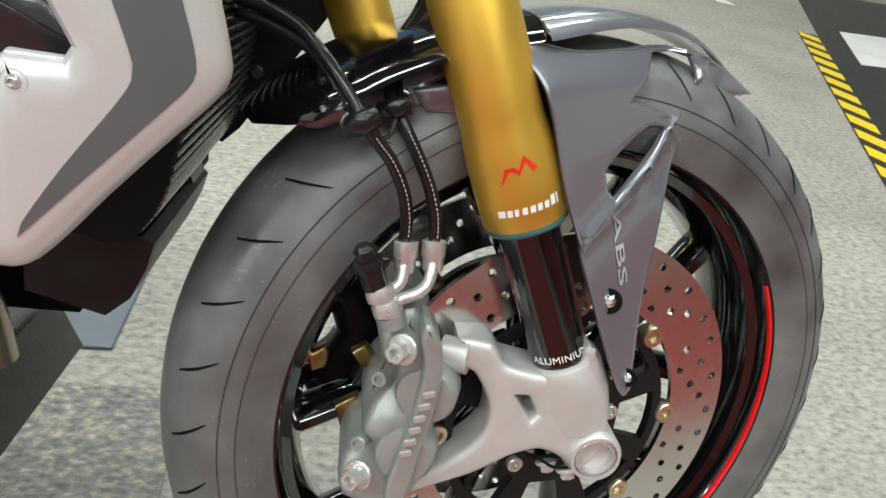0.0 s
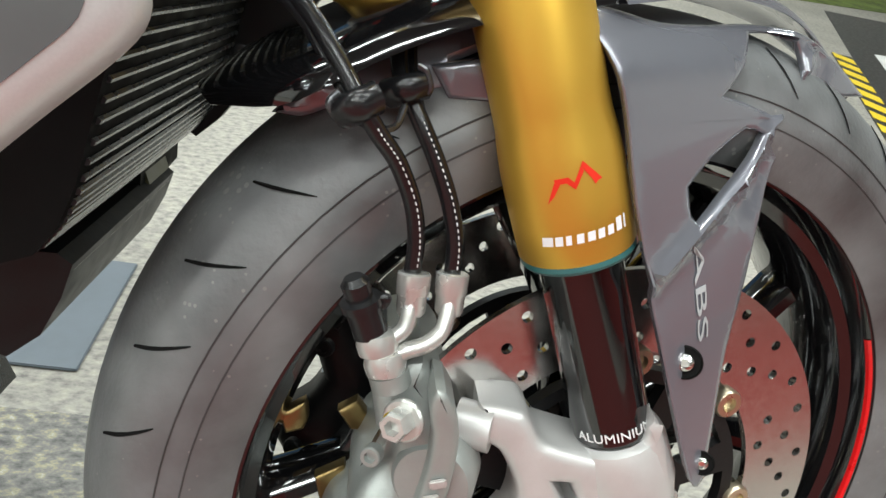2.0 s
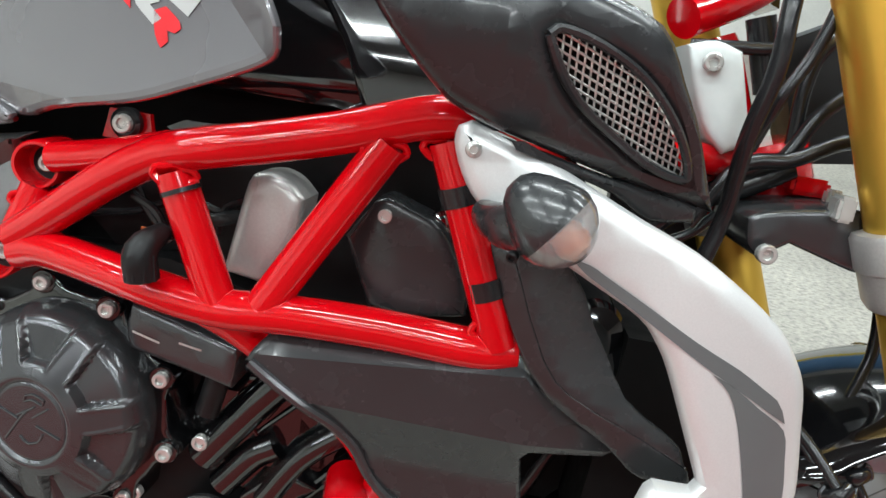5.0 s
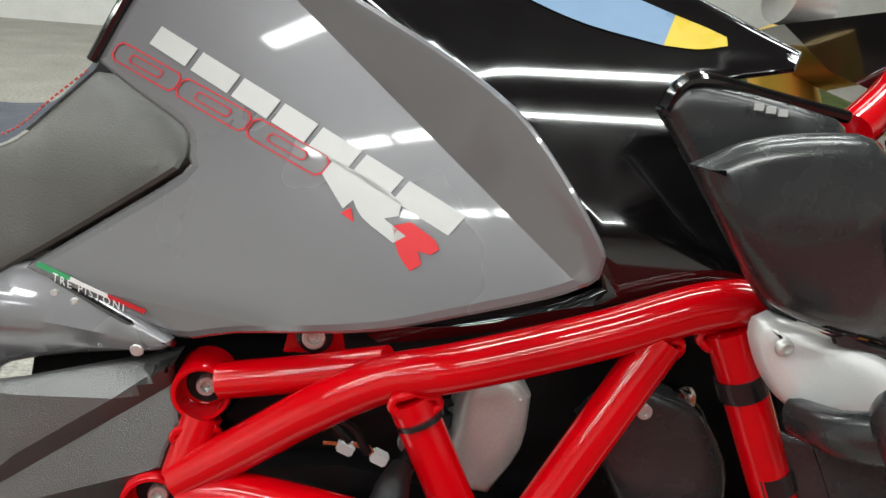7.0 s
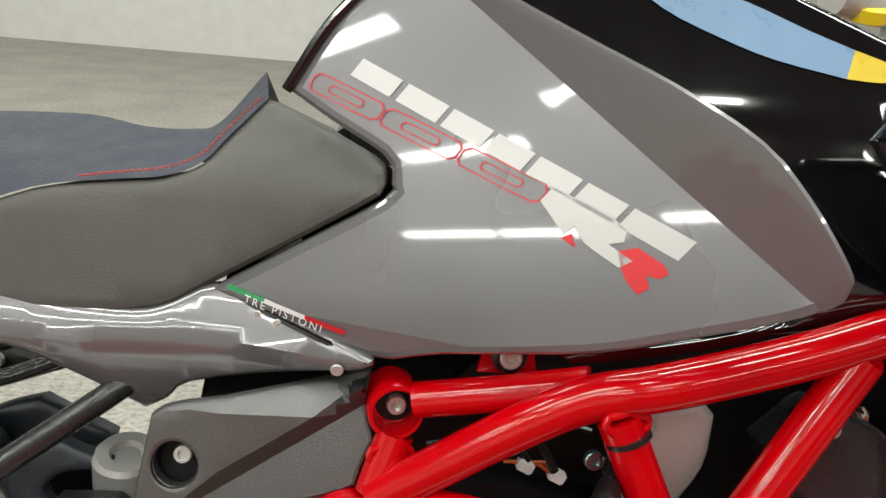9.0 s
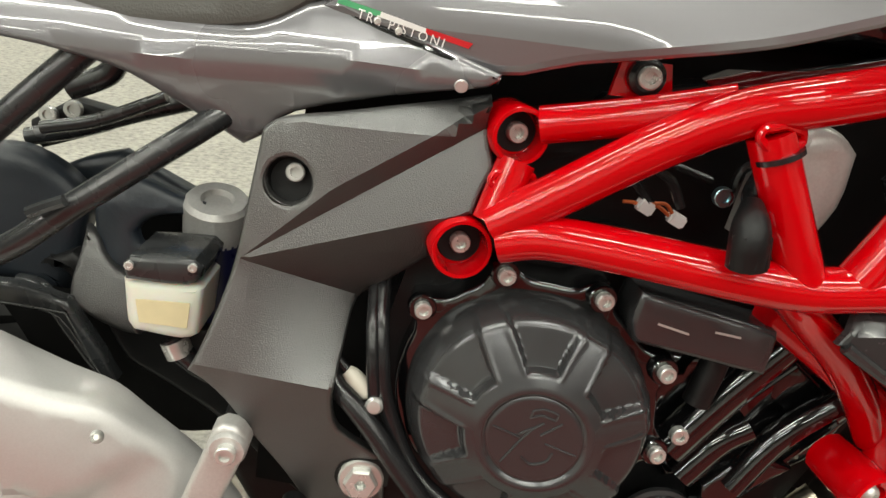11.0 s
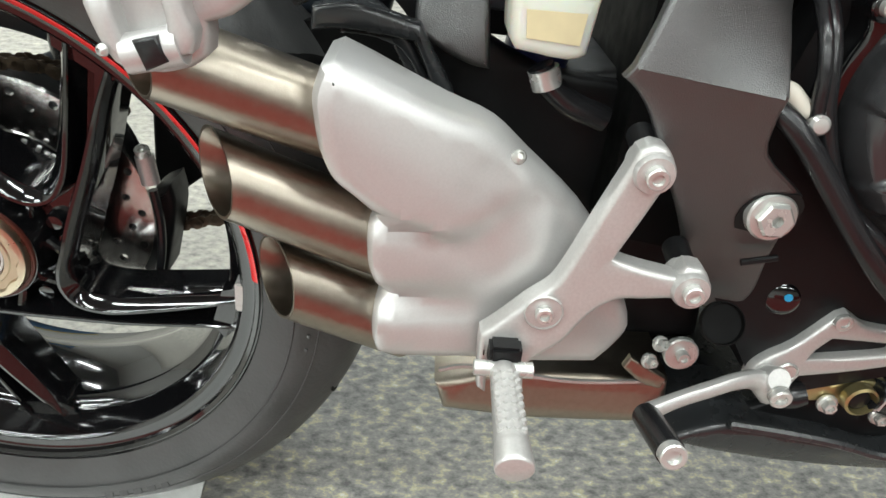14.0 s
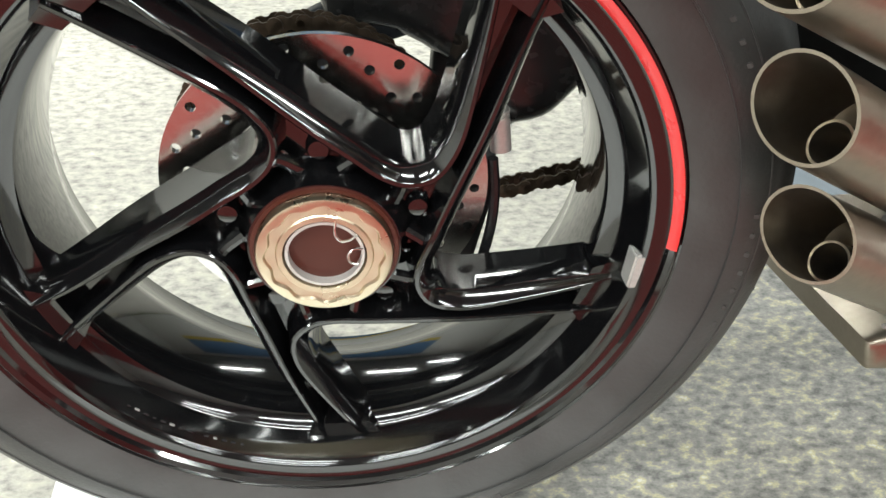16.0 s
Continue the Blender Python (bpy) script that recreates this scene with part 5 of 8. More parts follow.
for k in range(9):
    part("cooler_fin", tube([(1.056 + 0.0028 * k, -0.120, 0.390 + 0.0054 * k), (1.056 + 0.0028 * k, 0.054, 0.390 + 0.0054 * k)], 0.0014, 6), SATIN, head)
part("cooler_cap", block([(1.046, 0.443), (1.078, 0.441), (1.074, 0.452), (1.050, 0.454)], 0.010, 0.056, 0.003), material("olive_plastic", (0.06, 0.06, 0.025), 0.4), head, "olive plastic cooler cap")

# ---- fuel tank ----
def on_tank(x, z):
    """The tank side: one large face, a narrow face beyond the crease, and a lip along its foot."""
    d = (x - 0.6611) * 0.6600 + (z - 0.8994) * 0.7512
    y = -0.2 - 0.52 * (x - 0.688) + 0.2 * (z - 0.81)
    return y - 0.85 * max(0, d) + 0.5 * max(0, 0.728 + max(0, x - 0.70) * 0.12 - z)


def on_seat(x, z):
    """The seat side, flush with the tank."""
    return -0.2 - 0.52 * (max(x, 0.50) - 0.688) + 0.2 * (z - 0.81) - 0.12 * (min(x, 0.50) - 0.50) + 0.8 * max(0, z - 0.80)


def on_black(x, z):
    return -0.198 - 0.15 * (x - 0.88) + 0.25 * max(0, z - 0.78) + 0.30 * max(0, z - 0.86)


def soft(u, w):
    """Zero below, u above, rounded over w."""
    return (u + math.sqrt(u * u + w * w)) / 2


def on_tail(x, z):
    """The tail side: an upper face that leans in, a crease, and a lower face that tucks under."""
    crease = 0.697 + (x - 0.45) * 0.06 + 0.10 * max(0, 0.40 - x)
    return -0.121 - 0.46 * soft(x - 0.49, 0.05) + 0.08 * soft(0.45 - x, 0.06) + 0.55 * soft(z - crease, 0.004) + 0.62 * soft(crease - 0.004 - z, 0.006)


tank = group_part("fuel_tank", bike, "grey metallic and gloss black fuel tank")
part("tank_side", panel([(0.645, 0.931), (0.638, 0.943), (0.612, 0.944), (0.589, 0.925), (0.564, 0.898), (0.540, 0.858), (0.569, 0.841), (0.601, 0.824), (0.607, 0.814), (0.607, 0.807), (0.603, 0.798), (0.552, 0.765), (0.495, 0.729), (0.538, 0.716), (0.600, 0.703), (0.642, 0.715), (0.699, 0.728), (0.725, 0.735), (0.749, 0.744), (0.794, 0.762), (0.811, 0.772), (0.814, 0.780), (0.814, 0.787), (0.808, 0.799), (0.793, 0.822), (0.773, 0.846), (0.740, 0.870), (0.705, 0.891), (0.663, 0.917)], on_tank, 0.004, rim=0.006, cell=0.010, cuts=[[(0.661, 0.899), (0.802, 0.775)]]), GREY, tank, "grey metallic tank side with printed letters", sharp=12)


def lift_print(name, quad, mat, holes=(), label="", up=0.0009):
    return part(name, panel(quad, lambda x, z: on_tank(x, z) - up, 0.0003, rim=0, cell=0.03, holes=holes), mat, tank, label)


SILVERPRINT = material("silver_print", (0.50, 0.50, 0.495), 0.35, 0.3, vary=0.05)
REDPRINT = material("red_tank_print", (0.62, 0.012, 0.02), 0.35, vary=0.05)


word_a, word_b, word_up = Vector((0.578, 0.869)), Vector((0.752, 0.784)), Vector((0.0075, 0.0100))
along = (word_b - word_a).normalized()
for at, wide in ((0.0, 0.027), (0.031, 0.026), (0.060, 0.024), (0.087, 0.021), (0.111, 0.023), (0.137, 0.021), (0.161, 0.030)):
    p, q = word_a + along * at, word_a + along * (at + wide)
    lift_print("silver_print_block", [tuple(w) for w in (p, q, q + word_up, p + word_up)], SILVERPRINT)


def outline_ring(p, u, v, wide, tall, line, cut):
    """A thin ring with clipped corners, laid from p along u and v."""
    def loop(inset):
        a, b, c, d = inset, wide - inset, inset, tall - inset
        return [tuple(p + u * x + v * z) for x, z in ((a + cut, c), (b - cut, c), (b, c + cut), (b, d - cut), (b - cut, d), (a + cut, d), (a, d - cut), (a, c + cut))]
    lift_print("red_outline_block", loop(0.0), REDPRINT, [loop(line)])


red_a, red_b = Vector((0.551, 0.860)), Vector((0.688, 0.803))
ru = (red_b - red_a).normalized()
rv = Vector((0.55, 0.83)).normalized()
for k in range(3):
    p = red_a + ru * (0.0485 * k)
    outline_ring(p, ru, rv, 0.0475, 0.0125, 0.0007, 0.0028)
    outline_ring(p + ru * 0.012 + rv * 0.0035, ru, rv, 0.0235, 0.0055, 0.0006, 0.0014)
lift_print("white_initial", [(0.686, 0.807), (0.692, 0.815), (0.721, 0.802), (0.727, 0.797), (0.726, 0.791), (0.719, 0.789), (0.730, 0.782), (0.724, 0.778), (0.708, 0.788), (0.703, 0.796), (0.698, 0.791)], SILVERPRINT)
lift_print("red_initial", [(0.723, 0.786), (0.732, 0.789), (0.744, 0.782), (0.746, 0.778), (0.742, 0.775), (0.736, 0.776), (0.738, 0.770), (0.733, 0.766), (0.727, 0.773)], REDPRINT)
lift_print("red_wedge", [(0.697, 0.789), (0.702, 0.792), (0.704, 0.785)], REDPRINT)
for name, quad, mat in (("green_bar", [(0.509, 0.735), (0.534, 0.730), (0.533, 0.727), (0.507, 0.732)], material("green_print", (0.02, 0.25, 0.09), 0.4)), ("white_bar", [(0.534, 0.730), (0.560, 0.724), (0.560, 0.721), (0.533, 0.727)], WHITE), ("red_bar", [(0.560, 0.724), (0.586, 0.719), (0.584, 0.716), (0.560, 0.721)], REDPRINT)):
    lift_print("flag_" + name, quad, mat)
word = lettering("slogan_print", "TRE PISTONI", 0.0078, Matrix(), WHITE, tank, spacing=1.35, label="small white printed slogan")
(sx0, sz0), (sx1, sz1) = [(0.513, 0.729), (0.578, 0.715)]
su = Vector((sx1 - sx0, sz1 - sz0)).normalized()
for v in word.data.vertices:
    qx, qz = (sx0 + sx1) / 2 + v.co.x * su.x * 0.9 - v.co.y * su.y, (sz0 + sz1) / 2 + v.co.x * su.y * 0.9 + v.co.y * su.x
    v.co = (qx, on_tank(qx, qz) - 0.0008 - v.co.z, qz)

# gloss black tank body
rows = []
for x, w, top in ((0.545, 0.05, 0.80), (0.57, 0.07, 0.85), (0.60, 0.085, 0.875), (0.66, 0.10, 0.90), (0.75, 0.115, 0.91), (0.85, 0.12, 0.90), (0.94, 0.115, 0.87), (1.02, 0.10, 0.84)):
    lo = 0.735
    rows.append([(x, -w * 0.8, lo), (x, -w, lo + 0.04), (x, -w * 0.98, (lo + top) / 2), (x, -w * 0.75, top - 0.025), (x, -w * 0.3, top), (x, w * 0.3, top), (x, w * 0.75, top - 0.025), (x, w, (lo + top) / 2), (x, w, lo + 0.04), (x, w * 0.8, lo)])
part("tank_body", loft(rows, 4), GLOSS, tank, "gloss black tank body")

part("rear_rim", tube([(0.538, -0.112, 0.858), (0.562, -0.117, 0.898), (0.587, -0.124, 0.925), (0.608, -0.132, 0.943)], 0.0035, 10), GLOSS, tank)
part("black_side", panel([(0.704, 0.714), (0.751, 0.722), (0.812, 0.738), (0.841, 0.753), (0.823, 0.789), (0.787, 0.833), (0.749, 0.864), (0.705, 0.897), (0.664, 0.931), (0.642, 0.961), (0.734, 0.988), (0.803, 0.968), (0.838, 0.947), (0.895, 0.917), (0.946, 0.890), (0.940, 0.878), (0.899, 0.869), (0.886, 0.856), (0.891, 0.839), (0.908, 0.804), (0.934, 0.749), (0.887, 0.745), (0.828, 0.736), (0.767, 0.719)], on_black, 0.004, rim=0.006, cell=0.012), GLOSS, tank, "gloss black tank flank")
# the banner's reflection is painted on the black flank in blue and yellow
BLUEREFLECT = material("blue_print", (0.16, 0.27, 0.42), 0.3, coat=1.0, vary=0.06)
YELLOWREFLECT = material("yellow_print", (0.62, 0.45, 0.03), 0.3, coat=1.0, vary=0.06)
for name, quad, mat in (("blue_band", [(0.733, 0.953), (0.766, 0.925), (0.797, 0.909), (0.828, 0.897), (0.868, 0.888), (0.876, 0.906), (0.850, 0.917), (0.816, 0.933), (0.780, 0.944), (0.764, 0.954)], BLUEREFLECT), ("yellow_band", [(0.868, 0.888), (0.876, 0.906), (0.892, 0.900), (0.903, 0.895), (0.903, 0.890), (0.887, 0.887)], YELLOWREFLECT)):
    part(name, panel(quad, lambda x, z: on_black(x, z) - 0.0012, 0.0004, rim=0, cell=0.02), mat, tank, "banner reflection painted along the tank's upper edge")
part("inner_lip", panel([(0.845, 0.851), (0.854, 0.863), (0.865, 0.865), (0.933, 0.853), (0.943, 0.843), (0.929, 0.748), (0.910, 0.761), (0.881, 0.802), (0.857, 0.836)], lambda x, z: -0.236 + 0.5 * max(0, x - 0.93), 0.004, rim=0.006), SATIN, tank, "satin black upper intake panel")
for k in range(3):
    p = Vector((0.889, -0.240, 0.855))
    part("small_print_bar", box((0.0045, 0.0006, 0.0032), pose(p.x + 0.006 * k, p.y - 0.001, p.z - 0.001 * k), 0), SILVERPRINT, tank)
part("edge_trim", tube([(0.846, -0.236, 0.851), (0.852, -0.236, 0.862), (0.865, -0.234, 0.866), (0.905, -0.220, 0.861), (0.957, -0.200, 0.855)], 0.0035, 10), GLOSS, tank)

# ---- seat and tail ----
seat = group_part("rider_seat", bike, "black vinyl rider seat with red stitching")

part("seat_side", panel([(0.314, 0.726), (0.311, 0.757), (0.373, 0.783), (0.425, 0.792), (0.460, 0.797), (0.482, 0.807), (0.497, 0.827), (0.518, 0.853), (0.563, 0.835), (0.596, 0.820), (0.603, 0.813), (0.604, 0.806), (0.601, 0.799), (0.552, 0.767), (0.496, 0.732), (0.470, 0.716), (0.446, 0.710), (0.411, 0.705), (0.362, 0.702)], on_seat, rim=0.009, back=0.0, cell=0.015), LEATHER, seat)
stitch = [(0.404, -0.095, 0.790), (0.425, -0.096, 0.794), (0.460, -0.100, 0.800), (0.481, -0.092, 0.810), (0.495, -0.075, 0.829), (0.514, -0.060, 0.851)]
near = [Vector(q) for q in [(0.311, -0.090, 0.757), (0.373, -0.092, 0.783), (0.425, -0.097, 0.792), (0.460, -0.100, 0.797), (0.482, -0.095, 0.807), (0.497, -0.077, 0.827), (0.518, -0.061, 0.853)]]
crown = [Vector(q) for q in [(0.237, 0.020, 0.825), (0.309, 0.020, 0.831), (0.370, 0.020, 0.833), (0.411, 0.020, 0.827), (0.449, 0.020, 0.827), (0.470, 0.020, 0.833), (0.504, 0.020, 0.875)]]
part("seat_top", loft([[a + Vector((0, 0.004, 0.001)), a.lerp(b, 0.5) + Vector((0, 0, 0.004)), b, b + Vector((0, 0.10, -0.03))] for a, b in zip(near, crown)], 4, closed=False), material("navy_seat_fabric", (0.022, 0.028, 0.045), 0.6, bump=0.6, bump_scale=350), seat, "dark navy grained seat top")
line = spline(stitch, 8)
thread = material("red_thread", (0.45, 0.05, 0.04), 0.7)
for k in range(0, len(line) - 1):
    part("stitch", tube([line[k] + Vector((0, 0.004, 0.0035)), line[k].lerp(line[k + 1], 0.6) + Vector((0, 0.004, 0.0035))], 0.0008, 5), thread, seat)

tail = group_part("tail_cover", bike, "grey metallic tail side cover")

part("tail_shell", panel([(0.194, 0.722), (0.253, 0.725), (0.309, 0.723), (0.348, 0.723), (0.397, 0.714), (0.448, 0.713), (0.472, 0.720), (0.500, 0.733), (0.551, 0.721), (0.603, 0.705), (0.597, 0.697), (0.554, 0.686), (0.484, 0.664), (0.465, 0.647), (0.448, 0.636), (0.427, 0.650), (0.396, 0.669), (0.375, 0.679), (0.346, 0.685), (0.311, 0.690), (0.195, 0.699)], on_tail, 0.004, rim=0.004, cell=0.010), GREY, tail)
part("gap_trim", tube([Vector(q) + Vector((0, 0.003, 0)) for q in [(0.501, -0.117, 0.730), (0.530, -0.134, 0.722), (0.571, -0.158, 0.711), (0.603, -0.169, 0.701)]], 0.0022, 8), GLOSS, tail)
for px in ((0.533, -0.156, 0.725), (0.545, -0.158, 0.721)):
    part("trim_screw", bolt(px, 0.002, height=0.001), STEEL, tail)
part("tail_mark", lathe([(0, 0.004), (0.001, 0.0035), (0.001, 0)], (0.582, -0.165, 0.696), (0, -1, -0.3), 20), ALLOY, tail)

sub = group_part("rear_subframe", bike, "satin black tubular rear subframe")
for pts, r in (([(0.229, -0.100, 0.570), (0.305, -0.100, 0.643), (0.355, -0.090, 0.692), (0.398, -0.060, 0.738), (0.430, -0.040, 0.770)], 0.0092), ([(0.256, -0.120, 0.532), (0.310, -0.120, 0.562), (0.347, -0.120, 0.590), (0.425, -0.100, 0.647), (0.461, -0.070, 0.673), (0.500, -0.040, 0.700)], 0.0088), ([(0.262, 0.010, 0.606), (0.300, 0.010, 0.616), (0.350, 0.010, 0.634), (0.400, 0.010, 0.650)], 0.0072), ([(0.287, -0.020, 0.620), (0.328, -0.020, 0.630), (0.378, -0.020, 0.652)], 0.0050), ([(0.300, 0.000, 0.648), (0.329, 0.000, 0.662), (0.338, 0.000, 0.680)], 0.009)):
    part("subframe_tube", tube(pts, r, 16), SATIN, sub)
part("tail_bracket", panel([(0.259, 0.617), (0.290, 0.636), (0.321, 0.630), (0.320, 0.614), (0.267, 0.595), (0.258, 0.603)], 0.02, 0.02, rim=0.004), MATT, sub)
for px in ((0.277, 0.015, 0.624), (0.296, 0.015, 0.630)):
    part("bracket_bolt", bolt(px, 0.007, height=0.004), STEEL, sub)
part("weld_bead", tube([(0.330, -0.135, 0.590), (0.340, -0.135, 0.595), (0.352, -0.135, 0.600)], 0.004, 8), SATIN, sub)

# mirror and handlebar beyond the tank
bar = group_part("handlebar", bike, "silver alloy handlebar beyond the tank")
part("bar_tube", tube([(0.957, 0.020, 0.973), (1.029, 0.050, 0.974), (1.095, 0.100, 1.002), (1.205, 0.200, 1.069)], 0.014, 18), ALLOY, bar)
part("bar_clamp", lathe([(-0.02, 0.022), (0.02, 0.022)], (1.044, 0.030, 0.954), (1, 0.2, -0.1), 24), ALLOY, bar)
part("yellow_cap", lathe([(0, 0.016), (0.01, 0.016), (0.012, 0.012), (0.012, 0.0)], (0.994, 0.030, 0.960), (0, -0.4, 1), 24), HAZARD_Y, bar)
part("headlight_back", block([(1.018, 0.930), (1.121, 0.950), (1.133, 0.874), (1.061, 0.897)], 0.0, 0.06, 0.01), GLOSS, bar)

# ---- frame side plate ----
def line_z(a, b):
    return lambda x: a[1] + (b[1] - a[1]) * (x - a[0]) / (b[0] - a[0])


ridge_a = line_z((0.466, 0.586), (0.590, 0.667))
ridge_b = line_z((0.467, 0.585), (0.569, 0.617))
valley = line_z((0.466, 0.584), (0.531, 0.555))
fold = line_z((0.452, 0.519), (0.523, 0.510))


def on_plate(x, z):
    """Folded facets that fan out from one corner: a rolled top, a flat wedge, an undercut, a broad flank and a tucked foot."""
    za, zb, zv, zf = ridge_a(x), ridge_b(x), min(valley(x), ridge_b(x) - 0.001), fold(x)
    if x < 0.468:
        za, zb, zv = 0.587, 0.586, 0.584
    y_a, wide = -0.168 + 0.22 * (za - zb), 0.014 * min(1.0, max(0.0, (x - 0.466) / 0.05))
    yv = -0.168 + 0.70 * (zb - zv)
    if z > za + wide:
        y = y_a - 0.65 * wide + 0.10 * (z - za - wide) + 0.9 * max(0, z - 0.668)
    elif z > za:
        y = y_a - 0.65 * (z - za)
    elif z > zb:
        y = -0.168 + 0.22 * (z - zb)
    elif z > zv:
        y = -0.168 + 0.70 * (zb - z)
    elif z > zf:
        y = yv + (-0.180 - yv) * (zv - z) / max(zv - zf, 1e-4)
    else:
        y = -0.180 + 0.36 * (zf - z)
    return max(y, -0.187) + 0.9 * max(0, 0.462 - 0.04 - x + max(0, 0.5 - z) * 0.5)


plate = group_part("frame_side_plate", bike, "grained black frame side plate with folded facets")
part("plate_shell", panel([(0.474, 0.661), (0.485, 0.668), (0.516, 0.674), (0.547, 0.680), (0.579, 0.686), (0.602, 0.691), (0.600, 0.678), (0.603, 0.663), (0.606, 0.652), (0.600, 0.636), (0.597, 0.624), (0.578, 0.614), (0.573, 0.603), (0.576, 0.590), (0.557, 0.572), (0.537, 0.556), (0.531, 0.548), (0.528, 0.531), (0.525, 0.511), (0.524, 0.497), (0.529, 0.475), (0.552, 0.456), (0.561, 0.448), (0.562, 0.428), (0.563, 0.397), (0.567, 0.366), (0.565, 0.352), (0.548, 0.345), (0.530, 0.343), (0.520, 0.356), (0.509, 0.395), (0.493, 0.430), (0.474, 0.462), (0.458, 0.492), (0.446, 0.507), (0.437, 0.514), (0.443, 0.526), (0.453, 0.553), (0.462, 0.586), (0.468, 0.624)],
      on_plate, 0.005, rim=0.003, cell=0.008, holes=[circle(0.4905, 0.6335, 0.0135, 18)], cuts=[[(0.466, 0.586), (0.590, 0.667)], [(0.467, 0.585), (0.569, 0.617)], [(0.466, 0.584), (0.531, 0.555)], [(0.452, 0.519), (0.523, 0.510)], [(0.516, 0.6327), (0.590, 0.681)], [(0.466, 0.586), (0.516, 0.6327)]]), PLASTIC, plate, sharp=17)
wx, wz = 0.4905, 0.6335
part("bolt_well", lathe([(0.001, 0.0142), (-0.014, 0.0135), (-0.014, 0.0), (-0.016, 0.0), (-0.016, 0.0155), (0.0, 0.0155)], (wx, on_plate(wx, wz) + 0.003, wz), (-0.05, -1, 0.2), 32, closed=True), MATT, plate, "dark recess for a bolt")
part("plate_bolt", bolt((wx + 0.003, on_plate(wx, wz) + 0.012, wz + 0.003), 0.0056, (-0.05, -1, 0.2), 0.006), STEEL, plate)
pv = (0.546, -0.160, 0.434)
part("pivot_recess", panel([(0.528, 0.429), (0.530, 0.440), (0.538, 0.448), (0.557, 0.450), (0.564, 0.442), (0.564, 0.424), (0.547, 0.418), (0.531, 0.420)], lambda x, z: on_plate(x, z) - 0.0008, 0.001, rim=0.0), MATT, plate)
part("pivot_nut", lathe([(-0.006, 0.0152), (0.0, 0.0152), (0.0015, 0.014), (0.002, 0.0105)], pv, (0, -1, 0.05), 36), STEEL, plate, "zinc swingarm pivot nut")
part("pivot_hexagon", lathe([(0.0, 0.0115), (0.006, 0.0115), (0.0075, 0.0100), (0.0075, 0.0040), (0.002, 0.0040), (0.002, 0.0)], pv, (0, -1, 0.05), 6), STEEL, plate)
part("plate_rib", tube([(0.541, -0.150, 0.397), (0.563, -0.150, 0.402)], 0.0022, 8), MATT, plate)
# the eye's hollow is painted near-black for its shade
part("lower_eye", lathe([(-0.004, 0.0150), (0.001, 0.0150), (0.0015, 0.0140), (-0.002, 0.0135), (-0.002, 0)], (0.5433, -0.148, 0.3490), (0, -0.8, 0.5), 32), SHADEBLACK, plate)

# ---- engine ----
engine = group_part("engine", bike, "black three-cylinder engine with a domed clutch cover")
# added near-black filler for the shade behind the side plate
part("rear_core", block([(0.465, 0.38), (0.475, 0.62), (0.60, 0.64), (0.60, 0.36)], -0.09, 0.09, 0.004), SHADEBLACK, engine)
part("crankcase", block([(0.54, 0.36), (0.545, 0.50), (0.57, 0.60), (0.70, 0.61), (0.84, 0.58), (0.90, 0.50), (0.84, 0.38), (0.76, 0.32), (0.60, 0.27)], -0.125, 0.14, 0.012), MATT, engine)
CC = Vector((0.6458, -0.1800, 0.5003))
SKEW = 0.14
grid, bm = [], bmesh.new()
NA, NR = 288, 56
for i in range(NR + 1):
    r = 0.0005 + 0.0755 * i / NR
    row = []
    for k in range(NA):
        a = 2 * math.pi * k / NA
        deg = (math.degrees(a) - 90) % (360 / 7)
        off = min(deg, 360 / 7 - deg)
        half = 13.0 + 6.0 * (r - 0.042) / 0.031
        inner = 0.0415
        m = max(0.0, min(1.0, (half - off) / 2.0)) * max(0.0, min(1.0, (r - inner) / 0.0022))
        h = 0.030 - 0.36 * max(0, r - 0.034) - 0.003 * (r / 0.074) ** 2 - 0.010 * max(0, (r - 0.066) / 0.008) ** 2
        h -= m * max(0.0016, 0.0078 - 0.15 * (r - 0.0415)) - 0.0008 * max(0, 1 - abs((half - off) + 1.5) / 2.5) * (r > inner)
        if r < 0.0315:
            h = 0.0285 - 0.0010 * (r < 0.0300) + 0.0008 * (r < 0.0285)
        row.append(bm.verts.new(CC + Vector((r * math.cos(a), -h + 0.004 - SKEW * r * math.cos(a), r * math.sin(a)))))
    grid.append(row)
for i in range(NR):
    for k in range(NA):
        bm.faces.new((grid[i][k], grid[i][(k + 1) % NA], grid[i + 1][(k + 1) % NA], grid[i + 1][k]))
last = grid[-1]
base = [bm.verts.new(v.co + Vector((0, 0.04, 0))) for v in last]
for k in range(NA):
    bm.faces.new((last[k], last[(k + 1) % NA], base[(k + 1) % NA], base[k]))
bm.faces.new(grid[0])
clutch = part("clutch_cover", bm, DARKCAST, engine, "domed dark grey clutch cover with seven pockets", sharp=50)
CBOLTS = ((0.575, -0.150, 0.556), (0.623, -0.158, 0.586), (0.681, -0.173, 0.581), (0.726, -0.178, 0.539), (0.732, -0.176, 0.481), (0.699, -0.165, 0.431))
rim_line = []
for k in range(120):
    a = 3 * k
    ear = max(math.exp(-(((math.degrees(math.atan2(q[2] - CC.z, q[0] - CC.x)) - a + 180) % 360 - 180) / 6.5) ** 2) for q in CBOLTS)
    q = polar(0.0835 + 0.0145 * ear, a)
    rim_line.append((CC.x + q[0], CC.z + q[2]))
part("cover_flange", panel(rim_line, lambda x, z: -0.1475 - 0.17 * (x - 0.575) - 0.02 * (z - 0.55), rim=0.003, back=-0.115, cell=0.012, smooth=0), GLOSS, engine, "gloss black flange round the clutch cover")
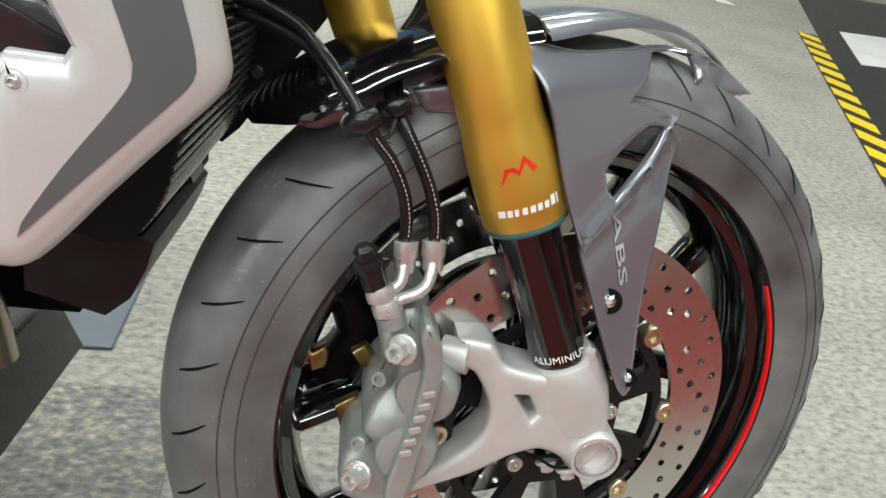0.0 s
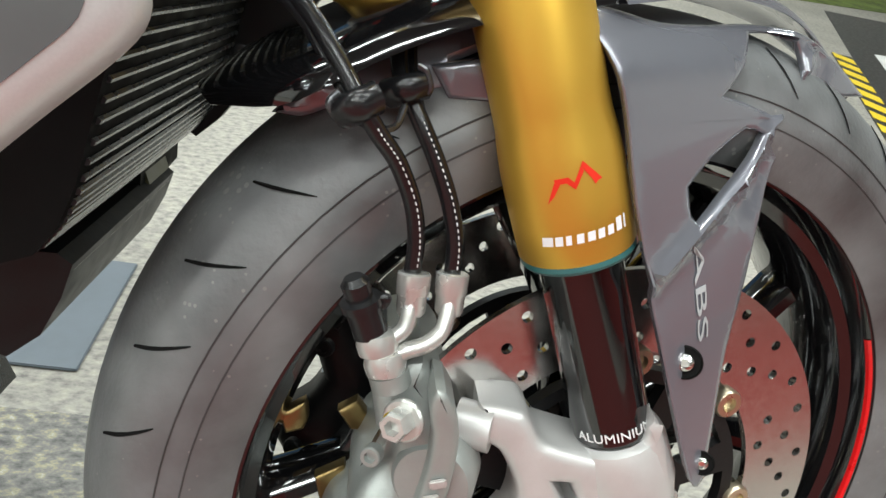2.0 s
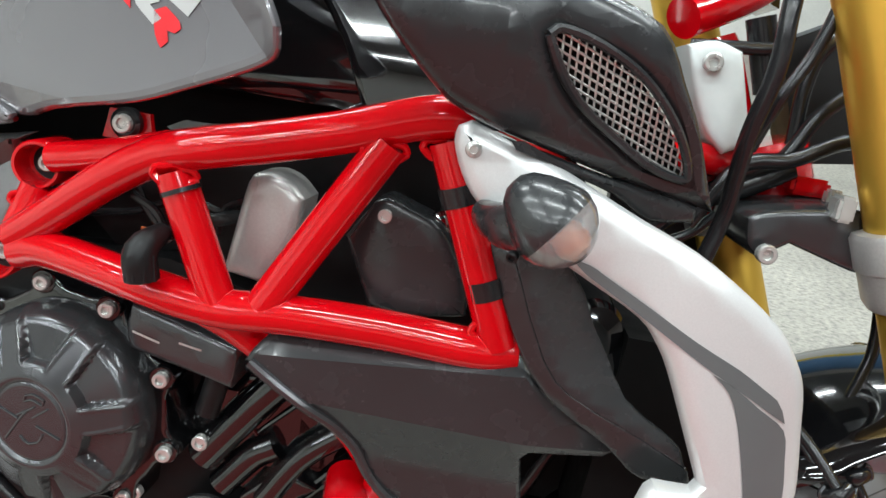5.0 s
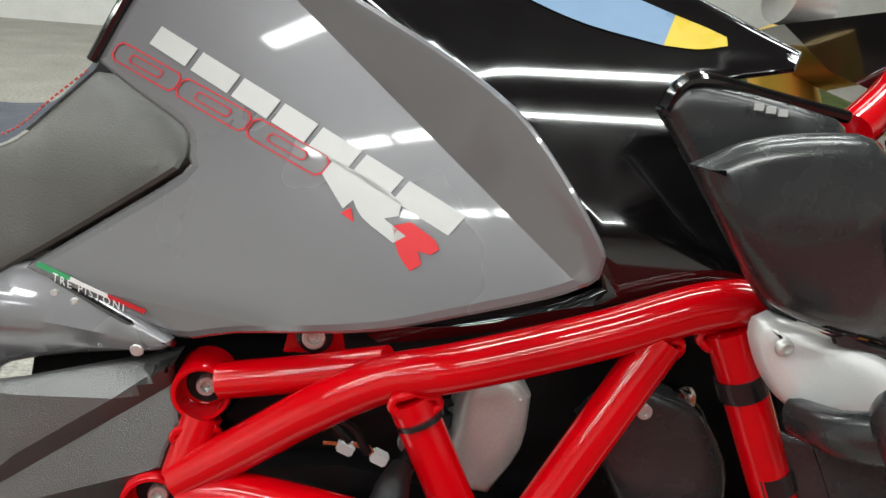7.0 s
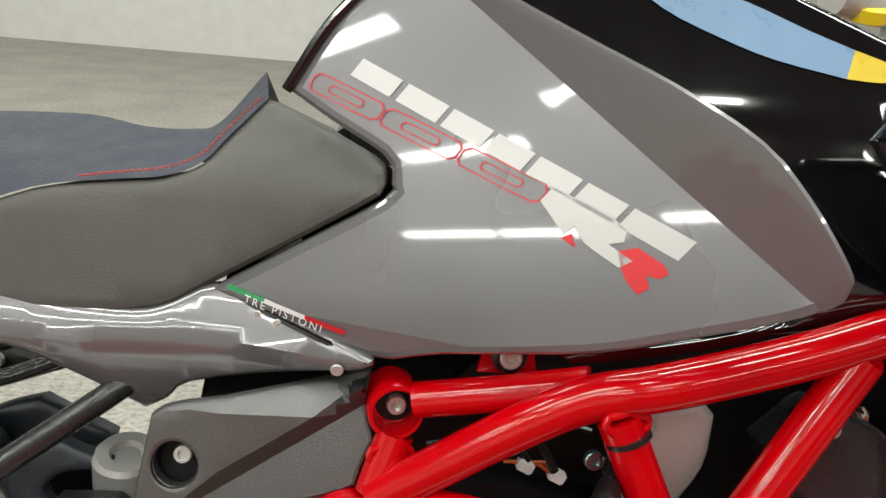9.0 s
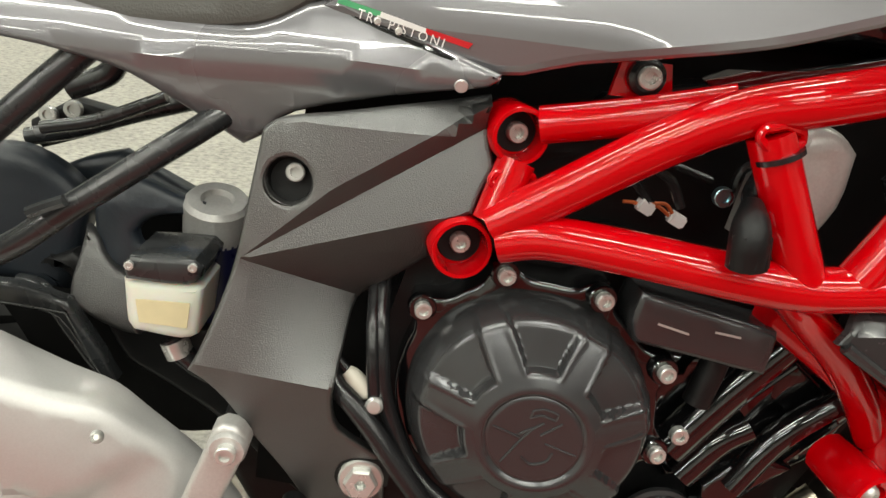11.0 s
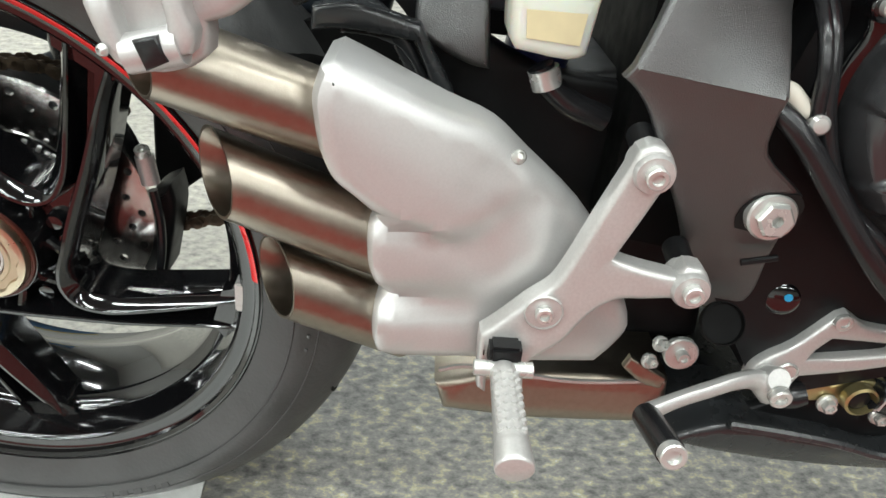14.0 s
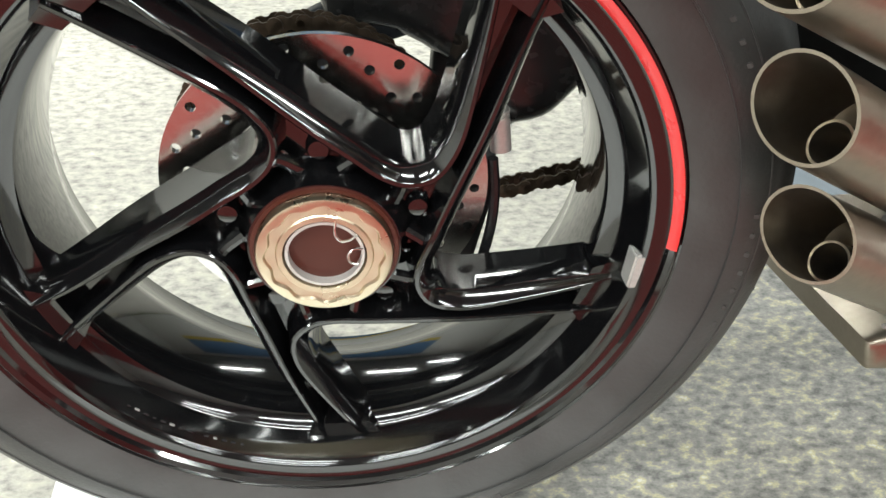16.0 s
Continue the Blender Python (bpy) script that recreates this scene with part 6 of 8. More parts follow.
# cast emblem as plain strokes
for pts in ([(-0.024, 0.006), (-0.008, 0.001)], [(0.006, -0.001), (0.024, -0.006)], [(-0.017, -0.016), (-0.004, 0.005), (0.004, 0.012)], [(-0.009, 0.003), (-0.002, 0.008)], [(0.003, 0.004), (0.014, 0.013)], [(-0.006, -0.011), (0.0, -0.015), (0.008, -0.012), (0.011, -0.006)],
            [(-0.004, 0.014), (0.002, 0.0165), (0.010, 0.0145)], [(-0.003, 0.0185), (0.003, 0.0205), (0.011, 0.0185)], [(-0.004, 0.014), (-0.003, 0.0185)], [(0.010, 0.0145), (0.011, 0.0185)]):
    part("emblem_stroke", tube([CC + Vector((x * 1.05, -0.0246 - SKEW * x * 1.05, z * 1.05)) for x, z in pts], 0.0008, 6, 4), DARKCAST, clutch)
for px in CBOLTS:
    part("flange_ear", lathe([(-0.006, 0.0092), (0.0, 0.0090), (0.001, 0.0082), (0.001, 0.0)], px, (0.1, -1, 0), 20), GLOSS, engine)
    part("cover_bolt", bolt(px, 0.0056, (0.1, -1, 0), 0.006), STEEL, engine, "steel socket bolt")
part("water_pump_neck", lathe([(-0.010, 0.0125), (0.028, 0.0122), (0.030, 0.0140), (0.036, 0.0140), (0.038, 0.0128), (0.046, 0.0132), (0.052, 0.0100), (0.060, 0.0085)], (0.6575, -0.183, 0.456), (0.18, 0.14, -1), 28), SATIN, engine)
part("sight_bolt", lathe([(-0.01, 0.0128), (0.003, 0.0128), (0.004, 0.0118), (0.004, 0.0075), (0.001, 0.007), (0.001, 0)], (0.676, -0.158, 0.382), (0, -1, 0.1), 28), STEEL, engine, "steel banjo bolt with washer")
part("drain_plug", lathe([(-0.01, 0.0112), (0.002, 0.0112), (0.003, 0.0102), (0.003, 0.0050), (0.0, 0.0045), (0.0, 0)], (0.734, -0.135, 0.342), (0, -1, 0.0), 28), material("copper_plug", (0.60, 0.30, 0.20), 0.3, 0.9), engine, "copper-coloured drain plug")
for pts, r, mt in (([(0.688, -0.150, 0.408), (0.715, -0.150, 0.411), (0.745, -0.150, 0.415)], 0.0028, STEEL), ([(0.745, -0.150, 0.415), (0.764, -0.150, 0.417), (0.784, -0.150, 0.419)], 0.0085, SATIN), ([(0.784, -0.150, 0.419), (0.805, -0.150, 0.421), (0.840, -0.150, 0.425)], 0.0055, HOSE), ([(0.699, -0.130, 0.371), (0.722, -0.130, 0.385)], 0.006, GLOSS), ([(0.709, -0.130, 0.361), (0.737, -0.130, 0.371)], 0.008, GLOSS)):
    part("clutch_cable", tube(pts, r, 14), mt, engine)
for px in ((0.759, -0.150, 0.416), (0.782, -0.150, 0.419)):
    part("cable_nut", lathe([(-0.004, 0.0105), (0.004, 0.0105)], px, (1, 0, 0), 6), SATIN, engine)
part("water_tube_end", lathe([(-0.004, 0.0085), (0.004, 0.0085)], (0.705, -0.135, 0.364), (1, 0, 0.1), 20), WHITE, engine)
for pts in ([(0.763, 0.466), (0.800, 0.523), (0.834, 0.439), (0.803, 0.436)], [(0.764, 0.481), (0.835, 0.557), (0.892, 0.501), (0.816, 0.418)], [(0.724, 0.401), (0.790, 0.421), (0.813, 0.357), (0.748, 0.345)]):
    part("engine_casting", panel(pts, -0.14, rim=0.010, back=-0.09), GLOSS, engine)
for pts, r in (([(0.751, -0.150, 0.470), (0.784, -0.150, 0.516), (0.817, -0.150, 0.557)], 0.014), ([(0.802, -0.150, 0.442), (0.828, -0.150, 0.485), (0.866, -0.150, 0.519)], 0.010), ([(0.766, -0.145, 0.446), (0.788, -0.145, 0.475), (0.806, -0.145, 0.488)], 0.012)):
    part("engine_rib", tube(pts, r, 12), GLOSS, engine)
part("cylinder_face", panel([(0.759, 0.481), (0.777, 0.505), (0.779, 0.511), (0.814, 0.547), (0.847, 0.531), (0.888, 0.494), (0.864, 0.461), (0.850, 0.451), (0.819, 0.459), (0.799, 0.463), (0.786, 0.441), (0.769, 0.451)], lambda x, z: -0.142 + 0.10 * (x - 0.8), rim=0.003, back=-0.08), GLOSS, engine, "gloss black cylinder block")
for pts, r in (([(0.775, -0.144, 0.506), (0.800, -0.144, 0.479)], 0.0022), ([(0.769, -0.144, 0.445), (0.800, -0.144, 0.478)], 0.0028), ([(0.839, -0.144, 0.462), (0.869, -0.144, 0.496)], 0.0030), ([(0.820, -0.146, 0.544), (0.877, -0.146, 0.498)], 0.0014), ([(0.774, -0.143, 0.512), (0.792, -0.143, 0.528)], 0.0050), ([(0.789, -0.143, 0.493), (0.833, -0.143, 0.538)], 0.0020)):
    part("block_rib", tube(pts, r, 8), GLOSS, engine)
part("side_casting", panel([(0.782, 0.441), (0.811, 0.471), (0.843, 0.460), (0.809, 0.431), (0.809, 0.410), (0.785, 0.408)], -0.152, rim=0.004, back=-0.11), GLOSS, engine)
part("starter_ring", lathe([(0, 0.030), (0.004, 0.030), (0.005, 0.027), (0.003, 0.025)], (0.757, -0.145, 0.404), (0, -1, 0), 36), DARKCAST, engine)
part("cylinder_block", panel([(0.740, 0.536), (0.784, 0.544), (0.843, 0.503), (0.858, 0.457), (0.759, 0.436), (0.727, 0.490)], lambda x, z: -0.14, rim=0.01, back=-0.02), GLOSS, engine)
for k in range(4):
    part("case_rib", tube([Vector(q) + Vector((0.014 * k, 0, 0.010 * k)) for q in [(0.752, -0.148, 0.480), (0.797, -0.148, 0.550)]], 0.004, 8), GLOSS, engine)
for px in ((0.720, -0.160, 0.529), (0.752, -0.160, 0.486), (0.690, -0.150, 0.386), (0.705, -0.160, 0.434)):
    part("engine_bolt", bolt(px, 0.006, height=0.005), STEEL, engine)
part("coil_plug", tube([(0.764, -0.165, 0.551), (0.756, -0.165, 0.513)], 0.009, 12), MATT, engine)

hoses = group_part("engine_hoses", bike, "black rubber hoses and cables beside the engine")
for pts, r in (([(0.519, -0.150, 0.512), (0.525, -0.158, 0.502), (0.538, -0.166, 0.492), (0.555, -0.172, 0.474), (0.575, -0.178, 0.449), (0.597, -0.182, 0.424), (0.623, -0.180, 0.400), (0.653, -0.176, 0.378), (0.684, -0.170, 0.353), (0.712, -0.162, 0.324), (0.729, -0.152, 0.298), (0.740, -0.130, 0.268)], 0.0070),
               ([(0.547, -0.105, 0.620), (0.548, -0.110, 0.595), (0.549, -0.117, 0.576), (0.549, -0.134, 0.558), (0.550, -0.150, 0.540), (0.552, -0.157, 0.522), (0.556, -0.160, 0.499), (0.568, -0.164, 0.468), (0.583, -0.170, 0.446), (0.606, -0.176, 0.428), (0.643, -0.174, 0.397), (0.687, -0.166, 0.365), (0.721, -0.156, 0.328), (0.737, -0.146, 0.295), (0.745, -0.125, 0.268)], 0.0058),
               ([(0.541, -0.105, 0.620), (0.542, -0.110, 0.595), (0.543, -0.117, 0.576), (0.544, -0.136, 0.558), (0.545, -0.154, 0.540), (0.547, -0.162, 0.520), (0.550, -0.163, 0.497)], 0.0042), ([(0.551, -0.160, 0.494), (0.562, -0.160, 0.477), (0.572, -0.155, 0.455)], 0.0042),
               ([(0.734, -0.146, 0.300), (0.749, -0.152, 0.337), (0.767, -0.155, 0.373), (0.791, -0.158, 0.396), (0.833, -0.160, 0.412), (0.876, -0.160, 0.421), (0.920, -0.155, 0.436)], 0.0052), ([(0.757, -0.155, 0.416), (0.836, -0.155, 0.421), (0.894, -0.155, 0.431), (0.939, -0.155, 0.440)], 0.0042)):
    part("hose", tube(pts, r, 14), HOSE, hoses)
for px in ((0.842, -0.160, 0.414), (0.735, -0.150, 0.297)):
    part("cable_tie", lathe([(-0.004, 0.011), (0.004, 0.011)], px, (0.6, 0, -1), 16), DARKCAST, hoses)
part("cable_fitting", lathe([(-0.004, 0.0052), (0.003, 0.0058), (0.005, 0.0042), (0.0055, 0)], (0.5505, -0.166, 0.4945), (-0.1, -1, 0.1), 20), STEEL, hoses, "grey round cable fitting")
part("cable_sleeve", tube([(0.531, -0.155, 0.511), (0.535, -0.156, 0.508), (0.540, -0.157, 0.503), (0.545, -0.158, 0.4985), (0.547, -0.158, 0.497)], [0.0042, 0.0058, 0.0062, 0.0058, 0.0036], 14), material("beige_sleeve", (0.62, 0.58, 0.50), 0.5), hoses, "beige cable sleeve")
part("cable_in", tube([(0.518, -0.150, 0.528), (0.524, -0.153, 0.519), (0.533, -0.155, 0.509)], 0.0032, 10), HOSE, hoses)
part("blue_dot_cap", lathe([(0, 0.0125), (0.008, 0.012), (0.010, 0.009), (0.010, 0)], (0.5915, -0.118, 0.357), (-0.2, -1, 0.1), 28), GLOSS, hoses, "gloss black cap with a blue dot")
part("blue_dot", lathe([(0, 0.003), (0.001, 0.0025), (0.001, 0)], (0.5925, -0.1285, 0.3605), (-0.2, -1, 0.1), 12), material("blue_paint_dot", (0.02, 0.30, 0.55), 0.4), hoses)

# ---- gear linkage ----
gear = group_part("gear_linkage", bike, "silver alloy gear lever and linkage bracket")
part("link_bracket", panel([(0.581, 0.284), (0.582, 0.302), (0.592, 0.314), (0.607, 0.325), (0.629, 0.351), (0.635, 0.354), (0.642, 0.350), (0.654, 0.344), (0.692, 0.340), (0.701, 0.318), (0.658, 0.306), (0.618, 0.298), (0.611, 0.283)], -0.134, 0.009, rim=0.003, holes=[[(0.619, 0.313), (0.623, 0.322), (0.631, 0.332), (0.672, 0.331), (0.677, 0.329), (0.676, 0.323), (0.663, 0.320)]]), ALLOY, gear, "brushed triangular bracket")
part("bracket_bolt", bolt((0.631, -0.136, 0.349), 0.0062, height=0.003), STEEL, gear)
part("bracket_eye", lathe([(0, 0.0085), (0.0012, 0.0075), (-0.002, 0.005), (-0.002, 0)], (0.607, -0.135, 0.302), (0, -1, 0), 18), STEEL, gear)
lever = [(0.596, -0.145, 0.293), (0.581, -0.145, 0.302), (0.563, -0.152, 0.305), (0.545, -0.158, 0.302), (0.520, -0.165, 0.296), (0.500, -0.170, 0.288)]
part("gear_lever", tube(lever, [0.013, 0.009, 0.0078, 0.0075, 0.0072, 0.0085], 12, 4, flat=0.75), ALLOY, gear)
part("lever_pivot", lathe([(-0.02, 0.0085), (0.0, 0.0090), (0.002, 0.0080), (0.002, 0.0)], (0.593, -0.150, 0.307), (0, -0.85, 0.5), 28), ALLOY, gear)
part("lever_bolt", bolt((0.594, -0.155, 0.298), 0.0078, (0, -1, -0.1), 0.006), STEEL, gear)
ta, tb = Vector((0.499, -0.172, 0.287)), Vector((0.501, -0.222, 0.299))
part("toe_peg", tube([ta, ta.lerp(tb, 0.9)], 0.0095, 20), HOSE, gear, "black rubber toe peg")
part("peg_end", bolt(tb - (tb - ta).normalized() * 0.004, 0.0088, tb - ta, 0.006), STEEL, gear)
part("ball_joint", tube([(0.606, -0.130, 0.275), (0.618, -0.130, 0.278), (0.628, -0.130, 0.281)], [0.007, 0.010, 0.009], 14), HOSE, gear)
GOLDZINC = material("yellow_zinc", (0.48, 0.40, 0.20), 0.35, 0.9)
part("linkage_plate", panel([(0.624, 0.280), (0.644, 0.287), (0.653, 0.283), (0.668, 0.290), (0.694, 0.288), (0.700, 0.281), (0.687, 0.264), (0.676, 0.257), (0.661, 0.269), (0.636, 0.267), (0.628, 0.267)], -0.122, 0.006, rim=0.002), GOLDZINC, gear, "yellow zinc linkage plate")
part("zinc_ring", lathe([(0, 0.0125), (0.008, 0.0125), (0.009, 0.0105), (0.0, 0.0100)], (0.671, -0.126, 0.279), (0, -1, 0), 28), GOLDZINC, gear)
part("inner_knob", lathe([(0, 0.009), (0.010, 0.0085), (0.011, 0.005), (0.011, 0)], (0.671, -0.120, 0.278), (0, -1, 0), 20), MATT, gear)
for px in ((0.653, -0.125, 0.268), (0.705, -0.115, 0.251)):
    part("linkage_bolt", bolt(px, 0.0055, (0, -1, 0), 0.006, "hex"), STEEL, gear)
part("coolant_hose", tube([(0.682, -0.125, 0.281), (0.700, -0.125, 0.275), (0.718, -0.125, 0.272), (0.733, -0.125, 0.279)], 0.012, 16), HOSE, gear)
part("hose_clamp", box((0.006, 0.014, 0.016), pose(*(0.685, -0.130, 0.280)) @ pose(0, 0, 0, 0, 20, 0), 0.002), STEEL, gear)
part("hose_ferrule", lathe([(-0.008, 0.0095), (0.008, 0.0095)], (0.706, -0.130, 0.297), (0, 0, 1), 20), STEEL, gear)
part("down_hose", tube([(0.695, -0.135, 0.324), (0.703, -0.135, 0.301)], 0.008, 14), HOSE, gear)
part("silver_clip", box((0.016, 0.006, 0.012), pose(*(0.735, -0.110, 0.248)), 0.001), STEEL, gear)

# ---- rearset bracket and footpeg ----
rearset = group_part("footpeg_bracket", bike, "silver alloy rearset bracket with a folding footpeg")
part("bracket_plate", panel([(0.451, 0.469), (0.453, 0.476), (0.460, 0.480), (0.467, 0.479), (0.473, 0.472), (0.474, 0.463), (0.463, 0.434), (0.452, 0.408), (0.471, 0.403), (0.492, 0.399), (0.496, 0.407), (0.506, 0.406), (0.512, 0.398), (0.511, 0.386), (0.502, 0.381), (0.494, 0.384), (0.475, 0.382), (0.462, 0.381), (0.452, 0.376), (0.442, 0.365), (0.432, 0.348), (0.415, 0.332), (0.411, 0.323), (0.412, 0.306), (0.406, 0.306), (0.403, 0.334), (0.387, 0.334), (0.388, 0.303), (0.382, 0.307), (0.380, 0.334), (0.380, 0.349), (0.389, 0.357), (0.407, 0.376), (0.419, 0.387), (0.427, 0.404), (0.436, 0.429)],
     -0.180, 0.011, rim=0.004, cell=0.010), ALLOY, rearset)
for px, r in (((0.463, -0.181, 0.464), 0.0064), ((0.501, -0.181, 0.392), 0.0064)):
    part("bracket_collar", lathe([(-0.022, 0.0118), (0.0, 0.0118), (0.0030, 0.0106), (0.0030, 0.0)], px, (0, -1, 0), 28), ALLOY, rearset)
    part("bracket_bolt", bolt((px[0], px[1] - 0.0035, px[2]), r, (0, -1, 0), 0.005), STEEL, rearset)
for px in ((0.463, 0.466), (0.501, 0.394)):
    part("standoff", tube([(px[0], -0.170, px[1] - 0.001), (px[0], -0.160, px[1] + 0.002)], 0.0104, 20), ALLOY, rearset)
    part("rubber_spacer", tube([(px[0], -0.160, px[1] + 0.002), (px[0], -0.140, px[1] + 0.006)], 0.0085, 16), MATT, rearset)
part("shield_dish", lathe([(0, 0.0122), (0.001, 0.0114), (-0.002, 0.0098), (-0.002, 0)], (0.416, -0.182, 0.370), (0, -1, 0), 28), ALLOY, rearset)
part("shield_bolt", bolt((0.416, -0.182, 0.370), 0.0055, (0, -1, 0), 0.005), STEEL, rearset)
part("hinge_block", box((0.020, 0.018, 0.016), pose(0.3955, -0.184, 0.341), 0.002), MATT, rearset)
peg = group_part("footpeg", rearset, "serrated alloy footpeg")
h, e = Vector((0.3948, -0.1935, 0.3350)), Vector((0.3960, -0.2690, 0.3290))
ax = (e - h).normalized()
up = Vector((0, -0.08, 0.997))
rows = []
for t, w, k in ((0, 0.0078, 0.009), (0.10, 0.0086, 0.0105), (0.5, 0.0093, 0.0105), (0.78, 0.0100, 0.0108), (0.82, 0.0104, 0.0125), (0.97, 0.0110, 0.0125), (1.01, 0.0108, 0.0115), (1.02, 0.0096, 0.0100)):
    c = h + (e - h) * t
    rows.append([c + Vector((w * math.cos(a), 0, 0)) + up * (k * 0.8 * math.sin(a)) for a in (2 * math.pi * j / 10 for j in range(10))])
part("peg_body", loft(rows, 3), ALLOY, peg)
for i in range(8):
    for j in range(4):
        c = h + (e - h) * (0.14 + 0.083 * i) + Vector((-0.0066 + 0.0044 * j, 0, 0)) + up * (0.0080 - 0.0012 * abs(j - 1.5))
        part("peg_tooth", lathe([(-0.001, 0.0024), (0.0018, 0.0015), (0.0020, 0)], c, up, 6), ALLOY, peg)
part("hinge_pin", lathe([(-0.018, 0.005), (0.018, 0.005)], h, (1, 0, 0), 14), STEEL, peg)
part("end_washer", lathe([(-0.004, 0.0130), (0.0, 0.0130), (0.001, 0.0118), (0.001, 0.0)], (0.5366, -0.1160, 0.2985), (0, -1, 0.1), 32), STEEL, rearset, "large zinc washer")
part("washer_bolt", bolt((0.5366, -0.1180, 0.2988), 0.0048, (0, -1, 0.1), 0.006), STEEL, rearset)

# ---- exhaust ----
exhaust = group_part("exhaust", bike, "three-outlet exhaust with silver heat shields")
SHIELD = material("pearl_silver_shield", (0.56, 0.55, 0.54), 0.42, 0.55, coat=0.15, grain=700, vary=0.07)


def side_of(x, z, a, b):
    """How far a place lies to the left of the line a to b."""
    dx, dz = b[0] - a[0], b[1] - a[1]
    return (dx * (z - a[1]) - dz * (x - a[0])) / math.hypot(dx, dz)


def on_shield(x, z):
    """The heat shield: an upper lobe stands proud of a creased edge, a soft valley parts the two lower lobes."""
    y = -0.180 + 0.16 * max(0, x - 0.27) + 0.9 * max(0, z - 0.492 + 0.75 * (x - 0.27)) ** 1.5 + 0.10 * max(0, 0.36 - z)
    step = min(side_of(x, z, (0.300, 0.423), (0.367, 0.401)) / 0.009, side_of(x, z, (0.367, 0.401), (0.398, 0.421)) / 0.020, 1.0)
    step = max(0.0, step)
    y -= 0.010 * step * step * (3 - 2 * step) * max(0.15, min(1.0, 1.35 - (x - 0.30) * 7.0))
    dx, dz = 0.107, -0.009
    t = max(0.0, min(1.0, ((x - 0.313) * dx + (z - 0.361) * dz) / (dx * dx + dz * dz)))
    y += 0.013 * (1 - t) ** 0.8 * math.exp(-(math.hypot(x - 0.313 - t * dx, z - 0.361 - t * dz) / (0.009 + 0.010 * t)) ** 2)
    u = max(0.0, min(1.0, (x - 0.30) / 0.09))
    return y + 0.005 * (1 - u) * math.exp(-((z - 0.417 + 0.25 * (x - 0.31)) / 0.007) ** 2)


part("heat_shield", panel([(0.278, 0.480), (0.277, 0.494), (0.281, 0.508), (0.288, 0.511), (0.305, 0.504), (0.320, 0.497), (0.349, 0.484), (0.377, 0.473), (0.400, 0.454), (0.436, 0.423), (0.461, 0.390), (0.476, 0.360), (0.485, 0.336), (0.478, 0.318), (0.467, 0.303), (0.413, 0.306), (0.378, 0.311), (0.343, 0.313), (0.320, 0.317), (0.314, 0.324), (0.312, 0.338), (0.313, 0.354), (0.317, 0.362), (0.312, 0.374), (0.308, 0.388), (0.307, 0.404), (0.308, 0.415), (0.314, 0.423), (0.300, 0.436), (0.288, 0.447), (0.281, 0.463)], on_shield, rim=0.010, back=-0.125, cell=0.007), SHIELD, exhaust, "satin silver heat shield with three lobes")
part("shield_bolt", bolt((0.387, -0.186, 0.470), 0.0042, (0.2, -1, 0.6), 0.005, "button"), STEEL, exhaust)
for cen, toward in (((0.1855, -0.175, 0.5095), (0.292, -0.142, 0.466)), ((0.2195, -0.163, 0.4375), (0.319, -0.138, 0.388)), ((0.2500, -0.152, 0.364), (0.325, -0.132, 0.325))):
    c, d = Vector(cen), (Vector(toward) - Vector(cen))
    u = d.normalized()
    R0 = 0.0236
    bm = bmesh.new()
    q = u.to_track_quat("Z", "Y").to_matrix()
    rings = []
    for s, r in ((0.060, R0 * 0.5), (0.050, R0 - 0.0022), (0.0, R0 - 0.0016), (0.0, R0), (0.005, R0), (d.length * 0.5, R0 * 1.02), (d.length + 0.012, R0 * 1.04)):
        ring = []
        for k in range(40):
            a = 2 * math.pi * k / 40
            off = q @ Vector((r * math.cos(a), r * math.sin(a), 0))
            cut = off.z * 0.42 + off.y * 0.45 if s < d.length * 0.4 else 0.0
            ring.append(bm.verts.new(c + off + u * (s - cut)))
        rings.append(ring)
    for a, b in zip(rings, rings[1:]):
        for k in range(40):
            bm.faces.new((a[k], a[(k + 1) % 40], b[(k + 1) % 40], b[k]))
    tip_ob = part("outlet_pipe", bm, TITAN, exhaust, "slash-cut brushed steel outlet pipe")
    part("inner_tube", lathe([(0.022, R0 * 0.50), (0.022, R0 * 0.44), (0.09, R0 * 0.44), (0.09, R0 * 0.50)], c + Vector((0.0, -0.004, -0.008)), u, 32, closed=True), TITAN, tip_ob)
    # shade deep in the pipe, painted as a near-black disc
    part("outlet_dark", lathe([(0.060, R0 * 0.95), (0.061, 0.0)], c, u, 24), SHADEBLACK, tip_ob)
part("collector_box", panel([(0.359, 0.247), (0.418, 0.262), (0.539, 0.264), (0.542, 0.235), (0.527, 0.220), (0.435, 0.217), (0.367, 0.222)], -0.105, rim=0.006, back=0.08), TITAN, exhaust, "brushed steel collector box")
part("collector_seam", tube([(0.361, -0.108, 0.264), (0.383, -0.108, 0.269), (0.425, -0.108, 0.264), (0.471, -0.108, 0.261), (0.533, -0.108, 0.267)], 0.002, 6), STEEL, exhaust)
part("box_bracket", panel([(0.496, 0.284), (0.500, 0.294), (0.530, 0.276), (0.528, 0.266), (0.512, 0.271)], -0.118, 0.004, rim=0.002), TITAN, exhaust)
part("strap_bolt", bolt((0.514, -0.118, 0.292), 0.0042, (0.3, -1, 0.3), 0.006, "hex"), STEEL, exhaust)
part("strap_bolt", bolt((0.519, -0.118, 0.308), 0.0042, (0.3, -1, 0.5), 0.006, "hex"), STEEL, exhaust)
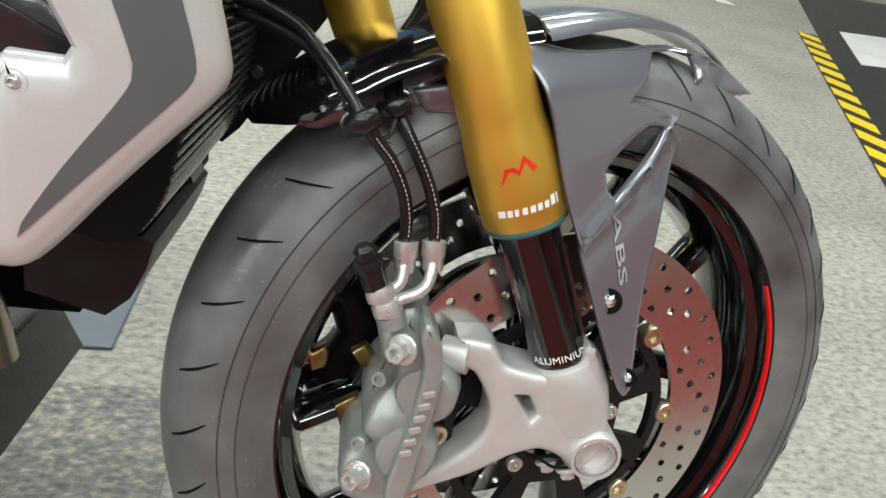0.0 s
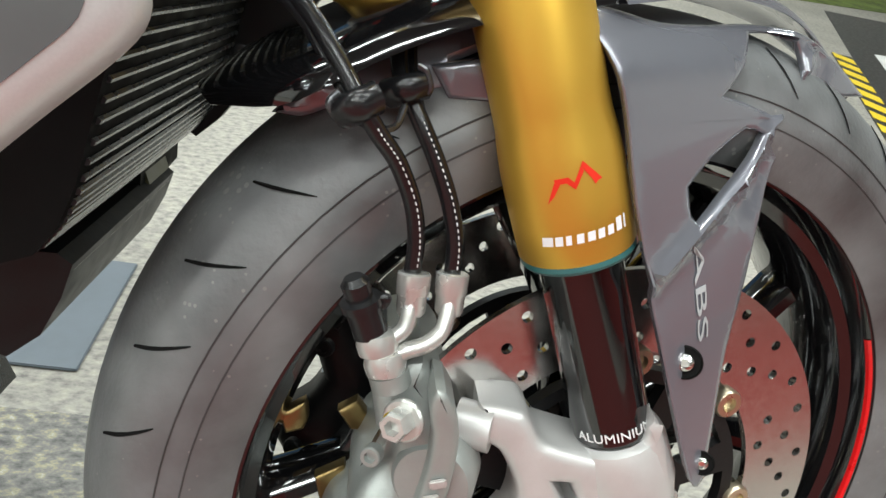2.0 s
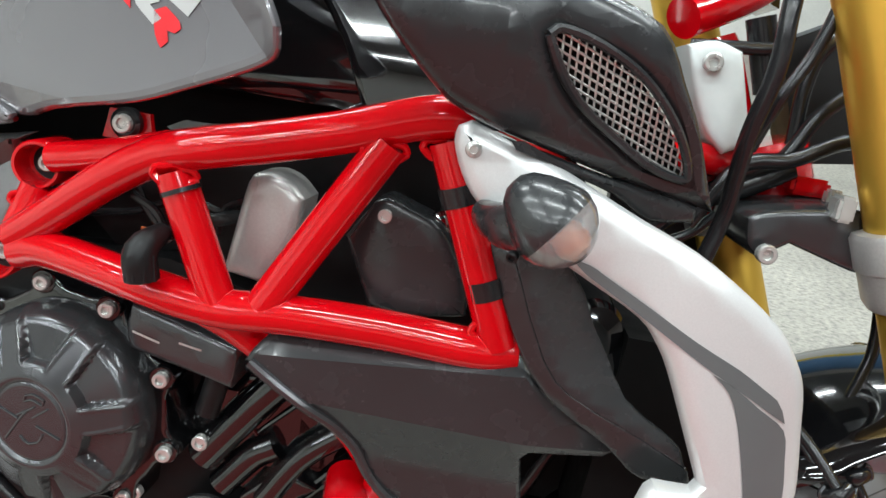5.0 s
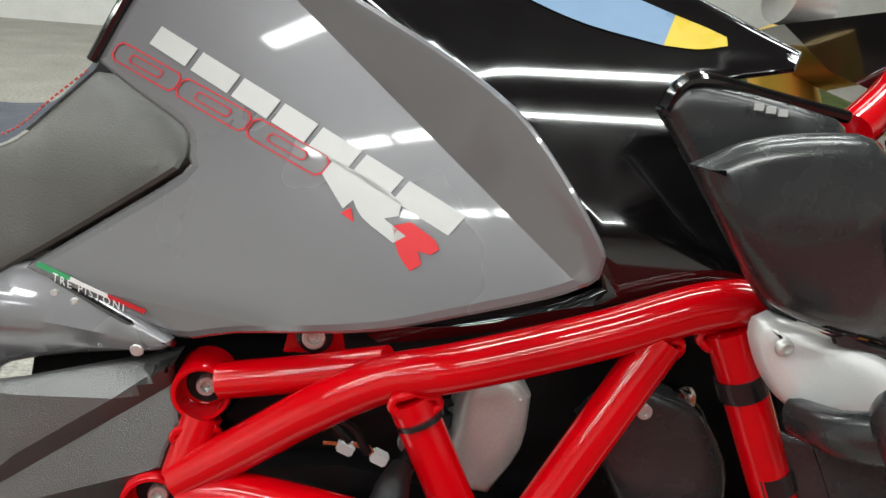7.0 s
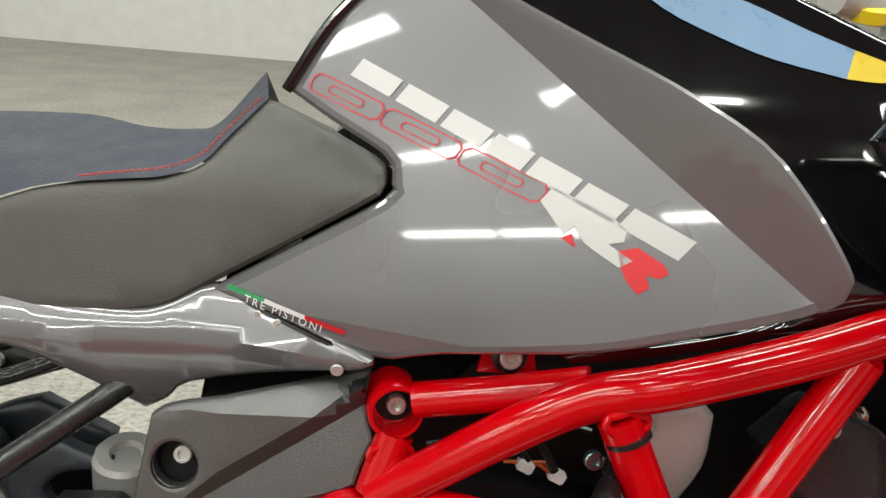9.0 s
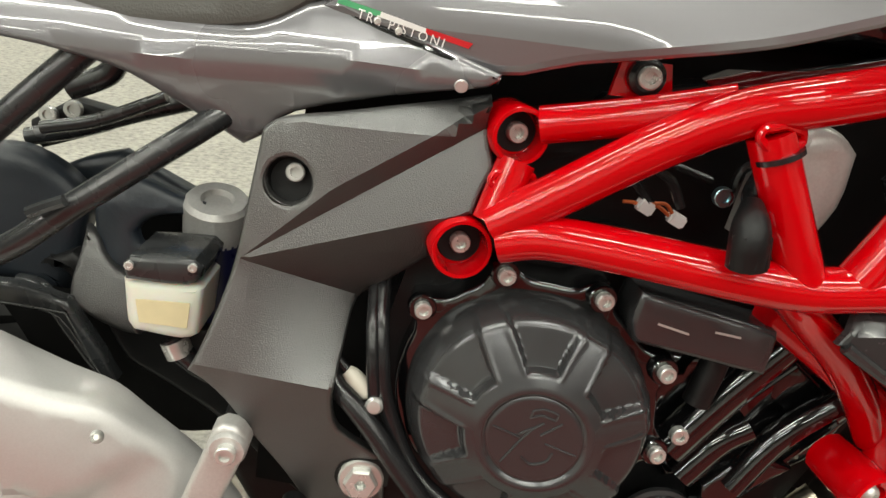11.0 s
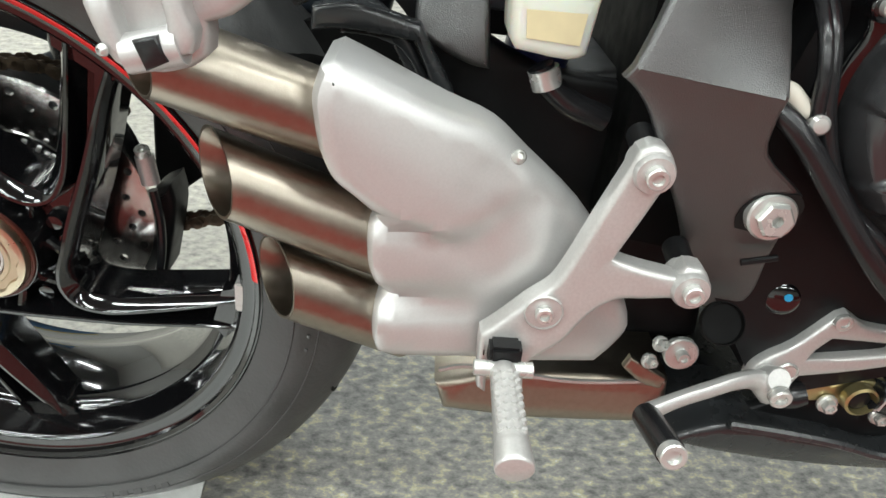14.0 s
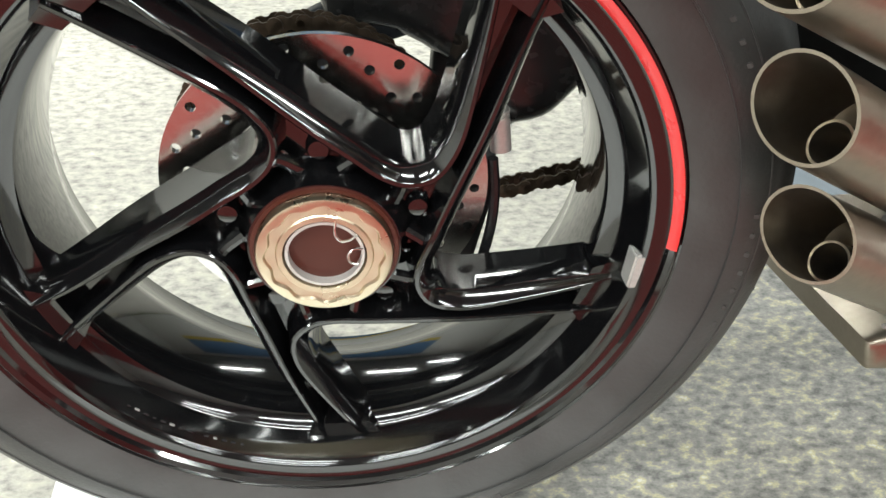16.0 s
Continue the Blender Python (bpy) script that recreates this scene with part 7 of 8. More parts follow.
for pts, r in (([(0.740, -0.128, 0.307), (0.775, -0.128, 0.312), (0.815, -0.128, 0.315), (0.843, -0.128, 0.318), (0.862, -0.128, 0.335), (0.872, -0.128, 0.370), (0.871, -0.128, 0.418)], 0.0185), ([(0.757, -0.130, 0.330), (0.783, -0.130, 0.337), (0.813, -0.130, 0.355), (0.831, -0.130, 0.380), (0.858, -0.130, 0.400), (0.882, -0.130, 0.424)], 0.012), ([(0.898, -0.130, 0.431), (0.914, -0.130, 0.398), (0.931, -0.130, 0.355), (0.939, -0.130, 0.318)], 0.022), ([(0.928, -0.100, 0.403), (0.953, -0.100, 0.375), (0.963, -0.100, 0.327)], 0.019)):
    part("header_pipe", tube(pts, r, 24), TITAN, exhaust, "brushed steel header pipe")
part("pipe_clamp", lathe([(-0.006, 0.0205), (0.006, 0.0205)], (0.837, -0.128, 0.318), (1, 0, 0), 24), STEEL, exhaust)
part("spring_hook", tube([(0.865, -0.100, 0.272), (0.884, -0.100, 0.271), (0.901, -0.100, 0.273)], 0.006, 8), DARKCAST, exhaust)
part("sensor_probe", tube([(0.853, -0.130, 0.385), (0.877, -0.130, 0.382), (0.899, -0.130, 0.378)], [0.006, 0.008, 0.006], 12), STEEL, exhaust)

belly = group_part("belly_pan", bike, "satin black belly pan")
part("pan_shell", panel([(0.534, 0.226), (0.567, 0.240), (0.591, 0.245), (0.626, 0.239), (0.670, 0.232), (0.711, 0.221), (0.734, 0.227), (0.755, 0.239), (0.796, 0.248), (0.833, 0.256), (0.848, 0.275), (0.898, 0.290), (0.948, 0.305), (0.971, 0.255), (0.914, 0.249), (0.870, 0.226), (0.820, 0.214), (0.766, 0.197), (0.700, 0.193), (0.632, 0.199), (0.578, 0.211)], lambda x, z: -0.128 + 0.5 * max(0, 0.225 - z), rim=0.005, back=0.06), SATIN, belly)
part("pan_floor", panel([(0.597, 0.236), (0.641, 0.257), (0.742, 0.271), (0.755, 0.237), (0.719, 0.221), (0.652, 0.222)], -0.105, 0.006, rim=0.003), MATT, belly)
part("pan_edge", tube([(0.582, -0.130, 0.247), (0.625, -0.130, 0.242), (0.668, -0.130, 0.235), (0.709, -0.130, 0.225), (0.732, -0.130, 0.231), (0.752, -0.130, 0.243), (0.793, -0.130, 0.251), (0.829, -0.130, 0.260), (0.845, -0.130, 0.278), (0.894, -0.130, 0.293)], 0.004, 8), SATIN, belly)

# ---- brake reservoir, shock, hugger ----
res = group_part("brake_fluid_reservoir", bike, "milky brake fluid reservoir with a black cap")
MILK = material("milky_plastic", (0.72, 0.70, 0.62), 0.35, vary=0.06)
MILK.node_tree.nodes["Principled BSDF"].inputs["Subsurface Weight"].default_value = 0.3
part("reservoir_body", panel([(0.380, 0.547), (0.428, 0.547), (0.432, 0.544), (0.428, 0.510), (0.417, 0.506), (0.386, 0.510), (0.382, 0.516)], -0.122, rim=0.006, back=-0.075), MILK, res)
part("fluid_level", panel([(0.389, 0.534), (0.424, 0.534), (0.422, 0.516), (0.391, 0.518)], -0.1235, 0.001, rim=0.0), material("brake_fluid", (0.66, 0.58, 0.36), 0.35), res)
part("reservoir_cap", panel([(0.381, 0.558), (0.386, 0.564), (0.427, 0.565), (0.433, 0.560), (0.432, 0.554), (0.422, 0.547), (0.383, 0.548)], -0.126, rim=0.004, back=-0.07), SATIN, res)
for px in ((0.387, -0.128, 0.559), (0.427, -0.128, 0.561)):
    part("cap_screw", bolt(px, 0.003, height=0.0015), STEEL, res)
part("hose_clip", lathe([(-0.006, 0.010), (0.006, 0.010)], (0.409, -0.100, 0.490), (0.4, 0, -1), 20), STEEL, res)
part("fluid_hose", tube([(0.405, -0.100, 0.497), (0.411, -0.100, 0.487), (0.427, -0.100, 0.475), (0.451, -0.100, 0.466)], 0.0085, 14), HOSE, res)
shock = group_part("rear_shock", bike, "rear shock with a silver adjuster")
sc = Vector((0.423, -0.050, 0.580))
part("adjuster_knob", lathe([(-0.022, 0.024), (0.004, 0.024), (0.008, 0.021), (0.008, 0.012), (0.004, 0.010), (0.004, 0)], sc, (0.1, -0.35, 1), 32), ALLOY, shock, "silver adjuster knob")
part("shock_body", lathe([(-0.15, 0.024), (-0.02, 0.024)], sc, (0.1, -0.35, 1), 28), material("dark_blue_spring", (0.01, 0.012, 0.05), 0.3), shock)
hug = group_part("rear_hugger", bike, "satin black rear hugger and inner fender")
NAVYPLASTIC = material("dark_navy_plastic", (0.014, 0.019, 0.026), 0.42, bump=0.15, bump_scale=500)
part("inner_fender", panel([(0.337, 0.573), (0.344, 0.584), (0.354, 0.591), (0.366, 0.598), (0.381, 0.594), (0.394, 0.589), (0.416, 0.584), (0.420, 0.566), (0.416, 0.530), (0.400, 0.520), (0.354, 0.520), (0.341, 0.535), (0.337, 0.553)], lambda x, z: -0.062 + 0.35 * max(0, 0.352 - x) + 0.3 * max(0, z - 0.578), 0.006, rim=0.006, cell=0.008, holes=[[(0.368, 0.559), (0.372, 0.565), (0.378, 0.570), (0.389, 0.573), (0.403, 0.574), (0.412, 0.570), (0.412, 0.545), (0.404, 0.536), (0.389, 0.537), (0.378, 0.544), (0.370, 0.551)]]), NAVYPLASTIC, hug, "dark blue-grey inner fender with a round opening")
# near-black sheet paints the shade seen through the fender opening
part("fender_cavity", panel([(0.337, 0.558), (0.399, 0.578), (0.423, 0.543), (0.424, 0.500), (0.379, 0.496), (0.344, 0.517)], -0.02, 0.01, rim=0), SHADEBLACK, hug)
part("fender_apron", panel([(0.333, 0.560), (0.342, 0.552), (0.348, 0.540), (0.360, 0.531), (0.372, 0.531), (0.376, 0.486), (0.363, 0.488), (0.344, 0.496), (0.326, 0.509), (0.326, 0.522), (0.330, 0.541)], lambda x, z: -0.080 + 0.35 * max(0, z - 0.505), 0.006, rim=0.004, cell=0.008), PLASTIC, hug, "grained black fender apron")
part("fender_rear", panel([(0.213, 0.600), (0.261, 0.606), (0.289, 0.599), (0.314, 0.580), (0.320, 0.554), (0.303, 0.488), (0.279, 0.495), (0.254, 0.498), (0.204, 0.502)], -0.03, 0.01, rim=0.012), NAVYPLASTIC, hug)
part("fender_top", panel([(0.280, 0.581), (0.305, 0.593), (0.333, 0.601), (0.340, 0.597), (0.391, 0.572), (0.384, 0.545), (0.303, 0.541)], 0.01, 0.01, rim=0.008), NAVYPLASTIC, hug)
part("fender_side", panel([(0.263, 0.519), (0.286, 0.523), (0.308, 0.519), (0.330, 0.513), (0.338, 0.498), (0.351, 0.477), (0.362, 0.453), (0.356, 0.446), (0.345, 0.463), (0.327, 0.502), (0.285, 0.506), (0.262, 0.504)], -0.09, 0.008, rim=0.004), SATIN, hug)
# a second near-black sheet, for the shade under the hugger
part("fender_dark", panel([(0.217, 0.498), (0.309, 0.497), (0.355, 0.463), (0.421, 0.419), (0.440, 0.389), (0.385, 0.384), (0.340, 0.401), (0.211, 0.431)], -0.04, 0.01, rim=0), SHADEBLACK, hug)
part("hugger_side", panel([(0.292, 0.523), (0.307, 0.521), (0.322, 0.506), (0.338, 0.483), (0.355, 0.450), (0.387, 0.430), (0.436, 0.395), (0.482, 0.347), (0.535, 0.305), (0.578, 0.307), (0.531, 0.459), (0.489, 0.474), (0.414, 0.483), (0.349, 0.515), (0.317, 0.535)], -0.05, 0.01, rim=0.006), MATT, hug)
part("hugger_edge", panel([(0.289, 0.523), (0.305, 0.520), (0.319, 0.505), (0.331, 0.484), (0.345, 0.458), (0.353, 0.439), (0.341, 0.452), (0.322, 0.480), (0.308, 0.502)], -0.078, 0.006, rim=0.003), SATIN, hug)
part("hugger_arm", panel([(0.280, 0.518), (0.304, 0.511), (0.322, 0.503), (0.334, 0.483), (0.359, 0.448), (0.350, 0.441), (0.335, 0.468), (0.318, 0.494), (0.295, 0.501), (0.279, 0.501)], lambda x, z: -0.080, 0.010, rim=0.003), SATIN, hug, "dark grey hugger arm")
part("swingarm_block", panel([(0.408, 0.475), (0.515, 0.488), (0.563, 0.419), (0.582, 0.261), (0.499, 0.251), (0.433, 0.348)], -0.04, rim=0.01, back=0.06), MATT, hug)

# ---- passenger footpeg ----
ppeg = group_part("passenger_footpeg", bike, "silver cast passenger footpeg bracket")
part("peg_arm", panel([(0.191, 0.610), (0.188, 0.585), (0.187, 0.564), (0.190, 0.557), (0.189, 0.547), (0.188, 0.540), (0.189, 0.530), (0.195, 0.517), (0.200, 0.511), (0.208, 0.508), (0.214, 0.508), (0.227, 0.512), (0.235, 0.518), (0.236, 0.527), (0.236, 0.533), (0.247, 0.537), (0.256, 0.544), (0.266, 0.551), (0.295, 0.572), (0.329, 0.622)],
      lambda x, z: -0.216 - 0.10 * max(0, z - 0.545) + 0.25 * max(0, x - 0.245), rim=0.006, back=-0.196, cell=0.008), SHIELD, ppeg)
part("prong", panel([(0.190, 0.575), (0.188, 0.551), (0.187, 0.544), (0.189, 0.535), (0.194, 0.522), (0.198, 0.516), (0.207, 0.511), (0.209, 0.512), (0.204, 0.521), (0.201, 0.532), (0.199, 0.541), (0.1985, 0.552), (0.199, 0.575)], lambda x, z: -0.229 + 0.35 * max(0, z - 0.54), rim=0.0035, back=-0.21, cell=0.008), SHIELD, ppeg)
part("prong", panel([(0.216, 0.580), (0.216, 0.568), (0.216, 0.559), (0.219, 0.548), (0.222, 0.537), (0.222, 0.527), (0.225, 0.520), (0.232, 0.522), (0.234, 0.531), (0.231, 0.540), (0.231, 0.550), (0.236, 0.560), (0.240, 0.580)], lambda x, z: -0.229 + 0.30 * max(0, z - 0.545), rim=0.0035, back=-0.21, cell=0.008), SHIELD, ppeg)
part("folded_peg", tube([(0.202, -0.222, 0.5185), (0.214, -0.222, 0.5215), (0.227, -0.222, 0.5250)], 0.0092, 24), SHIELD, ppeg)
part("rubber_pad", panel([(0.208, 0.527), (0.219, 0.530), (0.223, 0.519), (0.213, 0.514)], -0.2322, rim=0.0015, back=-0.222), HOSE, ppeg, "black rubber pad")
part("pivot_bolt", bolt((0.1945, -0.229, 0.5215), 0.0030, (-0.4, -1, 0), 0.003, "button"), STEEL, ppeg)

# ---- rear wheel ----
RWM = pose(0, 0.008, 0.3152, 6, 0, -1.5)
rear = group_part("rear_wheel", bike, "gloss black rear wheel with five forked spokes", RWM)
rtyre, ron = add_tyre(rear, 0.092, 0.315, 0.2300, RUBBER, "black rubber tyre with moulded grooves, in the darker rubber copy")
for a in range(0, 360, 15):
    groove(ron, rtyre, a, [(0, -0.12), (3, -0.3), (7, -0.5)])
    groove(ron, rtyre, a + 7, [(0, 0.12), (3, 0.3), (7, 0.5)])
part("rim", lathe([(-0.076, 0.2310), (-0.079, 0.2285), (-0.079, 0.2262), (-0.0772, 0.2248), (-0.0772, 0.2236), (-0.0785, 0.2225), (-0.0765, 0.2195), (-0.0735, 0.2180), (-0.0720, 0.2150), (-0.0712, 0.2085), (-0.0695, 0.2062), (-0.0670, 0.2050), (-0.0440, 0.1995), (-0.0400, 0.1970), (-0.0345, 0.1885), (-0.0300, 0.1868), (0.0300, 0.1880), (0.0400, 0.1910), (0.0500, 0.1980), (0.068, 0.2010), (0.072, 0.2050), (0.076, 0.2220), (0.079, 0.2255), (0.076, 0.2310),
                   (0.062, 0.2245), (0.046, 0.2060), (0.03, 0.1950), (-0.03, 0.1950), (-0.046, 0.2070), (-0.062, 0.2245)], (0, 0, 0), (0, 1, 0), 160, closed=True), GLOSS, rear, "gloss black cast rim", sharp=28)
part("rim_stripe", arc_strip(0.2172, -0.0762, 0.2228, -0.0806, 1, 84), REDLINE, rear, "red pinstripe on the rim")
for k in range(7):
    part("red_mark_bar", arc_strip(0.2176, -0.0762, 0.2224, -0.0804, 87 + 3.4 * k, 89.4 + 3.4 * k), REDLINE, rear)
for k in range(13):
    a = -137 + 2.0 * k + (1.6 if k > 7 else 0)
    part("raised_mark", box((0.0040 if k % 3 else 0.0028, 0.0055, 0.0006), Matrix.Translation(polar(0.2035, a, -0.0585)) @ pose(0, 0, 0, 0, 90 - a, 0) @ pose(0, 0, 0, 18, 0, 0), 0.0002), ALLOY if k % 4 == 1 else DARKCAST, rear)
HUBY = -0.060
part("hub", lathe([(0.06, 0.0), (0.06, 0.05), (0.02, 0.058), (-0.020, 0.058), (-0.034, 0.0565), (-0.046, 0.0535), (HUBY + 0.006, 0.0500), (HUBY + 0.001, 0.0490), (HUBY - 0.003, 0.0478), (HUBY - 0.003, 0.0455), (HUBY + 0.004, 0.0440), (HUBY + 0.004, 0.0)], (0, 0, 0), (0, 1, 0), 64), GLOSS, rear, "gloss black hub", sharp=25)
part("hub_seal", lathe([(HUBY - 0.0022, 0.0474), (HUBY - 0.0046, 0.0462), (HUBY - 0.0046, 0.0436), (HUBY + 0.002, 0.0430)], (0, 0, 0), (0, 1, 0), 64), material("dark_red_seal", (0.07, 0.018, 0.012), 0.35, 0.3), rear, "dark red ring round the hub nut")
nut = bmesh.new()
rings = []
# axial place, radius, depth of the scallops that twelve wrench pockets cut
for y, r, w in ((0.004, 0.0430, 0), (-0.0085, 0.0430, 0), (-0.0105, 0.0420, 0), (-0.0112, 0.0400, 0), (-0.0112, 0.0368, 0.0013), (-0.0092, 0.0356, 0.0013), (-0.0090, 0.0305, 0), (-0.0100, 0.0296, 0), (-0.0100, 0.0262, 0), (-0.0070, 0.0255, 0), (0.030, 0.0250, 0)):
    rings.append([nut.verts.new(((r + w * math.cos(12 * q)) * math.cos(q), HUBY + y, (r + w * math.cos(12 * q)) * math.sin(q))) for q in (2 * math.pi * k / 96 for k in range(96))])
for a, b in zip(rings, rings[1:]):
    for k in range(96):
        nut.faces.new((a[k], a[(k + 1) % 96], b[(k + 1) % 96], b[k]))
part("hub_nut", nut, NUT, rear, "champagne anodised hub nut", sharp=30)
part("axle_tube", lathe([(-0.0015, 0.0248), (-0.0015, 0.0228), (0.03, 0.0224), (0.03, 0.0248)], (0, HUBY - 0.007, 0), (0, 1, 0), 48, closed=True), ALLOY, rear, "bright axle tube edge")
part("axle_bottom", lathe([(0.0, 0.0226), (0.002, 0.012), (0.001, 0.0)], (0, HUBY + 0.022, 0), (0, 1, 0), 32), material("dull_axle_grey", (0.10, 0.105, 0.095), 0.6, 0.2, vary=0.3), rear)
part("safety_clip", tube([(0.0075, HUBY - 0.0085, 0.0245), (0.0070, HUBY - 0.0095, 0.0165), (0.0105, HUBY - 0.0100, 0.0115), (0.0160, HUBY - 0.0095, 0.0120), (0.0205, HUBY - 0.0085, 0.0150)], 0.00085, 8), CHROME, rear, "bent wire safety clip")
part("safety_clip", tube([(0.0235, HUBY - 0.0085, 0.0040), (0.0180, HUBY - 0.0095, 0.0045), (0.0145, HUBY - 0.0100, 0.0005), (0.0155, HUBY - 0.0100, -0.0050), (0.0205, HUBY - 0.0095, -0.0075)], 0.00085, 8), CHROME, rear)

# the ribs of two neighbouring spokes run into one another in a rounded valley at the hub
VALLEY = [(0.204, 62.4), (0.184, 60.2), (0.151, 55.8), (0.112, 47.6), (0.094, 43.6), (0.0835, 43.0), (0.0755, 47.0), (0.0725, 53.5), (0.0725, 60.5), (0.0760, 70.5), (0.089, 88.0), (0.126, 106.6), (0.173, 117.6), (0.204, 121.3)]
RIBSHAPE = [(-0.0035, -0.016), (-0.0012, -0.030), (0.0, -0.0520), (0.0008, -0.0535), (0.0072, -0.0618), (0.0084, -0.0626), (0.0108, -0.0626), (0.0118, -0.0616), (0.0136, -0.0500), (0.0150, -0.0440), (0.0165, -0.030)]
valley_line = spline([polar(r, a) for r, a in VALLEY], 7)
rib_bm, grid = bmesh.new(), []
for i, p in enumerate(valley_line):
    d = (valley_line[min(i + 1, len(valley_line) - 1)] - valley_line[max(i - 1, 0)]).normalized()
    out = Vector((-d.z, 0, d.x))
    if out.dot(Vector(polar(1, 92)) * 0.13 - p) > 0:
        out = -out
    rad = math.hypot(p.x, p.z)
    slim = 1.0 - 0.30 * max(0, (rad - 0.10) / 0.10)
    drop = 0.013 * max(0.0, (rad - 0.085) / 0.12) ** 1.3
    grid.append([rib_bm.verts.new(p + out * (w * slim) + Vector((0, y + (drop if y < -0.04 else 0), 0))) for w, y in RIBSHAPE])
for a, b in zip(grid, grid[1:]):
    for k in range(len(RIBSHAPE) - 1):
        rib_bm.faces.new((a[k], a[k + 1], b[k + 1], b[k]))
first_rib = part("spoke_rib", rib_bm, GLOSS, rear, "gloss black raised spoke ribs meeting in a rounded valley", sharp=24)
web = [polar(0.203, 57.8)[::2], polar(0.150, 53.0)[::2], polar(0.110, 43.5)[::2], polar(0.088, 41)[::2], polar(0.0705, 48)[::2], polar(0.050, 56)[::2], polar(0.050, -16)[::2], polar(0.0690, -10)[::2], polar(0.0730, -2)[::2], polar(0.089, 18.5)[::2], polar(0.126, 36.5)[::2], polar(0.173, 48.2)[::2], polar(0.203, 52.6)[::2]]
web_bm = block(web, -0.0400, -0.012, 0.002)
for v in web_bm.verts:
    v.co.y += 0.10 * max(0, math.hypot(v.co.x, v.co.z) - 0.085)
first_spoke = part("spoke", web_bm, GLOSS, rear, "gloss black spoke with a sunk middle")
foot_bm = block([polar(0.186, 49.5)[::2], polar(0.203, 46.5)[::2], polar(0.203, 64.0)[::2], polar(0.186, 61.5)[::2]], -0.0475, -0.020, 0.004)
first_foot = part("spoke_foot", foot_bm, GLOSS, first_spoke)
boss_bm = lathe([(-0.03, 0.0085), (0.0, 0.0078), (0.003, 0.0060), (0.0035, 0.0)], polar(0.0625, 19, -0.045), (0, -1, 0), 20)
first_boss = part("hub_boss", boss_bm, GLOSS, first_spoke)
gusset_bm = tube([polar(0.0520, 32, -0.048), polar(0.0640, 40, -0.052), polar(0.0690, 44, -0.056)], [0.0050, 0.0045, 0.0040], 10, 4)
tube([polar(0.0520, 4, -0.048), polar(0.0640, -3, -0.052), polar(0.0690, -6, -0.056)], [0.0050, 0.0045, 0.0040], 10, 4, gusset_bm)
first_gusset = part("hub_gusset", gusset_bm, GLOSS, first_spoke)
for k in range(1, 5):
    twist = pose(0, 0, 0, 0, -72 * k, 0)
    rib_copy = new("spoke_rib", first_rib.data)
    rib_copy.parent, rib_copy.matrix_basis = rear, twist
    spoke_copy = new("spoke", first_spoke.data)
    spoke_copy.parent, spoke_copy.matrix_basis = rear, twist
    for src in (first_foot, first_boss, first_gusset):
        extra = new(src.name.split(".")[0], src.data)
        extra.parent = spoke_copy
rdholes = []
for k in range(9):
    for da, r in ((0, 0.104), (9, 0.094), (18, 0.084), (22, 0.106), (31, 0.095)):
        p = polar(r, 40 * k + da)
        rdholes.append((p[0], p[2], 0.0036))
disc_rotor(rear, "brake_disc", 0.008, 0.070, 0.1135, 0.005, rdholes, DISC)
part("disc_carrier", lathe([(0.0, 0.066), (0.004, 0.066), (0.004, 0.04), (0.0, 0.04)], (0, 0.008, 0), (0, 1, 0), 48, closed=True), DISC, rear)
for k in range(36):
    part("sensor_tooth", box((0.0035, 0.003, 0.007), Matrix.Translation(polar(0.0655, 10 * k, 0.000)) @ pose(0, 0, 0, 0, 90 - 10 * k, 0), 0.0006), STEEL, rear)
wt = pose(0, 0, 0, 0, 3, 0) @ Matrix.Translation((0.2055, -0.063, -0.010))
part("balance_weight", box((0.008, 0.016, 0.028), wt, 0.0015), ALLOY, rear, "stick-on balance weight")
for nm in range(8):
    aa = 226 + nm * 2.4
    part("raised_mark", box((0.0050, 0.0060, 0.0012), Matrix.Translation(polar(0.2030, aa, -0.050)) @ pose(0, 0, 0, 0, 90 - aa, 0) @ pose(0, 0, 0, 22, 0, 0), 0.0004), GLOSS, rear)
part("valve", tube([polar(0.20, 108, -0.02), polar(0.178, 108, -0.026)], 0.004, 12), HOSE, rear)

# ---- chain, sprocket, caliper behind the wheel ----
drive = group_part("chain_drive", bike, "oily drive chain round the rear sprocket")
CHAIN = material("oily_chain_steel", (0.10, 0.075, 0.055), 0.38, 0.9, grain=150, vary=0.4)


def chain_link(at, along, outer):
    q = Vector(along).normalized()
    ang = -math.degrees(math.atan2(q.z, q.x))
    bm = bmesh.new()
    for y in (-0.0075, 0.0075):
        for s in (-0.0055, 0.0055):
            lathe([(-0.001, 0.0062), (0.001, 0.0062), (0.0012, 0.005), (0.0012, 0.0)], (s, y * (1.15 if outer else 0.85), 0), (0, -1, 0), 10, bm)
        box((0.011, 0.002, 0.0085), pose(0, y * (1.15 if outer else 0.85), 0), 0, bm)
    for s in (-0.0079, 0.0079):
        lathe([(-0.010, 0.0028), (0.010, 0.0028)], (s, 0, 0), (0, 1, 0), 8, bm)
    bmesh.ops.transform(bm, matrix=Matrix.Translation(at) @ pose(0, 0, 0, 0, ang, 0), verts=bm.verts)
    part("chain_link", bm, CHAIN, drive)


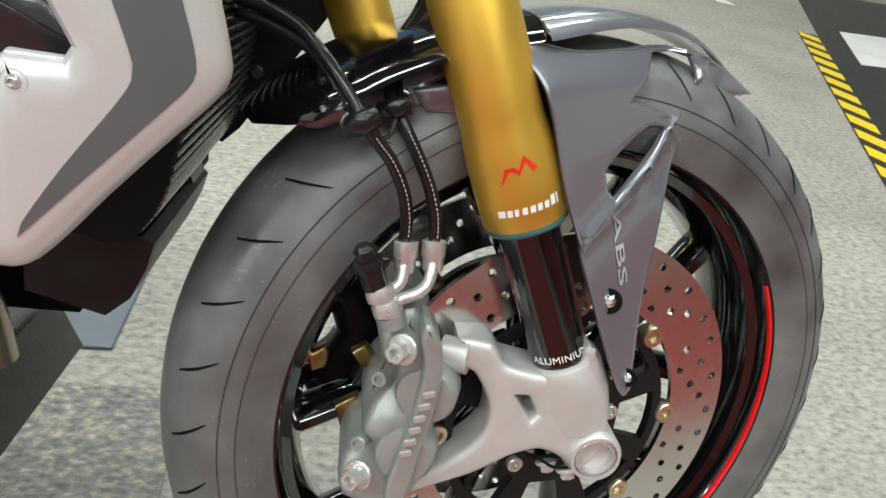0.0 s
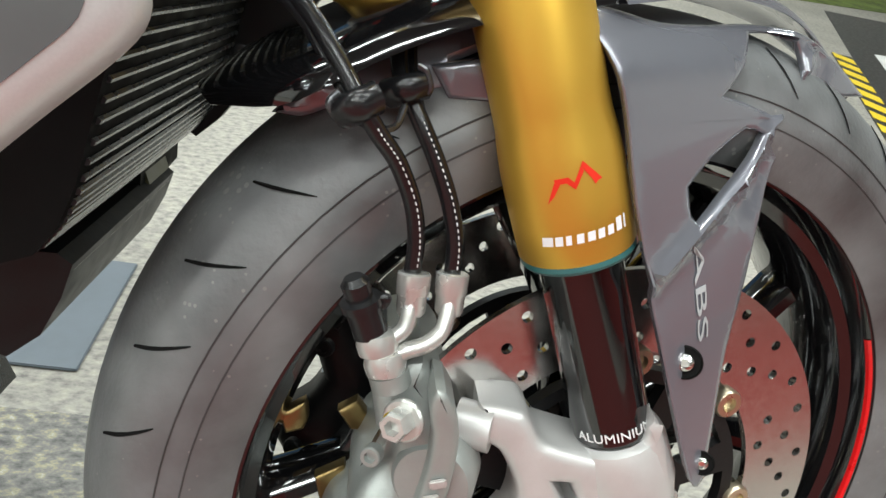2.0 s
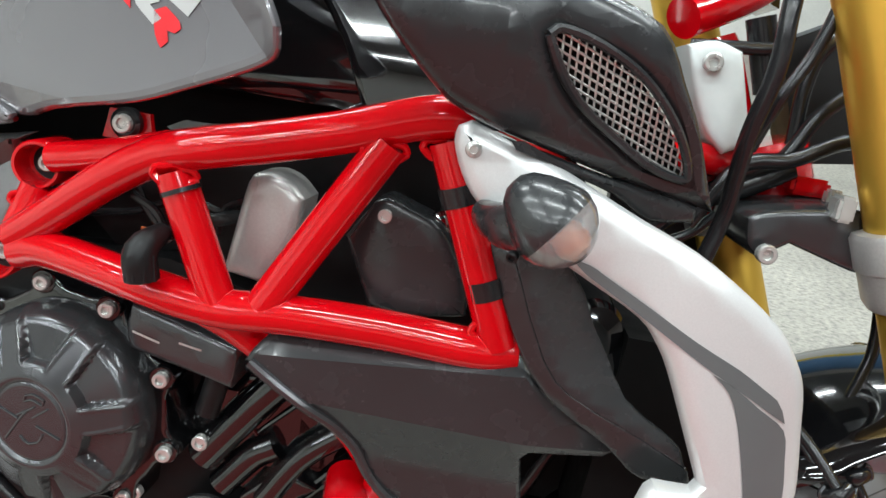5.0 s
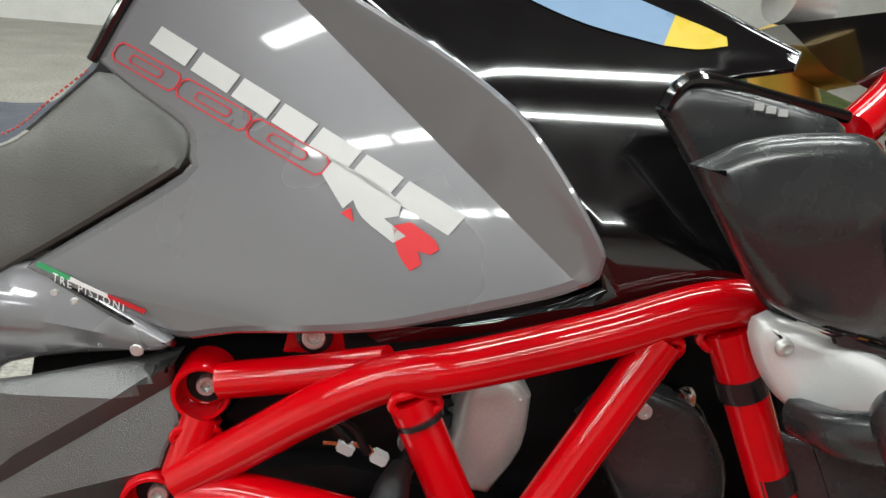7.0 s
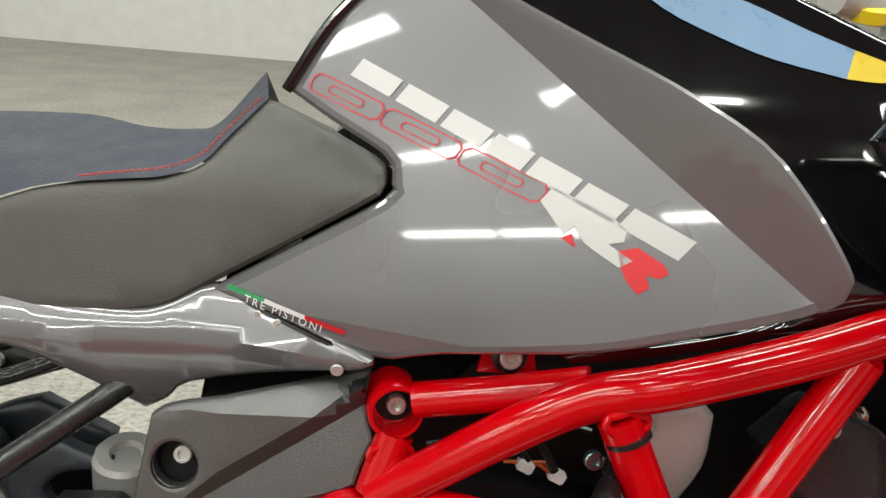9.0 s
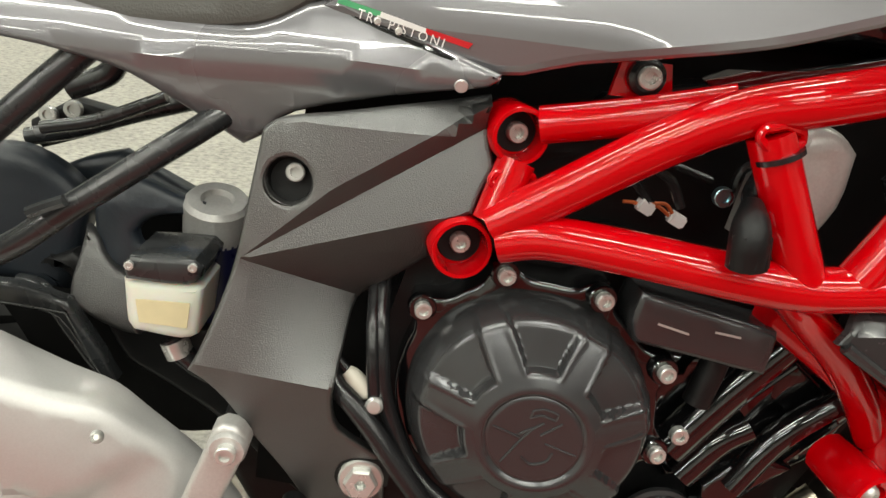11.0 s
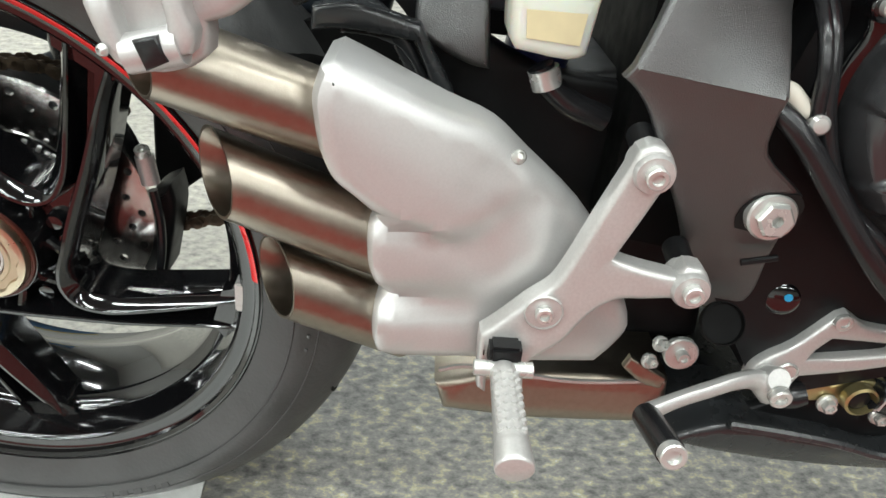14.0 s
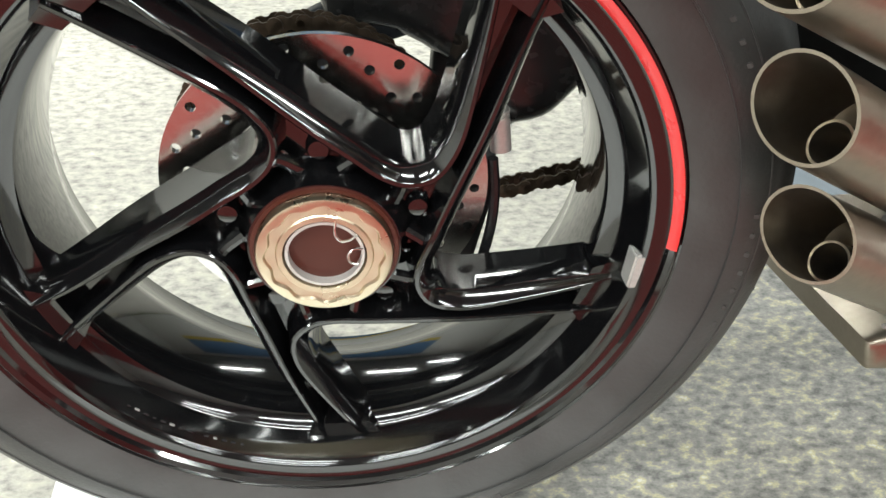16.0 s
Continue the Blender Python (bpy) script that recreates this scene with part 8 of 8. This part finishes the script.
CY = 0.085
SR = 0.098
SC = Vector((-0.012, CY, 0.318))
for k in range(14):
    a = 40 + 9.3 * k
    p = SC + Vector(polar(SR, a))
    chain_link(p, Vector(polar(1, a + 90)), k % 2)
c0, c1 = SC + Vector(polar(SR, -95)), Vector((0.46, CY, 0.33))
low0, low1 = Vector((0.138, 0.085, 0.277)), Vector((0.237, 0.085, 0.300))
d = low1 - low0
for k in range(-9, 24):
    chain_link(low0 + d.normalized() * (0.0159 * k), d, k % 2)
bm = bmesh.new()
loops = [circle(SC.x, SC.z, SR - 0.003, 80), circle(SC.x, SC.z, 0.055, 40)]
part("sprocket", sheet(loops, CY - 0.003, CY + 0.003), DARKCAST, drive, "dark steel sprocket")
part("swingarm", panel([(0.002, 0.403), (0.002, 0.450), (0.047, 0.535), (0.209, 0.539), (0.227, 0.427), (0.217, 0.375), (0.197, 0.347), (0.177, 0.330), (0.147, 0.324), (0.117, 0.362), (0.054, 0.402)], 0.10, rim=0.015, back=0.16), SATIN, drive, "satin black single-sided swingarm")
part("swingarm_web", panel([(0.090, 0.470), (0.121, 0.470), (0.152, 0.428), (0.165, 0.386), (0.174, 0.341), (0.164, 0.329), (0.142, 0.317), (0.117, 0.299), (0.097, 0.280), (0.088, 0.254), (0.077, 0.260), (0.082, 0.340)], 0.112, 0.012, rim=0.004), MATT, drive)
part("swingarm_arm", panel([(-0.040, 0.395), (-0.019, 0.410), (0.033, 0.433), (0.071, 0.448), (0.082, 0.430), (0.078, 0.402), (0.034, 0.388), (-0.004, 0.373), (-0.044, 0.362)], lambda x, z: 0.108 + 0.4 * max(0, z - 0.41 - (x - 0.02) * 0.35), 0.012, rim=0.006), NAVYPLASTIC, drive, "dark blue-grey swingarm side")
part("swingarm_arm", panel([(-0.060, 0.462), (-0.023, 0.457), (0.009, 0.450), (0.045, 0.439), (0.013, 0.418), (-0.027, 0.430), (-0.060, 0.436)], 0.122, 0.008, rim=0.003), NAVYPLASTIC, drive)
part("chain_guard", panel([(-0.124, 0.451), (-0.084, 0.458), (-0.037, 0.471), (0.042, 0.473), (0.051, 0.436), (0.023, 0.424), (-0.012, 0.450), (-0.064, 0.450)], 0.12, 0.006, rim=0.003), SATIN, drive, "satin black chain guard blade")
part("chain_guide", panel([(0.216, 0.329), (0.226, 0.324), (0.237, 0.289), (0.226, 0.276), (0.212, 0.271), (0.207, 0.277), (0.213, 0.300)], 0.07, 0.02, rim=0.004), MATT, drive)
rcal = group_part("rear_caliper", bike, "rear brake caliper behind the wheel")
part("caliper_body", panel([(0.083, 0.285), (0.103, 0.322), (0.123, 0.335), (0.125, 0.307), (0.111, 0.243), (0.093, 0.239)], 0.03, rim=0.006, back=0.07), MATT, rcal)
part("pad_bracket", tube([(0.116, 0.000, 0.374), (0.119, 0.000, 0.350)], 0.0075, 14), ALLOY, rcal, "alloy caliper pin")
part("pin_bolt", bolt((0.116, -0.002, 0.376), 0.006, (0, -0.4, 1), 0.006), STEEL, rcal)
part("brake_pipe", tube([(0.116, 0.010, 0.339), (0.119, 0.010, 0.313), (0.118, 0.010, 0.285), (0.112, 0.010, 0.255), (0.104, 0.010, 0.240)], 0.004, 10), HOSE, rcal)

# moulded marks on the rear sidewall
for a0, count in ((-62, 5), (8, 7), (40, 4)):
    for k in range(count):
        p = ron(a0 - 3.2 * k, -0.86)
        m = Matrix.Translation(p) @ pose(0, 0, 0, 0, 90 - (a0 - 3.2 * k), 0) @ pose(0, 0, 0, 28, 0, 0)
        part("moulded_mark", box((0.009 if count == 5 else 0.004, 0.0012, 0.010 if count == 5 else 0.005), m, 0.0005), RUBBER, rtyre)
for s_at in (-0.80, -0.93):
    part("sidewall_line", tube([ron(6 * k, s_at) for k in range(61)], 0.0007, 5, 2), RUBBER, rtyre)
for s_at in (-0.80, -0.90):
    part("sidewall_line", tube([fon(6 * k, s_at) for k in range(61)], 0.0006, 5, 2), RUBBER, ftyre)
